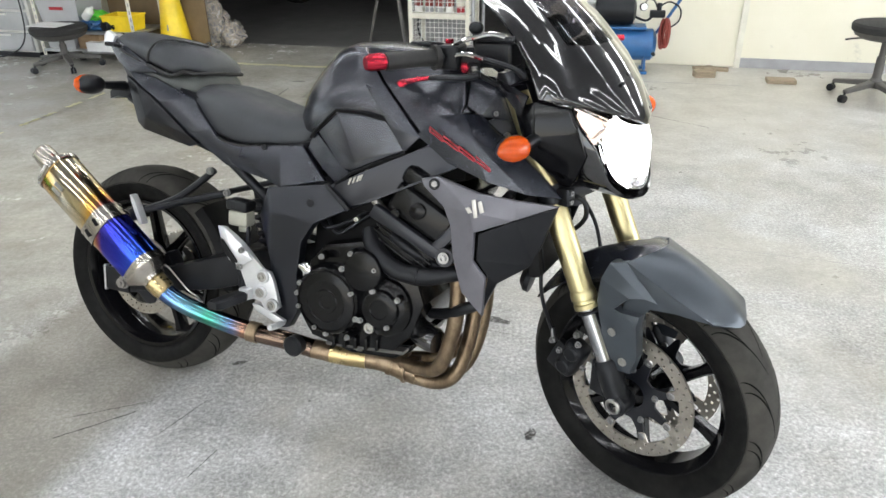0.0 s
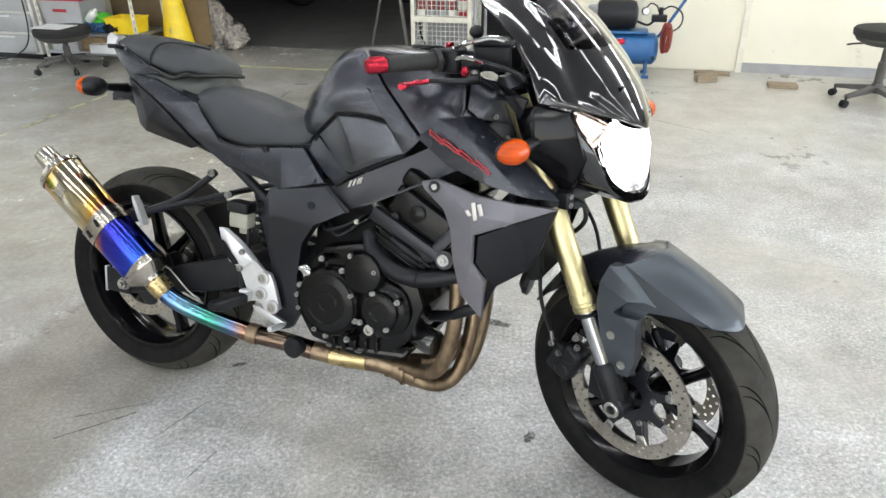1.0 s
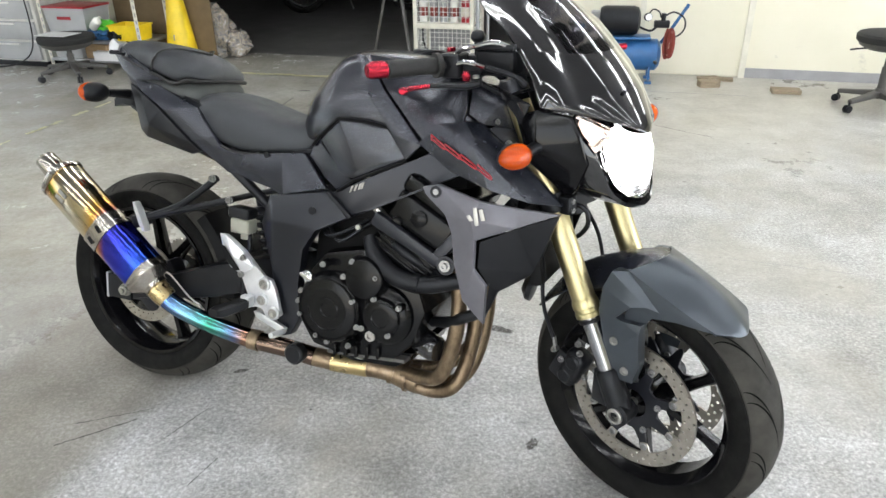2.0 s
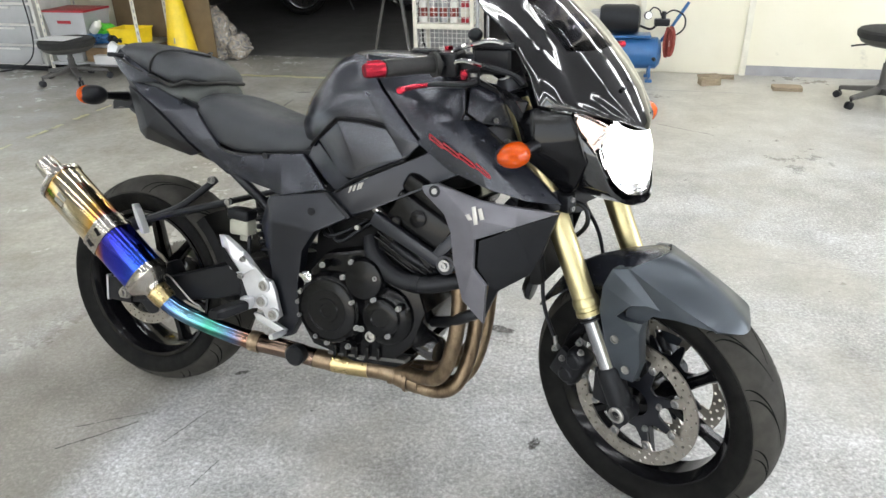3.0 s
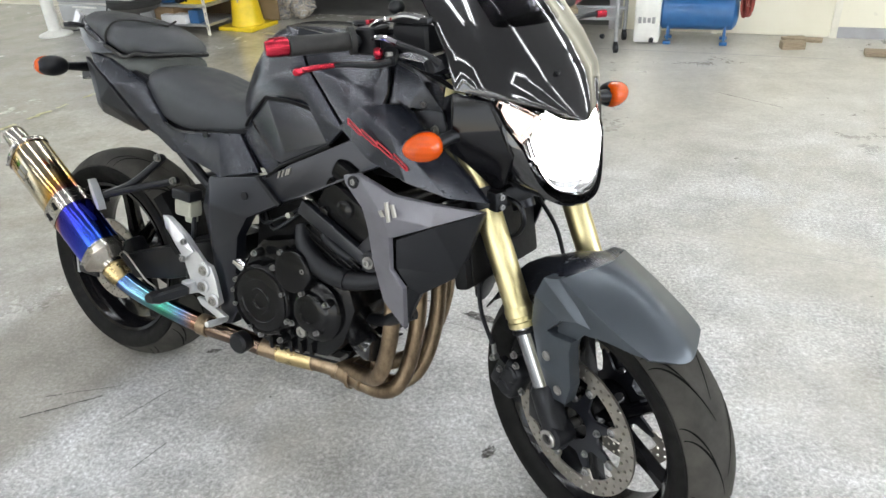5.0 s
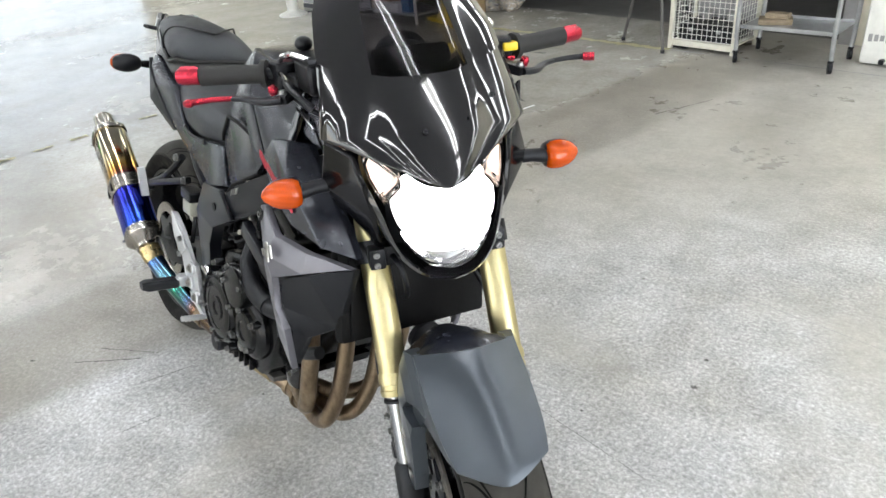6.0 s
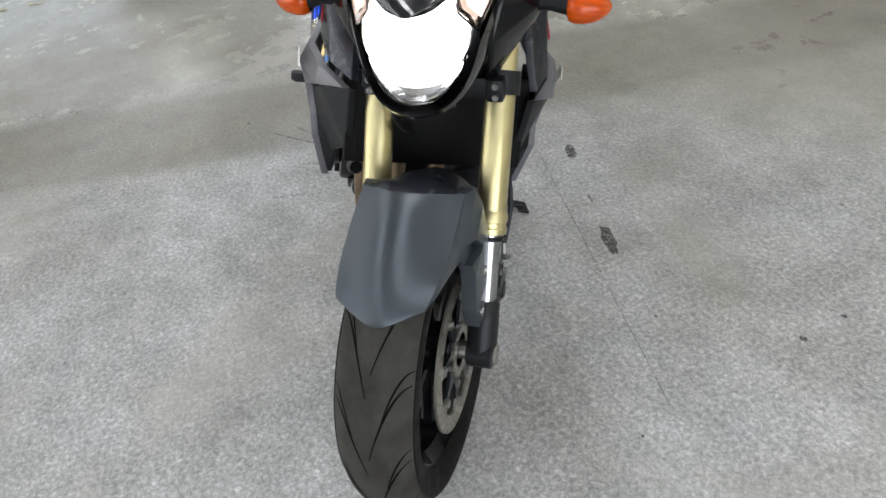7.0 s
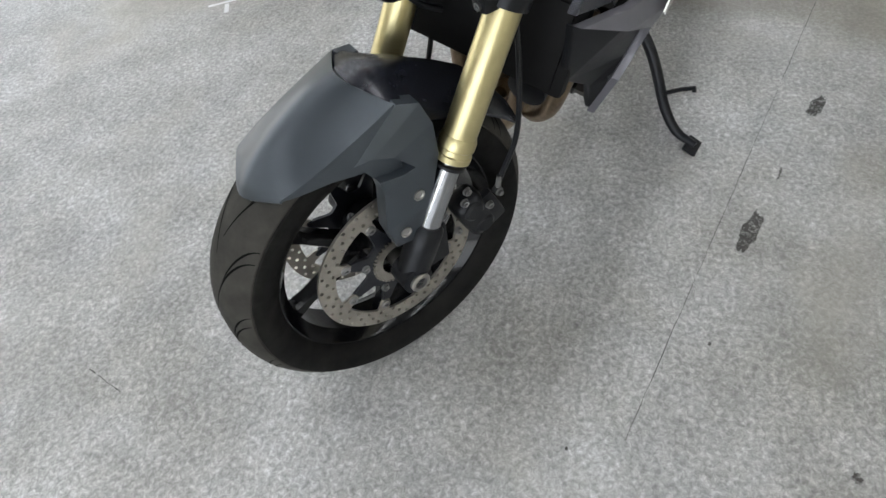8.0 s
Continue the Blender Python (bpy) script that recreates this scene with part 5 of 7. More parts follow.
part("tail_core", loft([[Vector((x, y * w, z)) for y, z in ((-1, zb), (-1, zt), (1, zt), (1, zb))] for x, w, zb, zt in ((-0.13, 0.03, 0.955, 0.985), (-0.02, 0.08, 0.87, 0.955), (0.10, 0.105, 0.80, 0.90), (0.25, 0.118, 0.735, 0.85), (0.40, 0.118, 0.69, 0.745), (0.62, 0.120, 0.69, 0.78))]), "plastic", bike)
part("tail_light", ellipsoid((-0.130, 0, 0.955), (0.014, 0.030, 0.013), 16, 8), "redmark", bike, "red tail light")
part("rear_fender", joined(loft([[Vector((x, y * w, z)) for y, z in ((-1, zb), (-1, zt), (1, zt), (1, zb))] for x, w, zb, zt in ((0.12, 0.06, 0.76, 0.82), (-0.04, 0.055, 0.82, 0.865), (-0.10, 0.05, 0.825, 0.862), (-0.135, 0.045, 0.815, 0.835))]),
                           tube([(-0.075, -0.05, 0.855), (-0.075, -0.13, 0.858)], [0.014, 0.010], 10), tube([(-0.075, 0.05, 0.855), (-0.075, 0.13, 0.858)], [0.014, 0.010], 10)), "plastic", bike, "black plate holder and signal stalks")
for s in (-1, 1):
    sig = part("rear_signal", ellipsoid((-0.075, s * 0.168, 0.860), (0.026, 0.042, 0.027), 18, 10, 0.75), "plastic", bike, "black rear turn signal body")
    part("signal_lens", ellipsoid((-0.080, s * 0.170, 0.860), (0.0245, 0.042, 0.0268), 18, 10, 0.75), "orange", sig, "amber lens")

# ---- side shrouds beside the radiator ----
for s in (-1, 1):
    mir = (lambda b: b) if s < 0 else flip
    gs = part("grey_shroud", mir(facets([(0.922, -0.205, 0.736), (0.932, -0.212, 0.722), (0.965, -0.218, 0.748), (1.070, -0.246, 0.728), (1.150, -0.225, 0.720), (1.229, -0.182, 0.712), (1.150, -0.232, 0.680), (1.068, -0.250, 0.644), (1.010, -0.238, 0.648), (0.990, -0.232, 0.686), (1.060, -0.262, 0.690),
                                         (1.067, -0.240, 0.578), (1.097, -0.236, 0.545), (1.092, -0.214, 0.450), (1.040, -0.216, 0.497), (1.016, -0.226, 0.580), (1.060, -0.236, 0.556)],
                                        [(0, 2, 1), (1, 2, 10, 9), (2, 3, 10), (3, 4, 6, 10), (4, 5, 6), (6, 7, 10), (7, 8, 9, 10), (7, 11, 15, 8), (11, 12, 16), (11, 16, 15), (16, 12, 13, 14), (15, 16, 14)], 0.014, (0, 1, 0), 0.0028)), "shroud", bike, "matt grey radiator shroud")
    part("shroud_bolt", joined(lathe([(0, 0.013), (0.002, 0.013), (0.002, 0.009), (-0.004, 0.008)], (0.962, s * 0.224, 0.732), (0, s, 0), 18)), "plastic", gs)
    part("shroud_screw", hexbolt((0.962, s * 0.222, 0.732), (0, s, 0), 0.0065, 0.006), "bolt", gs)
    part("emblem", mir(joined(*[slab([(1.066 + a, 0.702 + t), (1.075 + a, 0.705 + t), (1.083 + a, 0.694 - b), (1.074 + a, 0.691 - b)], -0.2635, 0.003, 0.001) for a, t, b in ((-0.017, -0.004, 0.004), (-0.004, 0.014, 0.012), (0.009, 0.012, 0.000))])), "steel", gs, "small chrome emblem of slanted bars")
    us = part("black_shroud", mir(facets([(0.898, -0.192, 0.829), (0.948, -0.196, 0.876), (1.005, -0.192, 0.886), (1.030, -0.165, 0.884), (1.112, -0.165, 0.826), (1.180, -0.165, 0.770), (1.230, -0.170, 0.728), (1.165, -0.205, 0.732), (1.081, -0.222, 0.750), (0.985, -0.212, 0.778), (1.040, -0.215, 0.835)],
                                         [(0, 1, 10, 9), (1, 2, 10), (2, 3, 4, 10), (4, 5, 10), (5, 6, 7, 10), (7, 8, 10), (8, 9, 10)], 0.014, (0, 1, 0), 0.003)), "satin", bike, "matt black upper shroud")
    marks = []
    for k, (x, L) in enumerate(((0.955, 0.030), (0.990, 0.034), (1.028, 0.034), (1.066, 0.030))):
        z, y = 0.838 - (x - 0.955) * 0.46, -0.2155 - 0.030 * (x - 0.955)
        loop = [(x - L * 0.55, y, z + 0.014), (x + L * 0.45, y - 0.001, z - 0.006), (x + L * 0.50, y - 0.0015, z - 0.013), (x - L * 0.30, y - 0.001, z + 0.002), (x - L * 0.50, y, z + 0.004)]
        marks.append(tube(loop + loop[:1] if k in (0, 2) else loop, 0.0017, 8, 3))
    part("marking", mir(joined(*marks)), "redmark", us, "red marking bars")
    part("inner_shroud", mir(facets([(1.225, -0.170, 0.708), (1.150, -0.222, 0.678), (1.075, -0.236, 0.640), (1.072, -0.226, 0.580), (1.100, -0.222, 0.545), (1.088, -0.205, 0.455), (1.096, -0.200, 0.478), (1.113, -0.195, 0.524), (1.186, -0.172, 0.575)],
                                    [(0, 1, 8), (1, 2, 3, 8), (3, 4, 7, 8), (4, 5, 6, 7)], 0.012, (0, 1, 0), 0.003)), "plastic", bike, "black inner radiator shroud")
    # Dark sheet added to close a see-through hole in the shroud.
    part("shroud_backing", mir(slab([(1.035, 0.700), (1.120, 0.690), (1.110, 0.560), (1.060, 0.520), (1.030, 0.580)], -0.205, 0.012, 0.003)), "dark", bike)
    part("head_cover", mir(facets([(0.998, -0.140, 0.972), (1.060, -0.110, 0.962), (1.120, -0.095, 0.905), (1.095, -0.105, 0.872), (1.030, -0.150, 0.880), (1.000, -0.160, 0.900)], [(0, 1, 4, 5), (1, 2, 3, 4)], 0.012, (0, 1, 0), 0.003)), "satin", bike, "black cover beside the steering head")
    part("head_bolt", hexbolt((1.060, s * 0.137, 0.888), (0, s, 0), 0.005, 0.006), "stoolgrey", bike)

# ---- what turns with the bars: mudguard, headlight, screen, bars ----
def guard_ring(xc, zc, xs, zs, w, n=15, power=1.5):
    """A cross-section of the mudguard: two flat panels that meet in a soft ridge and end in sharp side creases."""
    out = []
    for k in range(n):
        u = -1 + 2 * k / (n - 1)
        f = abs(u) ** power if power > 2 else (math.sqrt(u * u + 0.10) - math.sqrt(0.10)) / (math.sqrt(1.10) - math.sqrt(0.10))
        out.append(Vector((xc + (xs - xc) * f, w * u, zc + (zs - zc) * f)))
    return out


def thick_sheet(rings, thick, toward):
    """A lofted sheet with a thickness towards a point."""
    c = Vector(toward)
    full = []
    for r in rings:
        inner = [p + (Vector((c.x, p.y * 0.9, c.z)) - p).normalized() * thick for p in r]
        full.append(r + inner[::-1])
    return loft(full)


hub = (WHEELBASE, 0, FRONT_R)
hood = [guard_ring(*r, 15, 1.35) for r in ((1.466, 0.649, 1.428, 0.633, 0.088), (1.500, 0.642, 1.460, 0.619, 0.0885), (1.540, 0.625, 1.500, 0.602, 0.0880), (1.580, 0.602, 1.540, 0.585, 0.0860),
                                             (1.612, 0.578, 1.575, 0.570, 0.0830), (1.636, 0.556, 1.600, 0.559, 0.0785), (1.650, 0.540, 1.616, 0.552, 0.0745), (1.655, 0.529, 1.622, 0.547, 0.0720))]
gd = part("front_mudguard", thick_sheet(hood, 0.004, hub), "fender", bike, "matt slate front mudguard", True, 40)
rear = [guard_ring(*r) for r in ((1.461, 0.645, 1.428, 0.630, 0.085), (1.430, 0.650, 1.405, 0.622, 0.087, 15, 2.6), (1.370, 0.634, 1.370, 0.578, 0.085, 15, 2.4), (1.300, 0.602, 1.315, 0.555, 0.080), (1.250, 0.570, 1.262, 0.528, 0.076), (1.205, 0.525, 1.215, 0.492, 0.072), (1.165, 0.470, 1.172, 0.450, 0.060))]
part("mudguard_rear", thick_sheet(rear, 0.004, hub), "satin", gd, "black rear half of the mudguard", True, 45)
for s in (-1, 1):
    mir = (lambda b: b) if s < 0 else flip
    part("mudguard_skirt", mir(facets([(1.428, -0.0880, 0.633), (1.500, -0.0880, 0.602), (1.575, -0.0830, 0.570), (1.622, -0.0720, 0.547), (1.594, -0.0810, 0.549), (1.545, -0.0880, 0.551), (1.492, -0.0920, 0.543), (1.440, -0.0945, 0.575), (1.468, -0.0980, 0.508), (1.430, -0.0980, 0.520)],
                                      [(0, 1, 6, 7), (1, 2, 5, 6), (2, 3, 4, 5), (7, 6, 8, 9)], 0.004, (0, 1, 0), 0.0008)), "fender", gd, "", True, 20)
    part("mudguard_stay", mir(facets([(1.378, -0.106, 0.585), (1.393, -0.098, 0.624), (1.482, -0.099, 0.567), (1.452, -0.111, 0.562), (1.420, -0.114, 0.528), (1.376, -0.113, 0.530), (1.436, -0.114, 0.524), (1.480, -0.110, 0.528), (1.477, -0.114, 0.506),
                                      (1.483, -0.114, 0.430), (1.470, -0.114, 0.383), (1.435, -0.115, 0.380), (1.400, -0.115, 0.440), (1.426, -0.0900, 0.632), (1.508, -0.0900, 0.560)],
                                     [(1, 13, 14, 2), (0, 1, 2, 3), (0, 3, 4, 5), (5, 4, 6, 12), (6, 7, 8), (6, 8, 12), (8, 9, 12), (9, 10, 11, 12)], 0.026, (0, 1, 0), 0.0015)), "fender", gd, "matt slate mudguard stay with a slot", True, 18)
    for x, z in ((1.420, 0.471), (1.451, 0.407)):
        part("stay_bolt", joined(lathe([(0, 0.010), (0.003, 0.010), (0.003, 0.007), (0.001, 0.006)], (x, s * 0.114, z), (0, s, 0), 16)), "steel", gd, "", True)


def lamp_x(y, z, front):
    """The bow of the lamp face: it falls back to the sides and towards the top."""
    return front - 5.2 * y * y - 0.35 * max(0, z - 0.86)


def lamp_face(outline, front, inner, rings=6):
    """A bowed face over an outline (y, z) round a middle point, as rings that shrink to it."""
    cy, cz = inner
    out = []
    for k in range(rings + 1):
        f = 1 - k / rings * 0.97
        out.append([Vector((lamp_x(cy + (y - cy) * f, cz + (z - cz) * f, front), cy + (y - cy) * f, cz + (z - cz) * f)) for y, z in outline])
    return out


half = [(0, 0.907), (0.030, 0.913), (0.062, 0.922), (0.068, 0.905), (0.084, 0.888), (0.086, 0.868), (0.080, 0.842), (0.071, 0.833), (0.078, 0.828), (0.062, 0.797), (0.036, 0.774), (0, 0.766)]
def rounded(half_line, n=4):
    """A smooth closed outline (y, z) from its half."""
    fine = [(p.x, p.z) for p in curve_through([(y, 0, z) for y, z in half_line], n)]
    return fine + [(-y, z) for y, z in fine[-2:0:-1]]


glass_line = rounded(half)
head = part("headlight", loft([[p + Vector((-0.03, 0, 0)) for p in lamp_face(glass_line, 1.396, (0, 0.84))[0]]] + lamp_face(glass_line, 1.396, (0, 0.84))), "clear", bike, "large clear headlight, lit", True, 60)
core = [(0, 0.904), (0.030, 0.911), (0.058, 0.916), (0.074, 0.900), (0.082, 0.880), (0.082, 0.856), (0.074, 0.830), (0.060, 0.808), (0.040, 0.797), (0.018, 0.793), (0, 0.792)]
core = rounded(core)
part("lit_reflector", loft(lamp_face(core, 1.377, (0, 0.845))), "beam", head, "glowing white headlight reflector", True, 60)
bowl = [(y * 0.95, 0.84 + (z - 0.84) * 0.95) for y, z in glass_line]
part("lower_reflector", loft(lamp_face([(y * 0.93, 0.84 + (z - 0.84) * 0.96) for y, z in glass_line], 1.368, (0, 0.845))), "chrome", head, "chromed lower edge of the reflector", True, 60)
part("reflector_bowl", loft([[p + Vector((d, 0, 0)) for p in lamp_face([(y * f, 0.84 + (z - 0.84) * f) for y, z in bowl], 1.378, (0, 0.84))[0]] for f, d in ((1.0, 0.006), (0.995, -0.010), (0.99, -0.020))], True, False), "chrome", head, "chromed reflector bowl", True, 30)
for s in (-1, 1):
    pos = [(s * 0.068, 0.916), (s * 0.088, 0.934), (s * 0.110, 0.950), (s * 0.117, 0.935), (s * 0.112, 0.905), (s * 0.098, 0.872), (s * 0.092, 0.878), (s * 0.070, 0.902)]
    small = [(s * 0.096 + (y - s * 0.096) * 0.66, 0.918 + (z - 0.918) * 0.66) for y, z in pos]
    part("position_lamp", loft(lamp_face(small, 1.386, (s * 0.095, 0.915), 3)), "sidelight", head, "lit position lamp", True, 60)
    part("position_bowl", loft([[p + Vector((d, 0, 0)) for p in lamp_face([(s * 0.096 + (y - s * 0.096) * f, 0.918 + (z - 0.918) * f) for y, z in pos], 1.384, (s * 0.095, 0.915))[0]] for f, d in ((1.0, 0.006), (0.85, -0.006), (0.65, -0.010))], True, False), "chrome", head, "", True, 30)
    part("position_lens", loft([[p + Vector((-0.03, 0, 0)) for p in lamp_face(pos, 1.400, (s * 0.095, 0.915), 3)[0]]] + lamp_face(pos, 1.400, (s * 0.095, 0.915), 3)), "clear", head, "", True, 60)
# shell round the lamp
rimline = [(0, 0.905), (0.040, 0.915), (0.080, 0.945), (0.118, 0.962), (0.128, 0.935), (0.118, 0.890), (0.106, 0.855), (0.096, 0.820), (0.078, 0.782), (0.045, 0.755), (0, 0.746)]
rimline = rounded(rimline)
inn = [(y * (0.955 if z < 0.9 else 0.97), 0.83 + (z - 0.83) * 0.955) for y, z in rimline]
shell = [[Vector((lamp_x(y, z, 1.385), y, z)) for y, z in inn], [Vector((lamp_x(y, z, 1.402), y, z)) for y, z in inn], [Vector((lamp_x(y, z, 1.396), y * 1.04, 0.83 + (z - 0.83) * 1.02)) for y, z in rimline],
         [Vector((1.300 - 2.5 * y * y, y * 1.10, 0.835 + (z - 0.835) * 1.00)) for y, z in rimline], [Vector((1.225, y * 1.02, 0.845 + (z - 0.845) * 0.88)) for y, z in rimline]]
part("lamp_shell", loft(shell, True, False), "gloss", bike, "gloss black headlight shell", True, 40)
part("lamp_back", box((1.250, 0, 0.85), (0.10, 0.19, 0.16), 0.03), "plastic", bike, "", True)
for s in (-1, 1):
    mir = (lambda b: b) if s < 0 else flip
    part("lamp_cheek", mir(facets([(1.165, -0.150, 0.935), (1.238, -0.172, 0.960), (1.300, -0.138, 0.948), (1.318, -0.128, 0.900), (1.330, -0.118, 0.850), (1.300, -0.108, 0.790), (1.275, -0.105, 0.762), (1.236, -0.140, 0.815), (1.215, -0.165, 0.845), (1.248, -0.186, 0.890)],
                                  [(0, 1, 9), (1, 2, 3, 9), (3, 4, 9), (4, 5, 7, 9), (5, 6, 7), (7, 8, 9), (8, 0, 9)], 0.008, (0, 1, 0), 0.004)), "rimblack", bike, "gloss black headlight cheek", True, 85)
    part("signal_stalk", tube([(1.245, s * 0.140, 0.888), (1.248, s * 0.195, 0.886), (1.250, s * 0.222, 0.882)], [0.015, 0.012, 0.014], 14), "plastic", bike, "", True)
    prof = ((0.000, 0.015), (0.003, 0.0215), (0.012, 0.0255), (0.026, 0.0265), (0.041, 0.0240), (0.054, 0.0180), (0.063, 0.0100), (0.067, 0.0030))
    sig = part("front_signal", loft([[Vector((1.250 - 0.10 * a + r * 1.02 * math.cos(t), s * (0.220 + a), 0.881 + r * math.sin(t))) for t in (2 * math.pi * k / 24 for k in range(24))] for a, r in prof]), "orange", bike, "amber front turn signal", True, 70)
    part("signal_housing", loft([[Vector((1.244 - 0.10 * a + r * 0.98 * math.cos(t), s * (0.218 + a), 0.881 + r * 0.985 * math.sin(t))) for t in (2 * math.pi * k / 24 for k in range(24))] for a, r in prof]), "plastic", sig, "", True, 70)
    part("side_deflector", mir(facets([(1.165, -0.207, 1.004), (1.228, -0.182, 0.972), (1.200, -0.172, 0.925), (1.155, -0.180, 0.975)], [(0, 1, 3), (1, 2, 3)], 0.005, (0, 1, 0), 0.001)), "gloss", bike, "", True)
    part("lamp_bolt", hexbolt((1.150, s * 0.150, 0.870), (0, s, 0), 0.008, 0.008), "bolt", bike, "", True)


# nose and smoked screen: one bowed sheet, opaque below and clear above
def screen_ring(xc, zc, xs, zs, w, n=33):
    out = []
    for k in range(n):
        u = -1 + 2 * k / (n - 1)
        a = abs(u)
        f = 0.30 * a ** 2 + 0.70 * a ** 2.6
        dip = max(0, 1 - abs(a - 0.60) / 0.28)
        crease = -0.012 * dip * dip * (3 - 2 * dip) if 0.93 < zc < 1.16 else 0
        out.append(Vector((xc + (xs - xc) * f + crease, w * u, zc + (zs - zc) * f)))
    return out


SCREEN = ((1.396, 0.905, 1.395, 0.906, 0.010), (1.390, 0.918, 1.370, 0.930, 0.062), (1.374, 0.942, 1.316, 0.950, 0.120), (1.348, 0.978, 1.255, 0.969, 0.178), (1.312, 1.020, 1.224, 1.026, 0.169), (1.274, 1.058, 1.180, 1.076, 0.162),
          (1.230, 1.098, 1.145, 1.110, 0.158), (1.178, 1.142, 1.085, 1.143, 0.150), (1.120, 1.185, 1.035, 1.180, 0.134), (1.072, 1.212, 1.000, 1.205, 0.108), (1.048, 1.222, 0.995, 1.217, 0.074))
part("nose_cowl", thick_sheet([screen_ring(*r) for r in SCREEN[:6]], 0.004, (1.10, 0, 0.95)), "gloss", bike, "gloss black nose cowl", True, 60)
UPPER = [screen_ring(*r) for r in SCREEN[5:]]
wind = part("windscreen", thick_sheet([r[8:25] for r in UPPER], 0.003, (1.05, 0, 1.0)), "smoke", bike, "smoked windscreen", True, 60)
for a, b in ((0, 9), (24, 33)):
    part("screen_border", thick_sheet([r[a:b] for r in UPPER], 0.004, (1.10, 0, 0.95)), "gloss", wind, "opaque black border of the screen", True, 60)
for bolt_at in ((1.345, -0.02, 0.985), (1.345, 0.09, 1.03)):
    part("screen_bolt", hexbolt(bolt_at, (0.75, 0, 0.65), 0.004, 0.004), "plastic", bike, "", True)
part("gauge", joined(box((1.165, 0, 1.045), (0.055, 0.15, 0.085), 0.02, Matrix.Rotation(radians(35), 4, "Y"), 3), lathe([(0, 0.045), (0.01, 0.048), (0.02, 0.045)], (1.155, -0.01, 1.065), (-0.8, 0, 0.6), 28)), "plastic", bike, "black instrument pod behind the screen", True)
part("screen_bracket", tube([(1.20, -0.06, 0.97), (1.23, -0.03, 1.02), (1.25, 0.03, 1.02), (1.20, 0.06, 0.97)], 0.007, 8, 3), "chrome", bike, "", True)

# bars and controls
hb = part("handlebar", tube([(0.998, -0.365, 1.044), (1.030, -0.240, 1.040), (1.075, -0.130, 1.034), (1.095, -0.055, 1.026), (1.095, 0.055, 1.026), (1.075, 0.130, 1.034), (1.030, 0.240, 1.040), (0.998, 0.365, 1.044)], 0.0125, 14, 5), "plastic", bike, "black handlebar", True)
part("bar_riser", joined(*[box((1.100, s * 0.045, 1.010), (0.045, 0.030, 0.060), 0.008) for s in (-1, 1)]), "frame", hb, "", True)
for s in (-1, 1):
    mir = (lambda b: b) if s < 0 else flip
    g = part("grip", mir(joined(tube([(1.001, -0.360, 1.044), (1.015, -0.300, 1.042), (1.029, -0.246, 1.040)], [0.0185, 0.0175, 0.0180], 20, 6), tube([(1.028, -0.250, 1.040), (1.031, -0.240, 1.040)], 0.026, 22))), "grip", hb, "black rubber grip", True)
    ends = [tube([(0.990, -0.402, 1.045), (0.992, -0.395, 1.045), (0.9995, -0.362, 1.044)], [0.0125, 0.0160, 0.0165], 20)]
    ends += [tube([(0.992 + 0.019 * math.cos(a) * 0.2, -0.394 + 0.019 * math.cos(a) * 0.0, 1.045 + 0.0155 * math.sin(a)), (0.999, -0.366, 1.044 + 0.0160 * math.sin(a))], 0.003, 6) for a in (0.6, 1.6, 2.6)]
    part("bar_end", mir(joined(*ends)), "red", hb, "red anodised bar end weight", True)
    part("switch_box", mir(joined(box((1.042, -0.205, 1.038), (0.048, 0.055, 0.052), 0.010, pose(0, 0, 0, 0, 0, 18), 3), box((1.060, -0.165, 1.036), (0.036, 0.035, 0.042), 0.008, pose(0, 0, 0, 0, 0, 18)))), "plastic", hb, "black switch box", True)
    perch = part("lever_perch", mir(joined(box((1.080, -0.175, 1.030), (0.045, 0.060, 0.032), 0.008, pose(0, 0, 0, 0, 0, 18), 3), bar((1.085, -0.19, 1.022), (1.128, -0.226, 1.010), 0.022, 0.026, 0.018, 0.020, 0.005, (0, 0, 1)))), "plastic", hb, "", True)
    part("lever", mir(tube([(1.128, -0.226, 1.010), (1.118, -0.255, 1.008), (1.085, -0.285, 1.010), (1.072, -0.310, 1.011)], [0.010, 0.010, 0.008, 0.007], 10, 4, 0.7)), "plastic", perch, "", True)
    part("lever_blade", mir(tube([(1.074, -0.300, 1.011), (1.066, -0.340, 1.012), (1.072, -0.375, 1.013), (1.078, -0.385, 1.013), (1.082, -0.392, 1.013)], [0.006, 0.0065, 0.0075, 0.010, 0.006], 12, 4, 0.8)), "red" if s < 0 else "plastic", perch, "red anodised folding lever" if s < 0 else "black folding lever", True)
    if s > 0:
        part("lever_tip", mir(tube([(1.074, -0.374, 1.013), (1.084, -0.394, 1.013)], [0.0085, 0.0085], 12)), "red", perch, "red lever tip", True)
    part("lever_adjuster", mir(lathe([(0, 0.008), (0.010, 0.009), (0.016, 0.006)], (1.105, -0.235, 1.018), (0.2, -0.3, 1), 12)), "red", perch, "red adjuster wheel", True)
    part("lever_pivot", mir(hexbolt((1.120, -0.222, 1.020), (0, 0, 1), 0.007, 0.006)), "bolt", perch, "", True)
    part("mirror_stub", mir(joined(tube([(1.075, -0.165, 1.045), (1.078, -0.17, 1.085)], 0.008, 10), ellipsoid((1.079, -0.171, 1.095), (0.016, 0.016, 0.014), 14, 8))), "plastic" if s < 0 else "chrome", perch, "", True)
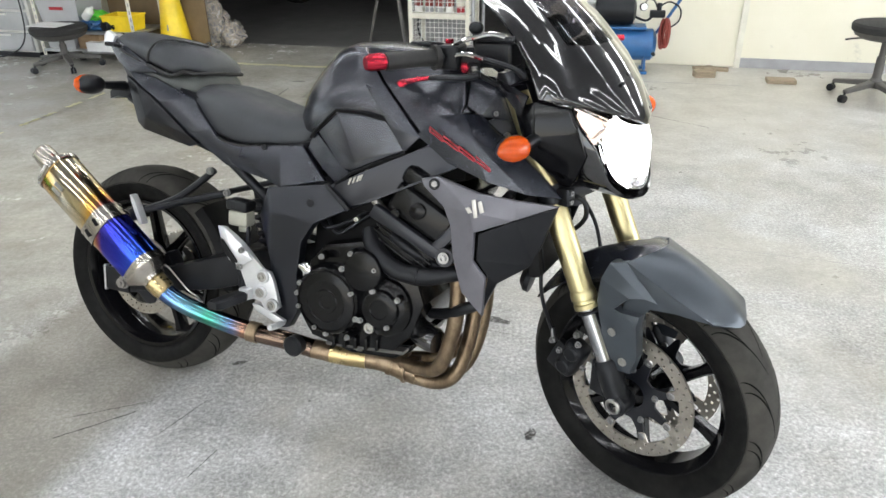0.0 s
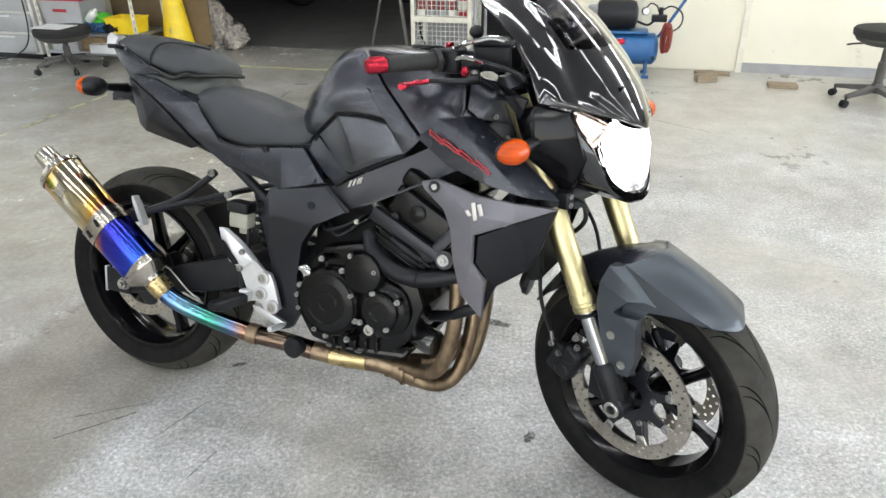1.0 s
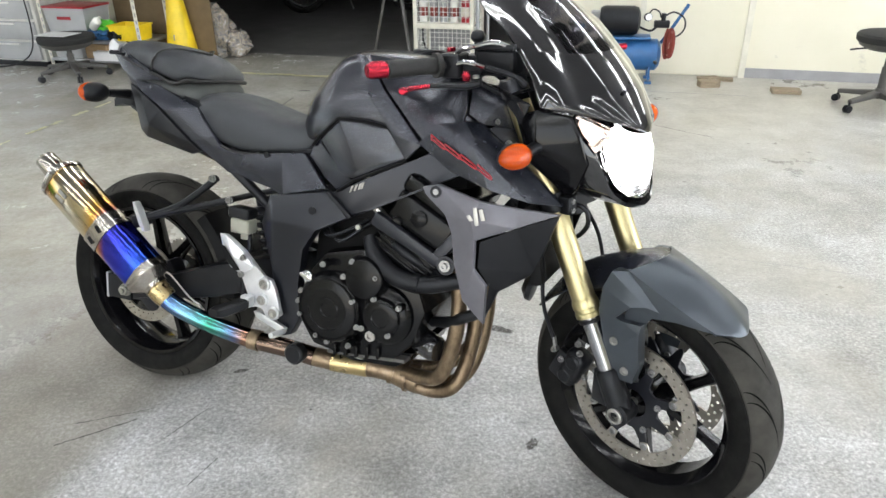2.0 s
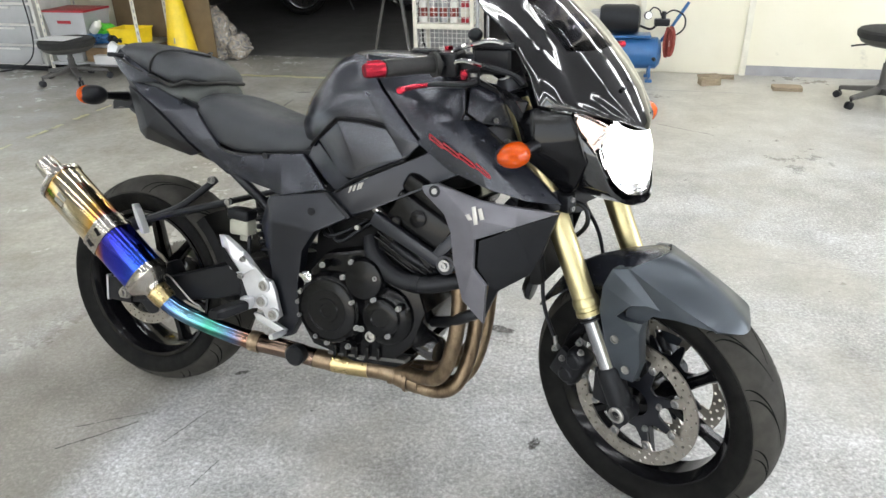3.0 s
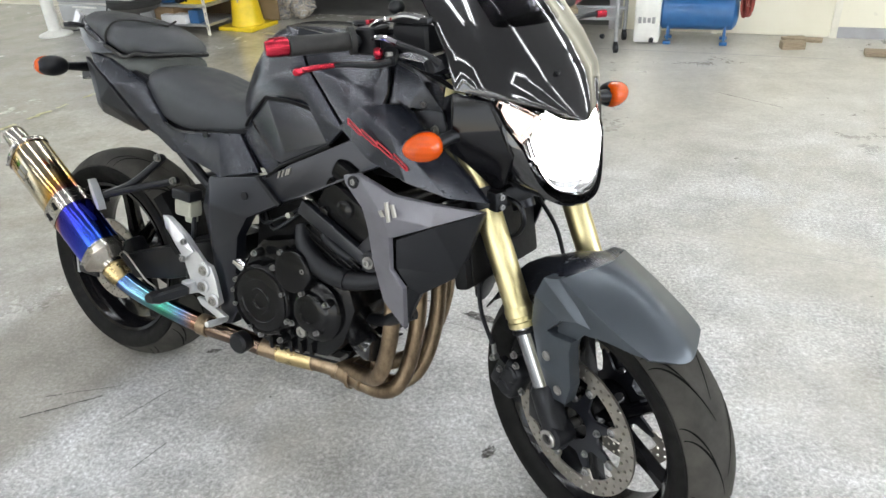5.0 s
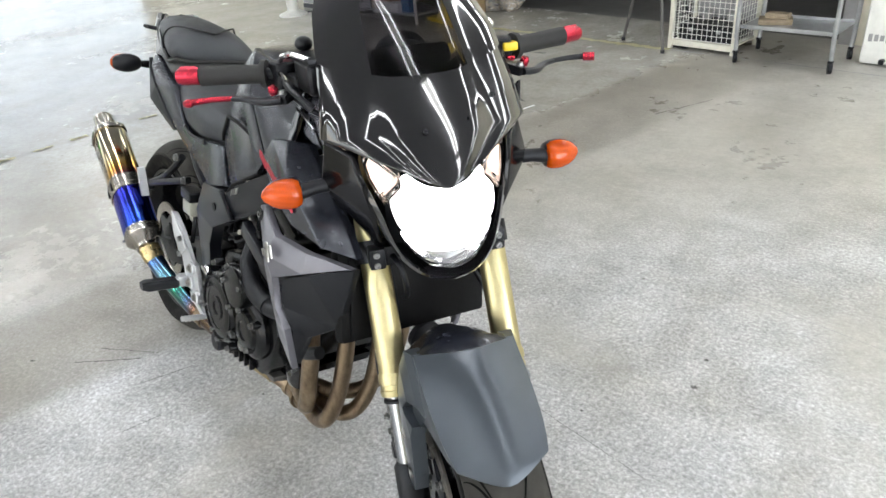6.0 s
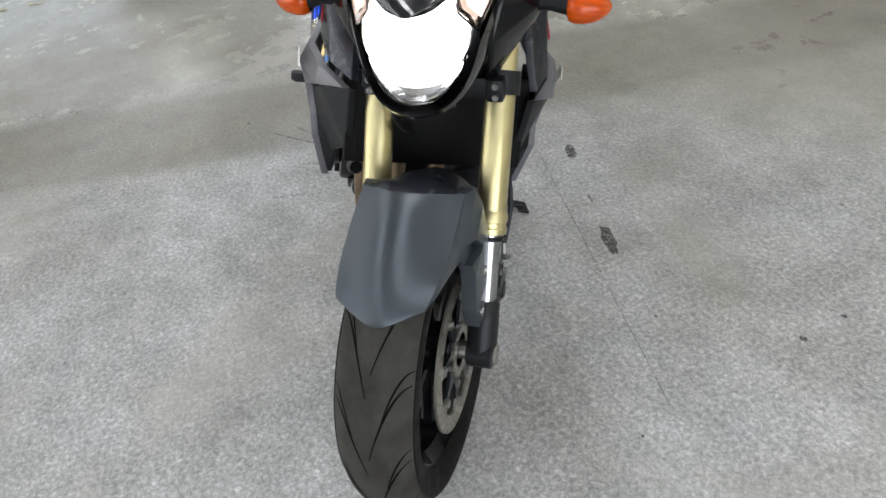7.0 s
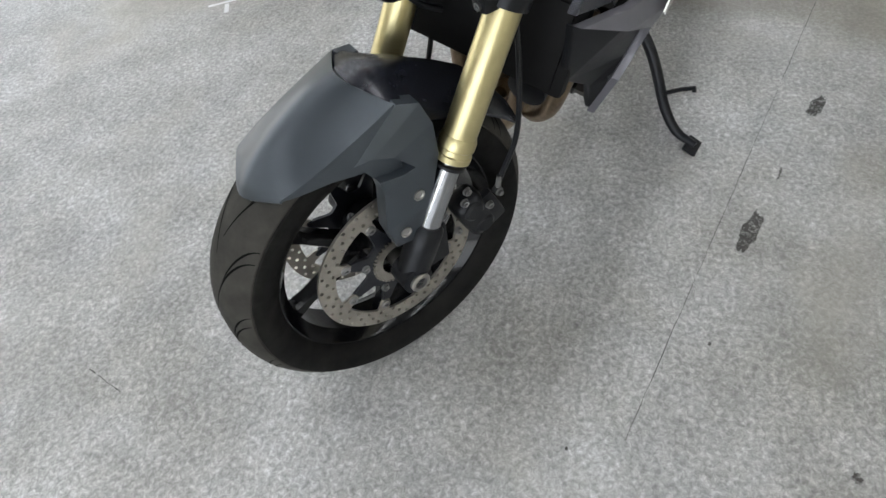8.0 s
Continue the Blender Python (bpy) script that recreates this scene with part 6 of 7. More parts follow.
part("brake_reservoir", joined(box((1.128, -0.158, 1.046), (0.090, 0.058, 0.056), 0.014, pose(0, 0, 0, 0, 0, 12), 3), box((1.128, -0.158, 1.078), (0.092, 0.060, 0.012), 0.004, pose(0, 0, 0, 0, 0, 15))), "plastic", hb, "black brake fluid reservoir", True)
part("start_switch", box((1.028, -0.200, 1.068), (0.012, 0.016, 0.010), 0.002), "red", hb, "red stop switch", True)
part("pass_switch", box((1.065, 0.222, 1.048), (0.022, 0.030, 0.016), 0.004), "yellow", hb, "yellow switch", True)
part("choke_button", box((1.068, 0.222, 1.026), (0.014, 0.016, 0.010), 0.003), "red", hb, "red button", True)
part("throttle_cable", tube([(1.046, -0.218, 1.038), (1.050, -0.216, 1.056), (1.070, -0.214, 1.071), (1.115, -0.210, 1.083), (1.150, -0.190, 1.088), (1.185, -0.130, 1.060)], 0.0052, 8, 6), "chrome", hb, "bright braided line", True)
part("throttle_cable", tube([(1.046, -0.222, 1.022), (1.053, -0.222, 1.034), (1.072, -0.220, 1.046), (1.100, -0.217, 1.048), (1.148, -0.214, 1.041)], 0.0052, 8, 6), "chrome", hb, "bright braided line", True)
part("cable_boot", tube([(1.140, -0.214, 1.042), (1.175, -0.208, 1.036), (1.205, -0.195, 1.026), (1.215, -0.180, 1.010)], [0.0065, 0.006, 0.005, 0.008], 8, 4), "plastic", hb, "", True)
part("front_hose", tube([(1.080, -0.190, 1.020), (1.095, -0.212, 1.020), (1.130, -0.180, 0.990), (1.165, -0.120, 0.95), (1.20, -0.07, 0.86), (1.205, -0.03, 0.75)], 0.0055, 8, 6), "plastic", hb, "", True)
part("clutch_cable", tube([(1.085, 0.190, 1.022), (1.15, 0.17, 1.0), (1.19, 0.12, 0.93), (1.16, 0.08, 0.80)], 0.005, 8, 6), "plastic", hb, "", True)
part("lead_loop", tube([(1.270, -0.080, 0.745), (1.30, -0.072, 0.735), (1.305, -0.066, 0.70), (1.28, -0.062, 0.665), (1.24, -0.060, 0.64)], 0.0055, 8, 5), "plastic", hb, "", True)

# ---- the workshop ----
def room_box(u0, u1, v0, v1, z0, z1):
    bm = bmesh.new()
    bmesh.ops.create_cube(bm, size=1)
    bm.transform(ROOM @ Matrix.Translation(((u0 + u1) / 2, (v0 + v1) / 2, (z0 + z1) / 2)) @ Matrix.Diagonal((u1 - u0, v1 - v0, z1 - z0, 1)))
    return bm


def structure(name, bm, mat, label):
    return thing(name, bm, mat, label, name.split("_")[0], "", "structure")


U0, U1, V0 = -11.5, 6.0, -5.0
structure("floor", room_box(U0 - 6, U1 + 1, V0 - 6, BACK + 0.10, -0.2, 0.0), "floor", "speckled grey painted concrete floor, worn and stained")
structure("floor_garage", room_box(-6, 3, BACK + 0.10, 12, -0.2, 0.0), "dim_floor", "bare concrete floor of the back garage, coloured dark for its shade")
structure("ceiling", room_box(U0, U1, V0, BACK + 0.2, CEIL, CEIL + 0.15), "ceiling", "pale board ceiling")
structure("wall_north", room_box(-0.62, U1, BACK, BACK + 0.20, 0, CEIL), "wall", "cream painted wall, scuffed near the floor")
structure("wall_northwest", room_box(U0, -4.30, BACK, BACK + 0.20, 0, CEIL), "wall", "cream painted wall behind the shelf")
# Unseen lintel, set low to block the lamps from the garage.
structure("wall_lintel", room_box(-4.30, -0.62, BACK, BACK + 0.20, 2.1, CEIL), "wall", "unseen cream wall over the garage opening, keeps it dark")
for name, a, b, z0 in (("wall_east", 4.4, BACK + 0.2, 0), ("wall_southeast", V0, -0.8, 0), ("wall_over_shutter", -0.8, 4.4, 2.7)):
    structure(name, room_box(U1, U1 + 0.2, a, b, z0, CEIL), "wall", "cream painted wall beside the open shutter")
# South opening is assumed, to match the fill lamp set in it.
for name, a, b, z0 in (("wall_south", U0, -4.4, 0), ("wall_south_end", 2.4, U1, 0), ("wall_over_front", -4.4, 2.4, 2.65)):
    structure(name, room_box(a, b, V0 - 0.2, V0, z0, CEIL), "wall", "cream painted wall beside the added south opening")
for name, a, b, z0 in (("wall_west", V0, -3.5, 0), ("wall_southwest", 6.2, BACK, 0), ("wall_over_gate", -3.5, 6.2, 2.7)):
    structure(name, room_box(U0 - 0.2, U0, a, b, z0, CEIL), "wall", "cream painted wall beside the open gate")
# Shell added round the garage so that little light gets in.
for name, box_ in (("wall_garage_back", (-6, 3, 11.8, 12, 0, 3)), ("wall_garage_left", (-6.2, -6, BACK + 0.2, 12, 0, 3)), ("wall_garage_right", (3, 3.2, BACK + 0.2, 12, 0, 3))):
    structure(name, room_box(*box_), "dim_wall", "wall added to close off the back garage, coloured dark for its shade")
structure("ceiling_garage", room_box(-6.2, 3.2, BACK + 0.2, 12, 3.0, 3.1), "dim_wall", "unseen ceiling added over the back garage, coloured dark for its shade")
structure("baseboard", room_box(0.905, U1, BACK - 0.012, BACK, 0, 0.075), "plinth", "grey painted skirting")
structure("door_1", room_box(0.10, 0.86, BACK - 0.010, BACK - 0.001, 0.006, 2.03), "wall", "cream flush door, closed")
for a, b in ((0.86, 0.905), (0.055, 0.10)):
    structure("trim", room_box(a, b, BACK - 0.030, BACK - 0.001, 0, 2.08), "ivory", "ivory door frame post")
structure("trim", room_box(0.055, 0.905, BACK - 0.030, BACK - 0.001, 2.08, 2.13), "ivory", "ivory door frame head")
structure("trim", room_box(-0.72, -0.62, BACK - 0.02, BACK + 0.21, 0, 2.3), "grey", "grey jamb of the garage opening")
structure("trim", room_box(-4.37, -4.30, BACK - 0.02, BACK + 0.21, 0, 2.3), "grey", "grey jamb of the garage opening")


def strip(a, b, width, z=0.004, ragged=0.0, seed=1, steps=24):
    """A flat painted or scratched strip on the floor from a to b."""
    rnd = random.Random(seed)
    a, b = Vector((*a, z)), Vector((*b, z))
    d = (b - a).normalized()
    s = Vector((-d.y, d.x, 0))
    bm = bmesh.new()
    last = None
    for k in range(steps + 1):
        p = a + (b - a) * k / steps
        w = width * (1 - ragged * rnd.random()) / 2
        q = p + s * width * ragged * (rnd.random() - 0.5)
        pair = (bm.verts.new(q - s * w), bm.verts.new(q + s * w))
        if last:
            bm.faces.new((last[0], last[1], pair[1], pair[0]))
        last = pair
    return bm


def blot(at, length, width, turn, seed, z=0.004):
    """An irregular dark blot on the floor."""
    rnd = random.Random(seed)
    bm = bmesh.new()
    vs = []
    for k in range(72):
        a = 2 * math.pi * k / 72
        r = 0.88 + 0.30 * noise.noise(Vector((3 * math.cos(a), 3 * math.sin(a), seed * 1.7))) + 0.14 * (rnd.random() - 0.5)
        vs.append(bm.verts.new(Vector((*at, z)) + Matrix.Rotation(radians(turn), 3, "Z") @ Vector((length / 2 * r * math.cos(a), width / 2 * r * math.sin(a), 0))))
    bm.faces.new(vs)
    return bm


structure("floor_line", strip((-2.35, 6.22), (-0.45, 5.90), 0.07, 0.004, 0.35, 3, 40), "yline", "worn yellow line painted on the floor")
dash = random.Random(8)
for k in range(22):
    f, g = k / 22, (k + dash.uniform(0.35, 0.85)) / 22
    structure("floor_line", strip((-3.56 + 0.90 * f, 0.55 + 4.7 * f), (-3.56 + 0.90 * g, 0.55 + 4.7 * g), dash.uniform(0.025, 0.055), 0.004, 0.5, 40 + k, 10), "yline", "worn yellow line painted on the floor")
structure("floor_joint", strip((-3.2, 6.40), (2.0, 5.45), 0.012, 0.003, 0.5, 5, 60), "plinth", "dark joint in the floor")
structure("floor_joint", strip((-1.6, 2.75), (0.73, 2.04), 0.002, 0.001, 0.8, 6, 70), "stoolgrey", "thin joint in the floor")
structure("floor_joint", strip((0.40, 3.02), (4.5, 2.0), 0.003, 0.003, 0.5, 7, 60), "plinth", "thin joint in the floor")
for at, ln, w, turn, seed in (((0.193, 2.273), 0.145, 0.040, -19.7, 1), ((-0.254, 2.446), 0.105, 0.036, -25, 2), ((0.735, 2.420), 0.022, 0.018, 0, 3), ((0.731, 2.552), 0.016, 0.014, 0, 4), ((0.501, 2.186), 0.010, 0.008, 0, 5),
                              ((-0.604, 1.982), 0.05, 0.022, 20, 6), ((-1.148, 1.556), 0.020, 0.010, 30, 7), ((0.766, 1.939), 0.010, 0.006, 0, 8), ((1.414, 2.556), 0.012, 0.008, 0, 9), ((1.157, 3.692), 0.030, 0.010, 20, 10),
                              ((-0.338, 1.809), 0.010, 0.008, 0, 11), ((-0.95, 4.55), 0.20, 0.025, -35, 12), ((-0.60, 4.15), 0.03, 0.012, 70, 13), ((-1.30, 5.55), 0.12, 0.03, 5, 14), ((0.300, 1.700), 0.05, 0.03, 60, 15)):
    structure("oil_stain", blot(at, ln, w, turn, seed), "oil", "dark oil stain on the floor")
for a, b, w, seed in (((-1.01, 1.62), (-0.83, 1.74), 0.006, 21), ((-1.00, 1.71), (-0.80, 1.79), 0.004, 22), ((-0.72, 1.66), (-0.64, 1.80), 0.004, 23), ((-0.58, 1.50), (-0.54, 1.60), 0.004, 24), ((-0.02, 2.35), (0.02, 2.34), 0.006, 25),
                      ((0.76, 0.92), (0.80, 1.02), 0.003, 26), ((1.20, 4.70), (1.50, 4.45), 0.008, 27), ((-1.36, 5.05), (-1.33, 5.35), 0.012, 28), ((-1.16, 5.10), (-1.14, 5.36), 0.008, 29), ((-0.1, 4.55), (0.12, 4.9), 0.010, 30)):
    structure("floor_scratch", strip(a, b, w, 0.003, 0.6, seed, 14), "oil", "thin dark scuff on the floor")
thing("tape_mark", joined(strip((-0.655, 0.525), (-0.715, 0.630), 0.014, 0.004), strip((-0.675, 0.590), (-0.620, 0.612), 0.016, 0.0045)), "tape", "short white tape mark stuck to the floor", "tape")
thing("tape_mark", strip((-0.83, 4.35), (-0.79, 4.46), 0.014, 0.004), "tape", "short white tape mark stuck to the floor", "tape")

# ceiling battens with two tubes each
def batten(u, v, turn):
    m = ROOM @ pose(u, v, CEIL - 0.001, 0, 0, turn)
    top = base("ceiling_light", m, "white twin-tube ceiling batten, switched on", "ceiling light", "ceiling lights")
    part("batten_body", joined(box((0, 0, -0.030), (1.24, 0.075, 0.058), 0.008), box((0.61, 0, -0.075), (0.02, 0.16, 0.05), 0.004), box((-0.61, 0, -0.075), (0.02, 0.16, 0.05), 0.004)), "white", top)
    for y in (-0.055, 0.055):
        part("tube", tube([(-0.60, y, -0.085), (0.60, y, -0.085)], 0.0165, 6), "tube", top, "glowing fluorescent tube")
    return top


first = batten(-5.6, -4.0, 0)
for row, v in enumerate((-4.0, -2.0, 0.0, 2.0, 4.0, 5.7)):
    for k in range(8):
        if (row or k) and not (row >= 4 and k < 3):
            copy_thing(first, ROOM @ pose(-5.6 + 1.36 * k, v, CEIL - 0.001))
for v in (0.0, 2.0, 4.0):
    for k in range(3):
        copy_thing(first, ROOM @ pose(-6.96 - 1.36 * k, v, CEIL - 0.001))

# ---- stools ----
def stool(x, y, height, turn):
    top = base("stool", pose(x, y, 0, 0, 0, turn), "black padded workshop stool on five castors", "stool", "workshop stools")
    part("seat", lathe([(height - 0.066, 0.14), (height - 0.064, 0.205), (height - 0.054, 0.220), (height - 0.020, 0.224), (height - 0.006, 0.212), (height, 0.18), (height + 0.004, 0.0)], (0, 0, 0), (0, 0, 1), 32), "cloth", top, "black fabric seat")
    part("seat_pan", lathe([(height - 0.112, 0.06), (height - 0.108, 0.150), (height - 0.085, 0.195), (height - 0.060, 0.210)], (0, 0, 0), (0, 0, 1), 28), "stoolgrey", top)
    part("height_lever", tube([(0.02, 0.10, height - 0.11), (0.02, 0.20, height - 0.125), (0.02, 0.24, height - 0.135)], 0.006, 8), "plastic", top)
    part("column", lathe([(0.09, 0.028), (height * 0.55, 0.028), (height * 0.55, 0.021), (height - 0.10, 0.021)], (0, 0, 0), (0, 0, 1), 16), "stoolgrey", top)
    part("hub", lathe([(0.075, 0.035), (0.11, 0.045), (0.135, 0.032)], (0, 0, 0), (0, 0, 1), 20), "stoolgrey", top)
    for k in range(5):
        a = 2 * math.pi * k / 5
        c, s = math.cos(a), math.sin(a)
        leg = part("leg", bar((0.03 * c, 0.03 * s, 0.100), (0.27 * c, 0.27 * s, 0.072), 0.052, 0.040, 0.036, 0.026, 0.008, (-s, c, 0)), "stoolgrey", top)
        part("castor", joined(lathe([(-0.020, 0.018), (-0.019, 0.025), (-0.004, 0.025), (-0.003, 0.018)], (0.275 * c, 0.275 * s, 0.025), (-s, c, 0), 16), lathe([(0.003, 0.018), (0.004, 0.025), (0.019, 0.025), (0.020, 0.018)], (0.275 * c, 0.275 * s, 0.025), (-s, c, 0), 16),
                              tube([(0.265 * c, 0.265 * s, 0.035), (0.265 * c, 0.265 * s, 0.075)], 0.008, 8)), "plastic", leg)
    return top


stool(-3.40, 6.02, 0.35, 20)
stool(2.77, 5.15, 0.50, 62)
thing("paper", box((-3.44, 5.98, 0.3575), (0.30, 0.21, 0.003), 0, pose(0, 0, 0, 0, 0, -12)), "paper", "sheet of white paper lying on a stool", "paper")
thing("rag", ellipsoid((2.83, 5.13, 0.525), (0.07, 0.06, 0.020), 14, 8, 0.5), "green", "green cloth lying on a stool", "cloth")


# ---- wooden blocks on the floor ----
def wood(x, y, z, size, turn, label):
    thing("wood_block", box((x, y, z + size[2] / 2), size, 0.004, pose(0, 0, 0, 0, 0, turn)), "timber", label, "wood", "wood offcuts")


wood(1.80, 5.74, 0, (0.15, 0.09, 0.048), 4, "rough wooden block lying on the floor")
wood(1.93, 5.95, 0, (0.22, 0.08, 0.022), -16, "thin wooden board lying on the floor")
wood(1.86, 5.99, 0, (0.16, 0.06, 0.020), 12, "thin wooden board lying on the floor")
wood(2.31, 5.56, 0, (0.20, 0.11, 0.030), -10, "rough wooden board offcut lying on the floor")

# ---- air compressor ----
ac = base("air_compressor", ROOM @ pose(-0.03, 6.06, 0, 0, 0, 4) @ Matrix.Scale(0.88, 4), "blue air compressor with a black motor and coiled red cable", "compressor")
tk = part("tank", lathe([(-0.31, 0.05), (-0.30, 0.10), (-0.27, 0.135), (0.27, 0.135), (0.30, 0.10), (0.31, 0.05)], (0, 0, 0.235), (1, 0, 0), 36), "blue", ac, "blue pressure tank")
for x in (-0.22, 0.22):
    for y in (-0.10, 0.10):
        part("foot", joined(bar((x, y * 0.8, 0.14), (x, y, 0.03), 0.05, 0.02, 0.04, 0.02, 0.004), box((x, y * 1.05, 0.012), (0.06, 0.06, 0.024), 0.006)), "blue", ac)
part("deck", box((-0.02, 0, 0.385), (0.46, 0.20, 0.022), 0.005), "blue", ac)
part("motor", lathe([(-0.24, 0.05), (-0.235, 0.105), (-0.20, 0.125), (0.05, 0.125), (0.09, 0.110), (0.11, 0.06)], (0.0, 0, 0.52), (1, 0, 0), 32), "plastic", ac, "black motor housing")
part("pump_block", box((-0.20, 0.02, 0.455), (0.09, 0.14, 0.12), 0.01), "blue", ac)
part("pump_head", joined(box((-0.26, 0, 0.52), (0.10, 0.12, 0.16), 0.012), *[box((-0.26, 0, 0.46 + 0.02 * k), (0.12, 0.14, 0.006), 0.001) for k in range(7)]), "grey", ac)
part("gauge", joined(lathe([(0, 0.034), (0.022, 0.034), (0.024, 0.030)], (0.165, -0.05, 0.56), (0.3, -1, 0.1), 24)), "plastic", ac)
part("dial", lathe([(0, 0.029), (0.002, 0.029)], (0.172, -0.074, 0.5625), (0.3, -1, 0.1), 24), "paper", ac, "white gauge dial")
part("regulator", joined(box((0.29, -0.03, 0.50), (0.13, 0.07, 0.06), 0.012), lathe([(0, 0.02), (0.06, 0.02)], (0.30, -0.03, 0.53), (0, 0, 1), 14), tube([(0.10, 0, 0.47), (0.20, -0.02, 0.44), (0.26, -0.03, 0.49)], 0.010, 8, 4)), "plastic", ac)
part("handle", tube([(0.30, 0.02, 0.33), (0.36, 0.02, 0.42), (0.50, 0.02, 0.66)], 0.014, 12), "blue", ac, "blue tubular handle")
coil = []
for k in range(230):
    a = k * 0.36
    coil.append((0.36 + (0.022 + 0.012 * math.sin(a * 0.17)) * math.sin(a) + 0.022 * math.sin(a * 0.07), -0.09 + 0.03 * math.cos(a * 0.11), 0.345 + (0.105 + 0.022 * math.sin(a * 0.093 + 1)) * math.cos(a)))
part("cable_coil", tube(coil, 0.006, 6), "copper", ac, "coiled red cable")
part("hose", tube([(0.30, -0.03, 0.56), (0.38, -0.03, 0.60), (0.47, -0.03, 0.55), (0.48, -0.03, 0.46), (0.42, -0.04, 0.40), (0.33, -0.05, 0.40)], 0.007, 8, 6), "plastic", ac)
part("hose", tube([(0.18, -0.02, 0.59), (0.21, -0.02, 0.62), (0.26, -0.02, 0.60), (0.28, -0.03, 0.55)], 0.006, 8, 5), "plastic", ac)


# ---- wire-sided rack with spray cans ----
def mesh_side(a, b, z0, z1, nx, nz, r=0.0022):
    a, b = Vector(a), Vector(b)
    out = []
    for k in range(nx + 1):
        p = a + (b - a) * k / nx
        out.append(tube([p + Vector((0, 0, z0)), p + Vector((0, 0, z1))], r, 6))
    for k in range(nz + 1):
        z = Vector((0, 0, z0 + (z1 - z0) * k / nz))
        out.append(tube([a + z, b + z], r, 6))
    return joined(*out)


rk = base("wire_rack", ROOM @ pose(-1.64, 5.74, 0), "white steel rack with wire mesh sides holding spray cans", "rack")
W, D = 0.46, 0.34
for x in (0, W):
    for y in (0, D):
        part("post", box((x, y, 0.45), (0.028, 0.028, 0.90), 0.003), "ivory", rk)
for z in (0.055, 0.435, 0.80):
    part("shelf", box((W / 2, D / 2, z), (W, D, 0.012), 0.002), "ivory", rk)
    for y in (0, D):
        part("rail", box((W / 2, y - 0.006 if y == 0 else y + 0.006, z - 0.010), (W + 0.03, 0.010, 0.040), 0.002), "ivory", rk)
for z0 in (0.075, 0.455):
    part("front_mesh", mesh_side((0.014, -0.004, 0), (W - 0.014, -0.004, 0), z0, z0 + 0.34, 12, 9), "white", rk)
    part("side_mesh", mesh_side((W + 0.004, 0.01, 0), (W + 0.004, D - 0.01, 0), z0, z0 + 0.34, 8, 9), "white", rk)
    part("side_mesh", mesh_side((-0.004, 0.01, 0), (-0.004, D - 0.01, 0), z0, z0 + 0.34, 8, 9), "white", rk)


def can(x, y, z, mat, label, h=0.19, r=0.033):
    c = base("spray_can", ROOM @ pose(x, y, z), label, "can", "spray cans")
    part("body", lathe([(0, r - 0.003), (0.003, r), (h * 0.82, r), (h * 0.86, r * 0.8), (h * 0.88, r * 0.5)], (0, 0, 0), (0, 0, 1), 20), mat, c)
    part("cap", lathe([(h * 0.86, r * 0.75), (h * 0.98, r * 0.72), (h, r * 0.6)], (0, 0, 0), (0, 0, 1), 20), "white", c)
    part("label_band", lathe([(h * 0.25, r + 0.0008), (h * 0.6, r + 0.0008)], (0, 0, 0), (0, 0, 1), 20), "copper" if mat != "redmark" else "ivory", c)


for k, mat in enumerate(("white", "plinth", "greysteel", "white", "redmark")):
    can(-1.60 + 0.085 * k, 5.84, 0.441, mat, "spray can standing on the rack")
part("back_panel", box((W / 2, D + 0.004, 0.43), (W - 0.03, 0.008, 0.78), 0.001), "plinth", rk, "dark grey back panel")
tb = base("tool_case", ROOM @ pose(-1.41, 5.91, 0.061), "low black plastic case inside the wire rack", "case")
part("case_body", box((0, 0, 0.055), (0.38, 0.27, 0.11), 0.010, None, 3), "plastic", tb)
for x in (-0.10, 0.10):
    part("case_latch", box((x, -0.139, 0.075), (0.03, 0.008, 0.025), 0.002), "grey", tb)
wb = base("work_lamp", ROOM @ pose(-1.41, 5.98, 0.171), "pair of round grey lamps standing on the case", "lamp")
for x in (-0.09, 0.09):
    part("lamp_body", lathe([(0, 0.022), (0.004, 0.034), (0.040, 0.036), (0.060, 0.024)], (x, 0, 0), (0, 0, 1), 20), "grey", wb)

# ---- tubular trolley, box, tripod ----
ct = base("tool_trolley", ROOM @ pose(-1.10, 5.60, 0, 0, 0, 2), "grey tubular steel trolley on castors", "trolley")
for x in (0.0, 0.58):
    part("side_frame", tube([(x, 0.0, 0.075), (x, -0.005, 0.16), (x, -0.02, 0.22), (x, -0.02, 0.80), (x, 0.02, 0.84), (x, 0.36, 0.84), (x, 0.40, 0.80), (x, 0.40, 0.22), (x, 0.38, 0.075)], 0.0135, 12, 3), "greysteel", ct)
    for y in (0.0, 0.38):
        part("castor", joined(lathe([(-0.014, 0.020), (-0.012, 0.034), (0.012, 0.034), (0.014, 0.020)], (x, y, 0.034), (0.9, 0.4, 0), 18), box((x, y, 0.072), (0.03, 0.03, 0.016), 0.003)), "plastic", ct)
for z in (0.225, 0.80):
    part("shelf", joined(box((0.29, 0.19, z), (0.57, 0.38, 0.006), 0.002), box((0.29, 0.002, z + 0.008), (0.57, 0.006, 0.024), 0.002), box((0.29, 0.378, z + 0.008), (0.57, 0.006, 0.024), 0.002)), "greysteel", ct)
for x, y, z, s, t in ((0.16, 0.18, 0.228, (0.20, 0.12, 0.035), 10), (0.17, 0.19, 0.263, (0.14, 0.08, 0.030), -8)):
    p = ROOM @ pose(-1.10, 5.60, 0, 0, 0, 2) @ Vector((x, y, z))
    wood(p.x, p.y, p.z, s, t, "wooden block lying on the trolley shelf")
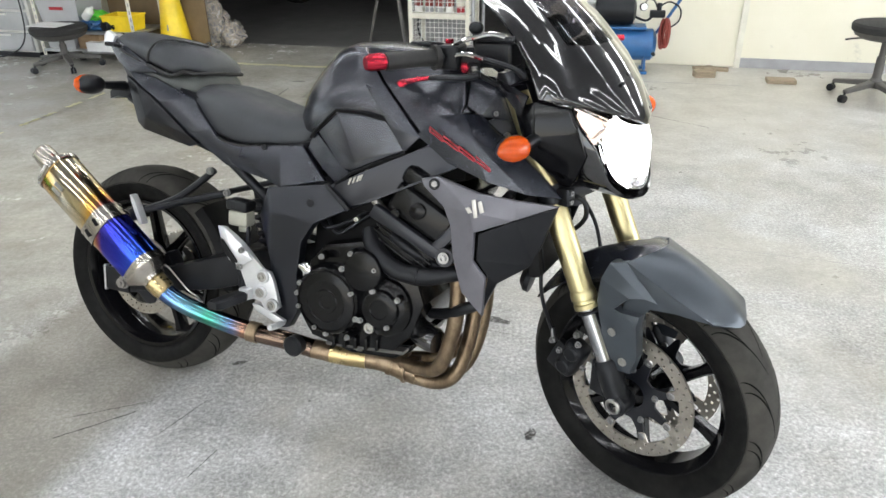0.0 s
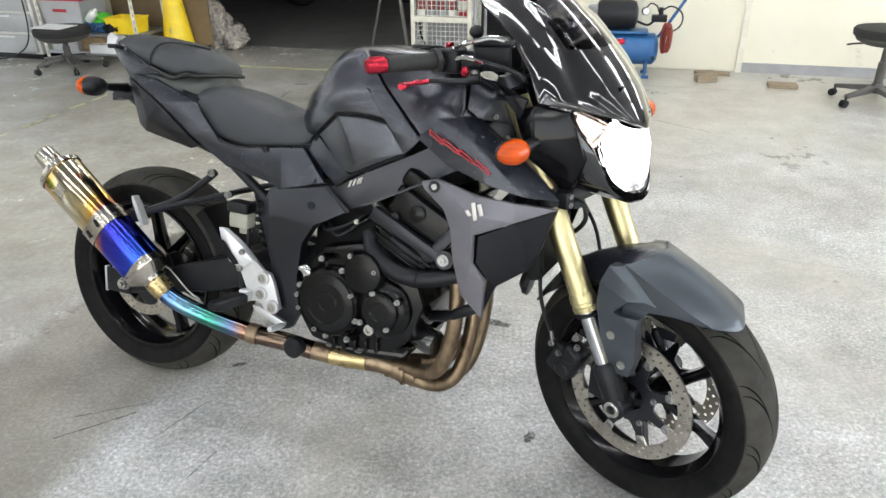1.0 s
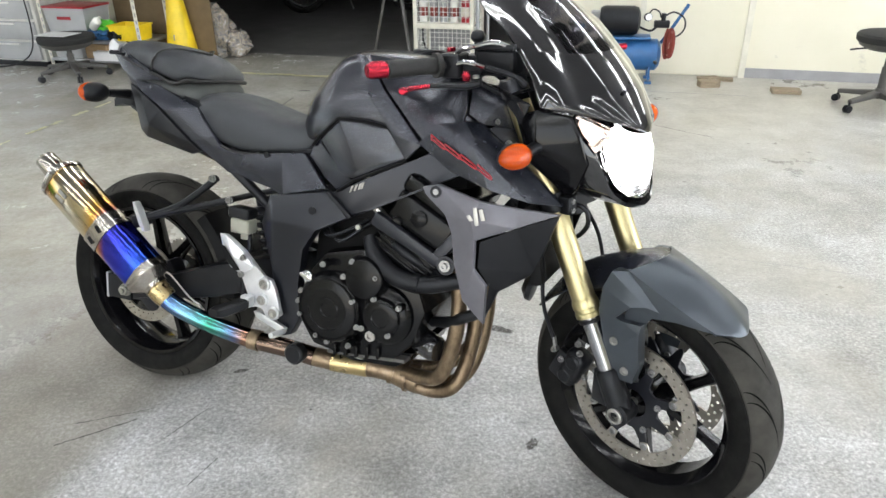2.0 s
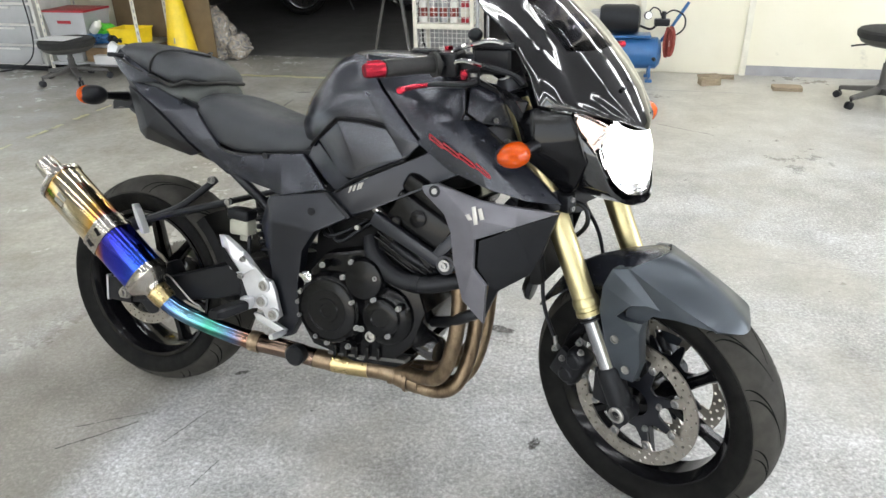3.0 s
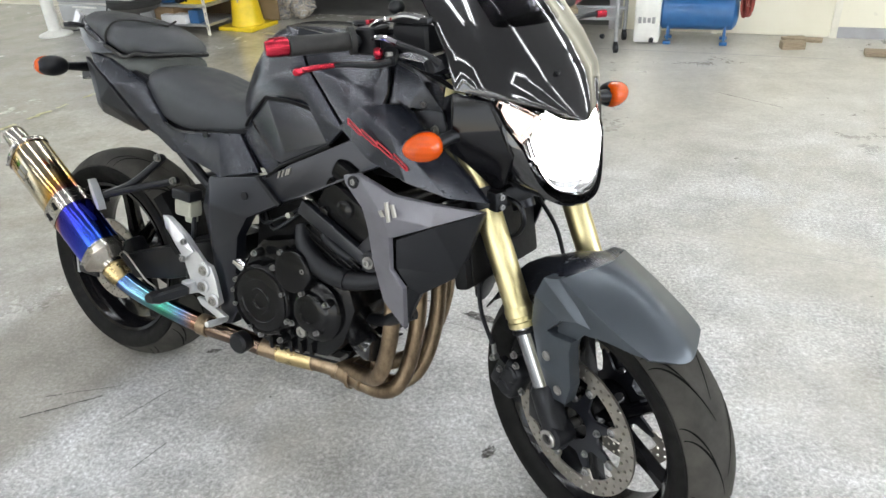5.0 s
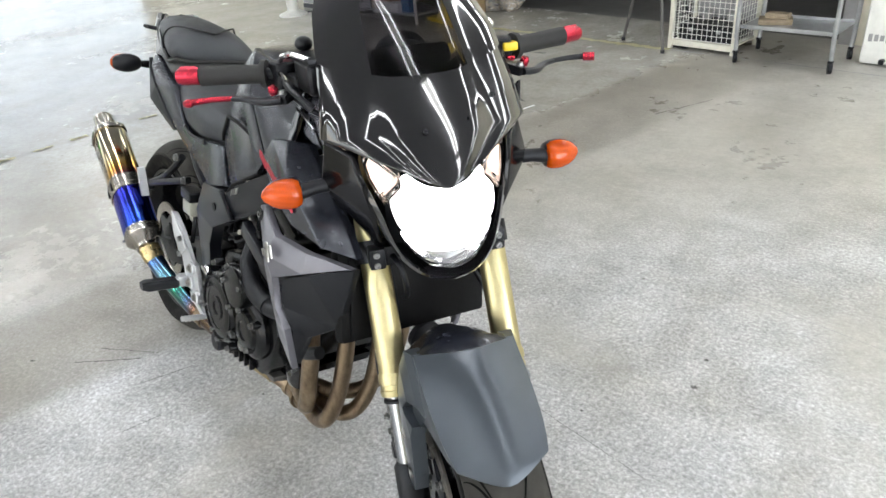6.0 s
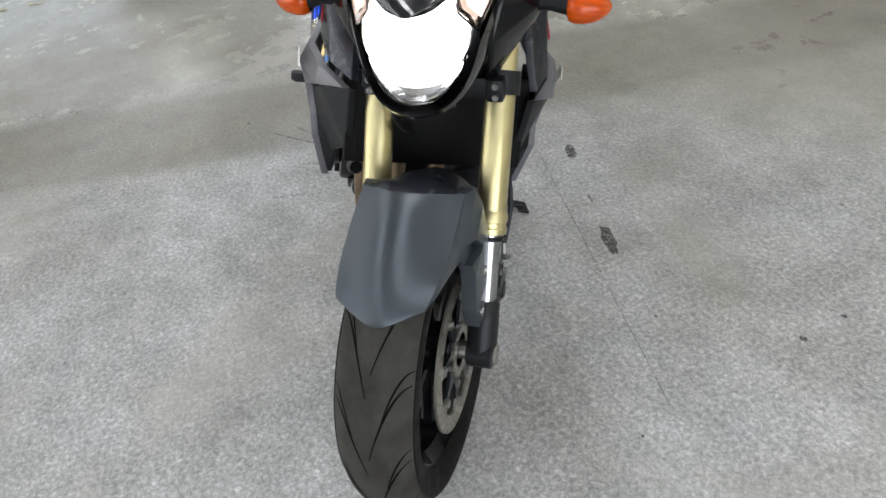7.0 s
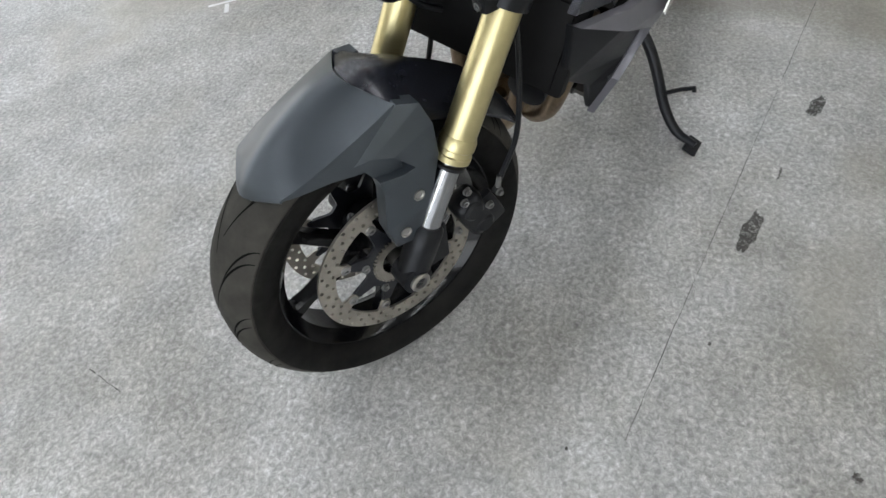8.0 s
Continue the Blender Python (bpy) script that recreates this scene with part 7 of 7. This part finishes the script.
bx = base("plastic_container", ROOM @ pose(-0.45, 5.90, 0, 0, 0, 4), "white plastic container with faded dark print", "container")
part("body", box((0.09, 0.12, 0.22), (0.18, 0.24, 0.42), 0.018, None, 3), "white", bx)
part("print", joined(*[box((0.04 + 0.032 * k, -0.0015, 0.17), (0.022, 0.003, 0.045 - 0.006 * (k % 3)), 0) for k in range(4)]), "grey", bx, "grey unreadable print bars")
part("tap", joined(lathe([(0, 0.016), (0.035, 0.016)], (0.13, 0.005, 0.035), (0, -1, 0), 14), box((0.13, -0.025, 0.035), (0.03, 0.02, 0.03), 0.004)), "plastic", bx)
part("cap", lathe([(0, 0.04), (0.03, 0.038)], (0.09, 0.12, 0.43), (0, 0, 1), 20), "blue", bx)
tp = base("folding_stand", pose(-0.62, 6.00, 0), "thin grey steel tripod stand", "stand")
for x, y in ((-0.24, 0.08), (0.15, -0.20), (0.10, 0.26)):
    leg = part("leg", tube([(0.0, 0.0, 0.95), (x * 0.3, y * 0.3, 0.70), (x, y, 0.012)], 0.011, 10), "stoolgrey", tp)
    part("rubber_foot", lathe([(0, 0.016), (0.025, 0.014)], (x, y, 0.0), (0, 0, 1), 12), "plastic", leg)
part("mast", lathe([(0.60, 0.014), (1.30, 0.014)], (0, 0, 0), (0, 0, 1), 14), "stoolgrey", tp)
thing("cable", tube([(-0.40, 6.10, 0.60), (-0.42, 6.08, 0.30), (-0.30, 6.02, 0.08), (-0.34, 5.96, 0.012), (-0.44, 5.98, 0.010), (-0.50, 6.06, 0.010)], 0.009, 8, 6), "plastic", "black cable hanging beside the rack", "cable")

# ---- slotted-angle shelf with boxes, drawers ----
sh = base("storage_shelf", ROOM @ pose(-4.98, 5.48, 0), "white slotted-angle steel shelf, crowded with boxes", "shelf")
for x in (0, 0.96):
    for y in (0, 0.42):
        post = joined(box((x, y, 0.85), (0.034, 0.004, 1.70), 0), box((x - 0.015, y + 0.017, 0.85), (0.004, 0.034, 1.70), 0))
        upright = part("post", post, "ivory", sh)
        tagged(part("slot", joined(*[box((x + 0.004, y - 0.0028, 0.06 + 0.06 * k), (0.011, 0.0012, 0.030), 0) for k in range(27)]), "plinth", upright), kind="stuff")
for z in (0.08, 0.24, 0.75, 1.25):
    part("board", box((0.48, 0.21, z), (0.96, 0.44, 0.024), 0.003), "greysteel", sh)
part("back_panel", box((0.90, 0.45, 0.80), (1.00, 0.012, 1.5), 0.002), "hardboard", sh, "brown board behind the shelf")


def crate(u, v, z, w, d, h, mat, label, category, lid="", lipped=True):
    c = base(category.replace(" ", "_"), ROOM @ pose(u, v, z), label, category)
    t = 0.004
    ring = lambda s, zz: [Vector((x * s * w / 2, y * s * d / 2, zz)) for x, y in ((-1, -1), (1, -1), (1, 1), (-1, 1))]
    shell = loft([ring(0.90, 0.0), ring(1.0, h), ring(1.05, h) if lipped else ring(1.001, h), ring(1.05, h - 0.012) if lipped else ring(1.0, h - 0.001)], True, False)
    inner = loft([ring(0.97, h), ring(0.88, t)], True, False)
    floor_ = bmesh.new()
    floor_.faces.new([floor_.verts.new(p) for p in ring(0.88, t)])
    under = bmesh.new()
    under.faces.new([under.verts.new(p) for p in ring(0.90, 0.0)])
    part("body", joined(shell, inner, floor_, under), mat, c)
    if lid:
        part("lid", box((0, 0, h + 0.008), (w * 1.06, d * 1.06, 0.018), 0.006), lid, c)
    return c


crate(-4.20, 5.62, 0.252, 0.28, 0.22, 0.13, "yellow", "open yellow plastic bin on the shelf", "bin")
bx2 = crate(-4.76, 5.66, 0.252, 0.42, 0.32, 0.26, "clearbox", "milky storage box with a red lid on the shelf", "storage box", "redmark")
part("print", box((0.0, -0.168, 0.18), (0.14, 0.003, 0.025), 0, pose(0, 0, 0, 5)), "redmark", bx2, "red unreadable label bar")
crate(-4.80, 5.66, 0.092, 0.30, 0.34, 0.13, "clearbox", "milky plastic storage box low on the shelf", "storage box", "")
thing("carton", box(room(-4.50, 5.62, 0.155), (0.26, 0.22, 0.125), 0.004, pose(0, 0, 0, 0, 0, -20)), "carton", "brown cardboard box low on the shelf", "box")
thing("carton", box(room(-4.36, 5.50, 0.130), (0.26, 0.12, 0.076), 0.004, pose(0, 0, 0, 0, 0, -9)), "paper", "flat striped white carton on the shelf", "box")
thing("carton", box(room(-4.17, 5.54, 0.1475), (0.10, 0.10, 0.11), 0.004, pose(0, 0, 0, 0, 0, -9)), "blue", "small blue carton on the shelf", "box")
rnd = random.Random(5)
for k, (mat, label) in enumerate((("blue", "crumpled blue cloth on the shelf"), ("redmark", "folded red cloth on the shelf"), ("blue", "blue cloth bundle on the shelf"), ("green", "green plastic bag on the shelf"), ("plastic", "black tool on the shelf"))):
    bm = ellipsoid(room(-4.52 + 0.055 * k - (0.1 if k == 3 else 0), 5.58 + 0.03 * (k % 2), 0.292 + (0.07 if k == 3 else 0)), (0.11, 0.08, 0.045), 18, 12, 0.6)
    for v in bm.verts:
        v.co += Vector([rnd.uniform(-0.012, 0.012) for _ in range(3)])
    thing("rag", bm, mat, label, "cloth", "", "", 60)
thing("bottle", lathe([(0, 0.034), (0.004, 0.036), (0.10, 0.036), (0.125, 0.016), (0.15, 0.014)], room(-4.50, 5.52, 0.36), (0.6, -0.3, 0.5), 18), "white", "white squeeze bottle lying on the bundles", "bottle")
thing("lamp_cord", tube([room(-5.10, 5.44, 0.85), room(-5.06, 5.42, 0.40), room(-5.10, 5.40, 0.16), room(-5.25, 5.36, 0.05), room(-5.5, 5.32, 0.012)], 0.006, 8, 6), "plastic", "thin black cord hanging to the floor", "cord")
dr = base("drawer_unit", ROOM @ pose(-5.80, 5.50, 0), "milky white plastic drawer unit beside the shelf", "drawers")
part("carcass", box((0.36, 0.24, 0.50), (0.74, 0.46, 0.92), 0.010), "white", dr)
for k in range(5):
    d = part("drawer", box((0.36, -0.006, 0.135 + 0.178 * k), (0.69, 0.030, 0.155), 0.010), "clearbox", dr, "milky drawer front")
    part("drawer_grip", box((0.36, -0.026, 0.195 + 0.178 * k), (0.30, 0.016, 0.016), 0.004), "white", d)
part("plinth", box((0.36, 0.24, 0.02), (0.76, 0.48, 0.04), 0.004), "plastic", dr)

# ---- traffic cone, bags ----
tc = base("traffic_cone", pose(-2.62, 6.48, 0, 0, 0, -14), "tall yellow plastic cone with a square foot", "cone")
part("foot", box((0, 0, 0.018), (0.38, 0.38, 0.036), 0.012, None, 3), "yellow", tc)
part("body", lathe([(0.03, 0.150), (0.06, 0.140), (0.70, 0.055), (0.72, 0.050), (0.72, 0.040)], (0, 0, 0), (0, 0, 1), 36), "yellow", tc)
part("print", box((0.02, -0.112, 0.26), (0.012, 0.004, 0.05), 0, pose(0, 0, 0, -7)), "grey", tc, "small grey unreadable mark")
rnd = random.Random(11)
for x, y, s, tall in ((-2.48, 6.84, 0.17, 1.45), (-2.28, 6.90, 0.13, 0.95), (-2.44, 6.98, 0.15, 1.1)):
    bm = ellipsoid((x, y, s * tall * 0.9), (s, s * tall, s * 0.85), 40, 26, 0.75)
    bm.transform(Matrix.Translation((x, y, s * tall * 0.9)) @ Matrix.Rotation(radians(90), 4, "X") @ Matrix.Translation((-x, -y, -s * tall * 0.9)))
    for v in bm.verts:
        d = (v.co - Vector((x, y, s * tall * 0.9))).normalized()
        v.co += d * (0.055 * noise.noise(v.co * 9) + 0.040 * abs(noise.noise(v.co * 24)) + rnd.uniform(-0.006, 0.006))
        v.co.z = max(v.co.z, 0.003)
    thing("plastic_bag", bm, "bag", "crumpled clear plastic bag of rubbish on the floor", "bag", "rubbish bags", "", 16)
thing("leaning_board", box(room(-4.06, 6.22, 0.72), (0.045, 0.20, 1.44), 0.003, pose(0, 0, 0, 4, 3, -11)), "carton", "brown board leaning by the garage opening", "board")
pd = base("white_pedestal", pose(-4.42, 6.20, 0), "white round pedestal with a slim post", "pedestal")
part("foot", lathe([(0, 0.145), (0.012, 0.145), (0.030, 0.10), (0.045, 0.06)], (0, 0, 0), (0, 0, 1), 28), "white", pd)
part("post", lathe([(0.04, 0.055), (0.9, 0.050)], (0, 0, 0), (0, 0, 1), 24), "white", pd)


# ---- other motorcycles ----
def parked_bike(m, paint, label, wire):
    b = base("parked_motorcycle", m, label, "motorcycle", "parked motorcycles")
    R = 0.31
    for name, x, w in (("front_wheel", 1.36, 0.052), ("rear_wheel", 0.0, 0.070)):
        wh = part(name, joined(lathe([(-0.05, 0.02), (-0.045, 0.045), (0.045, 0.045), (0.05, 0.02)], (x, 0, R), (0, 1, 0), 20)), "alloy" if wire else "plastic", b)
        part("tyre", lathe([(-w * 0.8, R - 0.085), (-w, R - 0.05), (-w * 0.75, R - 0.016), (0, R), (w * 0.75, R - 0.016), (w, R - 0.05), (w * 0.8, R - 0.085)], (x, 0, R), (0, 1, 0), 56, True), "rubber", wh)
        part("rim", lathe([(-w * 0.7, R - 0.080), (-w * 0.4, R - 0.10), (w * 0.4, R - 0.10), (w * 0.7, R - 0.080)], (x, 0, R), (0, 1, 0), 48, True), "chrome" if wire else "plastic", wh)
        n = 32 if wire else 6
        for k in range(n):
            a = 2 * math.pi * k / n
            p = (x + 0.042 * math.cos(a + (0.5 if k % 2 else -0.5)), 0.03 if k % 2 else -0.03, R + 0.042 * math.sin(a + (0.5 if k % 2 else -0.5)))
            part("spoke", tube([p, (x + (R - 0.09) * math.cos(a), 0, R + (R - 0.09) * math.sin(a))], 0.0028 if wire else 0.016, 5), "chrome" if wire else "plastic", wh)
    part("brake_disc", drilled_disc((1.36, -0.068, R), 0.10, 0.145, 0.004, 28, 2, 0.004), "disc", b)
    for s in (-1, 1):
        part("fork_leg", tube([(1.36, s * 0.095, R), (1.12, s * 0.095, 0.86)], 0.024, 16), "chrome", b, "chrome fork leg")
        part("fork_slider", tube([(1.385, s * 0.095, R - 0.02), (1.25, s * 0.095, 0.56)], 0.029, 16), "alloy", b)
        part("shock", tube([(0.02, s * 0.12, 0.34), (0.14, s * 0.12, 0.66)], 0.026, 14), "chrome", b)
        part("swingarm", bar((-0.03, s * 0.10, 0.31), (0.50, s * 0.10, 0.38), 0.03, 0.045, 0.03, 0.055), "plastic", b)
        part("foot_peg", tube([(0.52, s * 0.14, 0.34), (0.51, s * 0.30, 0.35)], 0.014, 10), "plastic", b)
        part("grip", tube([(1.00, s * 0.24, 0.99), (0.95, s * 0.37, 0.98)], 0.017, 12), "grip", b)
    part("mudguard", loft([[Vector((1.36 + r * math.cos(a), y, R + r * math.sin(a))) for y, r in ((-0.06, 0.325), (-0.03, 0.338), (0.03, 0.338), (0.06, 0.325), (0.03, 0.334), (-0.03, 0.334))] for a in (radians(20 + 14 * k) for k in range(8))]), paint, b)
    motor = part("engine", box((0.66, 0, 0.40), (0.36, 0.34, 0.26), 0.04), "engine", b)
    for k in range(9):
        part("fin", box((0.72, 0, 0.52 + 0.022 * k), (0.26, 0.28, 0.010), 0.003), "engine", motor)
    part("exhaust", tube([(0.86, -0.10, 0.52), (0.95, -0.12, 0.40), (0.86, -0.14, 0.24), (0.40, -0.17, 0.24), (-0.20, -0.20, 0.32)], [0.02, 0.02, 0.022, 0.03, 0.045], 14, 5), "chrome", b)
    part("tank", loft([tank_ring(x, t, w, bo) for x, t, w, bo in ((0.50, 0.80, 0.05, 0.74), (0.58, 0.88, 0.11, 0.73), (0.75, 0.93, 0.14, 0.74), (0.90, 0.92, 0.12, 0.78), (0.98, 0.88, 0.06, 0.82))]), paint, b, "", False, 60)
    part("seat", loft([seat_ring(x, t, w, e) for x, t, w, e in ((-0.22, 0.84, 0.08, 0.79), (-0.1, 0.84, 0.12, 0.76), (0.2, 0.80, 0.14, 0.73), (0.5, 0.78, 0.10, 0.73))]), "seat", b, "", False, 60)
    part("side_cover", joined(box((0.34, 0, 0.60), (0.22, 0.27, 0.20), 0.04)), paint, b)
    part("frame", joined(tube([(1.10, 0, 0.86), (0.95, 0, 0.55), (0.88, 0, 0.26), (0.50, 0, 0.24), (0.44, 0, 0.70)], 0.020, 12, 4), tube([(1.10, 0, 0.86), (0.50, 0, 0.72), (-0.15, 0, 0.74)], 0.02, 12)), "plastic", b)
    part("handlebar", tube([(0.95, -0.37, 0.98), (1.04, -0.18, 1.00), (1.10, 0, 0.95), (1.04, 0.18, 1.00), (0.95, 0.37, 0.98)], 0.012, 10, 4), "chrome", b)
    part("headlamp", lathe([(-0.10, 0.03), (-0.06, 0.085), (0.03, 0.09), (0.04, 0.08), (0.05, 0.0)], (1.24, 0, 0.84), (1, 0, 0), 28), "chrome", b)
    part("side_stand", tube([(0.55, 0.10, 0.26), (0.62, 0.27, 0.045)], 0.011, 10), "greysteel", b)
    return b


parked_bike(pose(-4.86, 1.81, 0, -8, 0, 14), "plastic", "black and chrome motorcycle with wire wheels on its stand", True)
parked_bike(pose(-5.28, 1.30, 0, -8, 0, 14), "green", "green motorcycle with black wheels parked on its stand", False)
parked_bike(pose(-2.3, 9.6, 0, -8, 0, 10), "plastic", "dark motorcycle parked at the back of the garage", True)
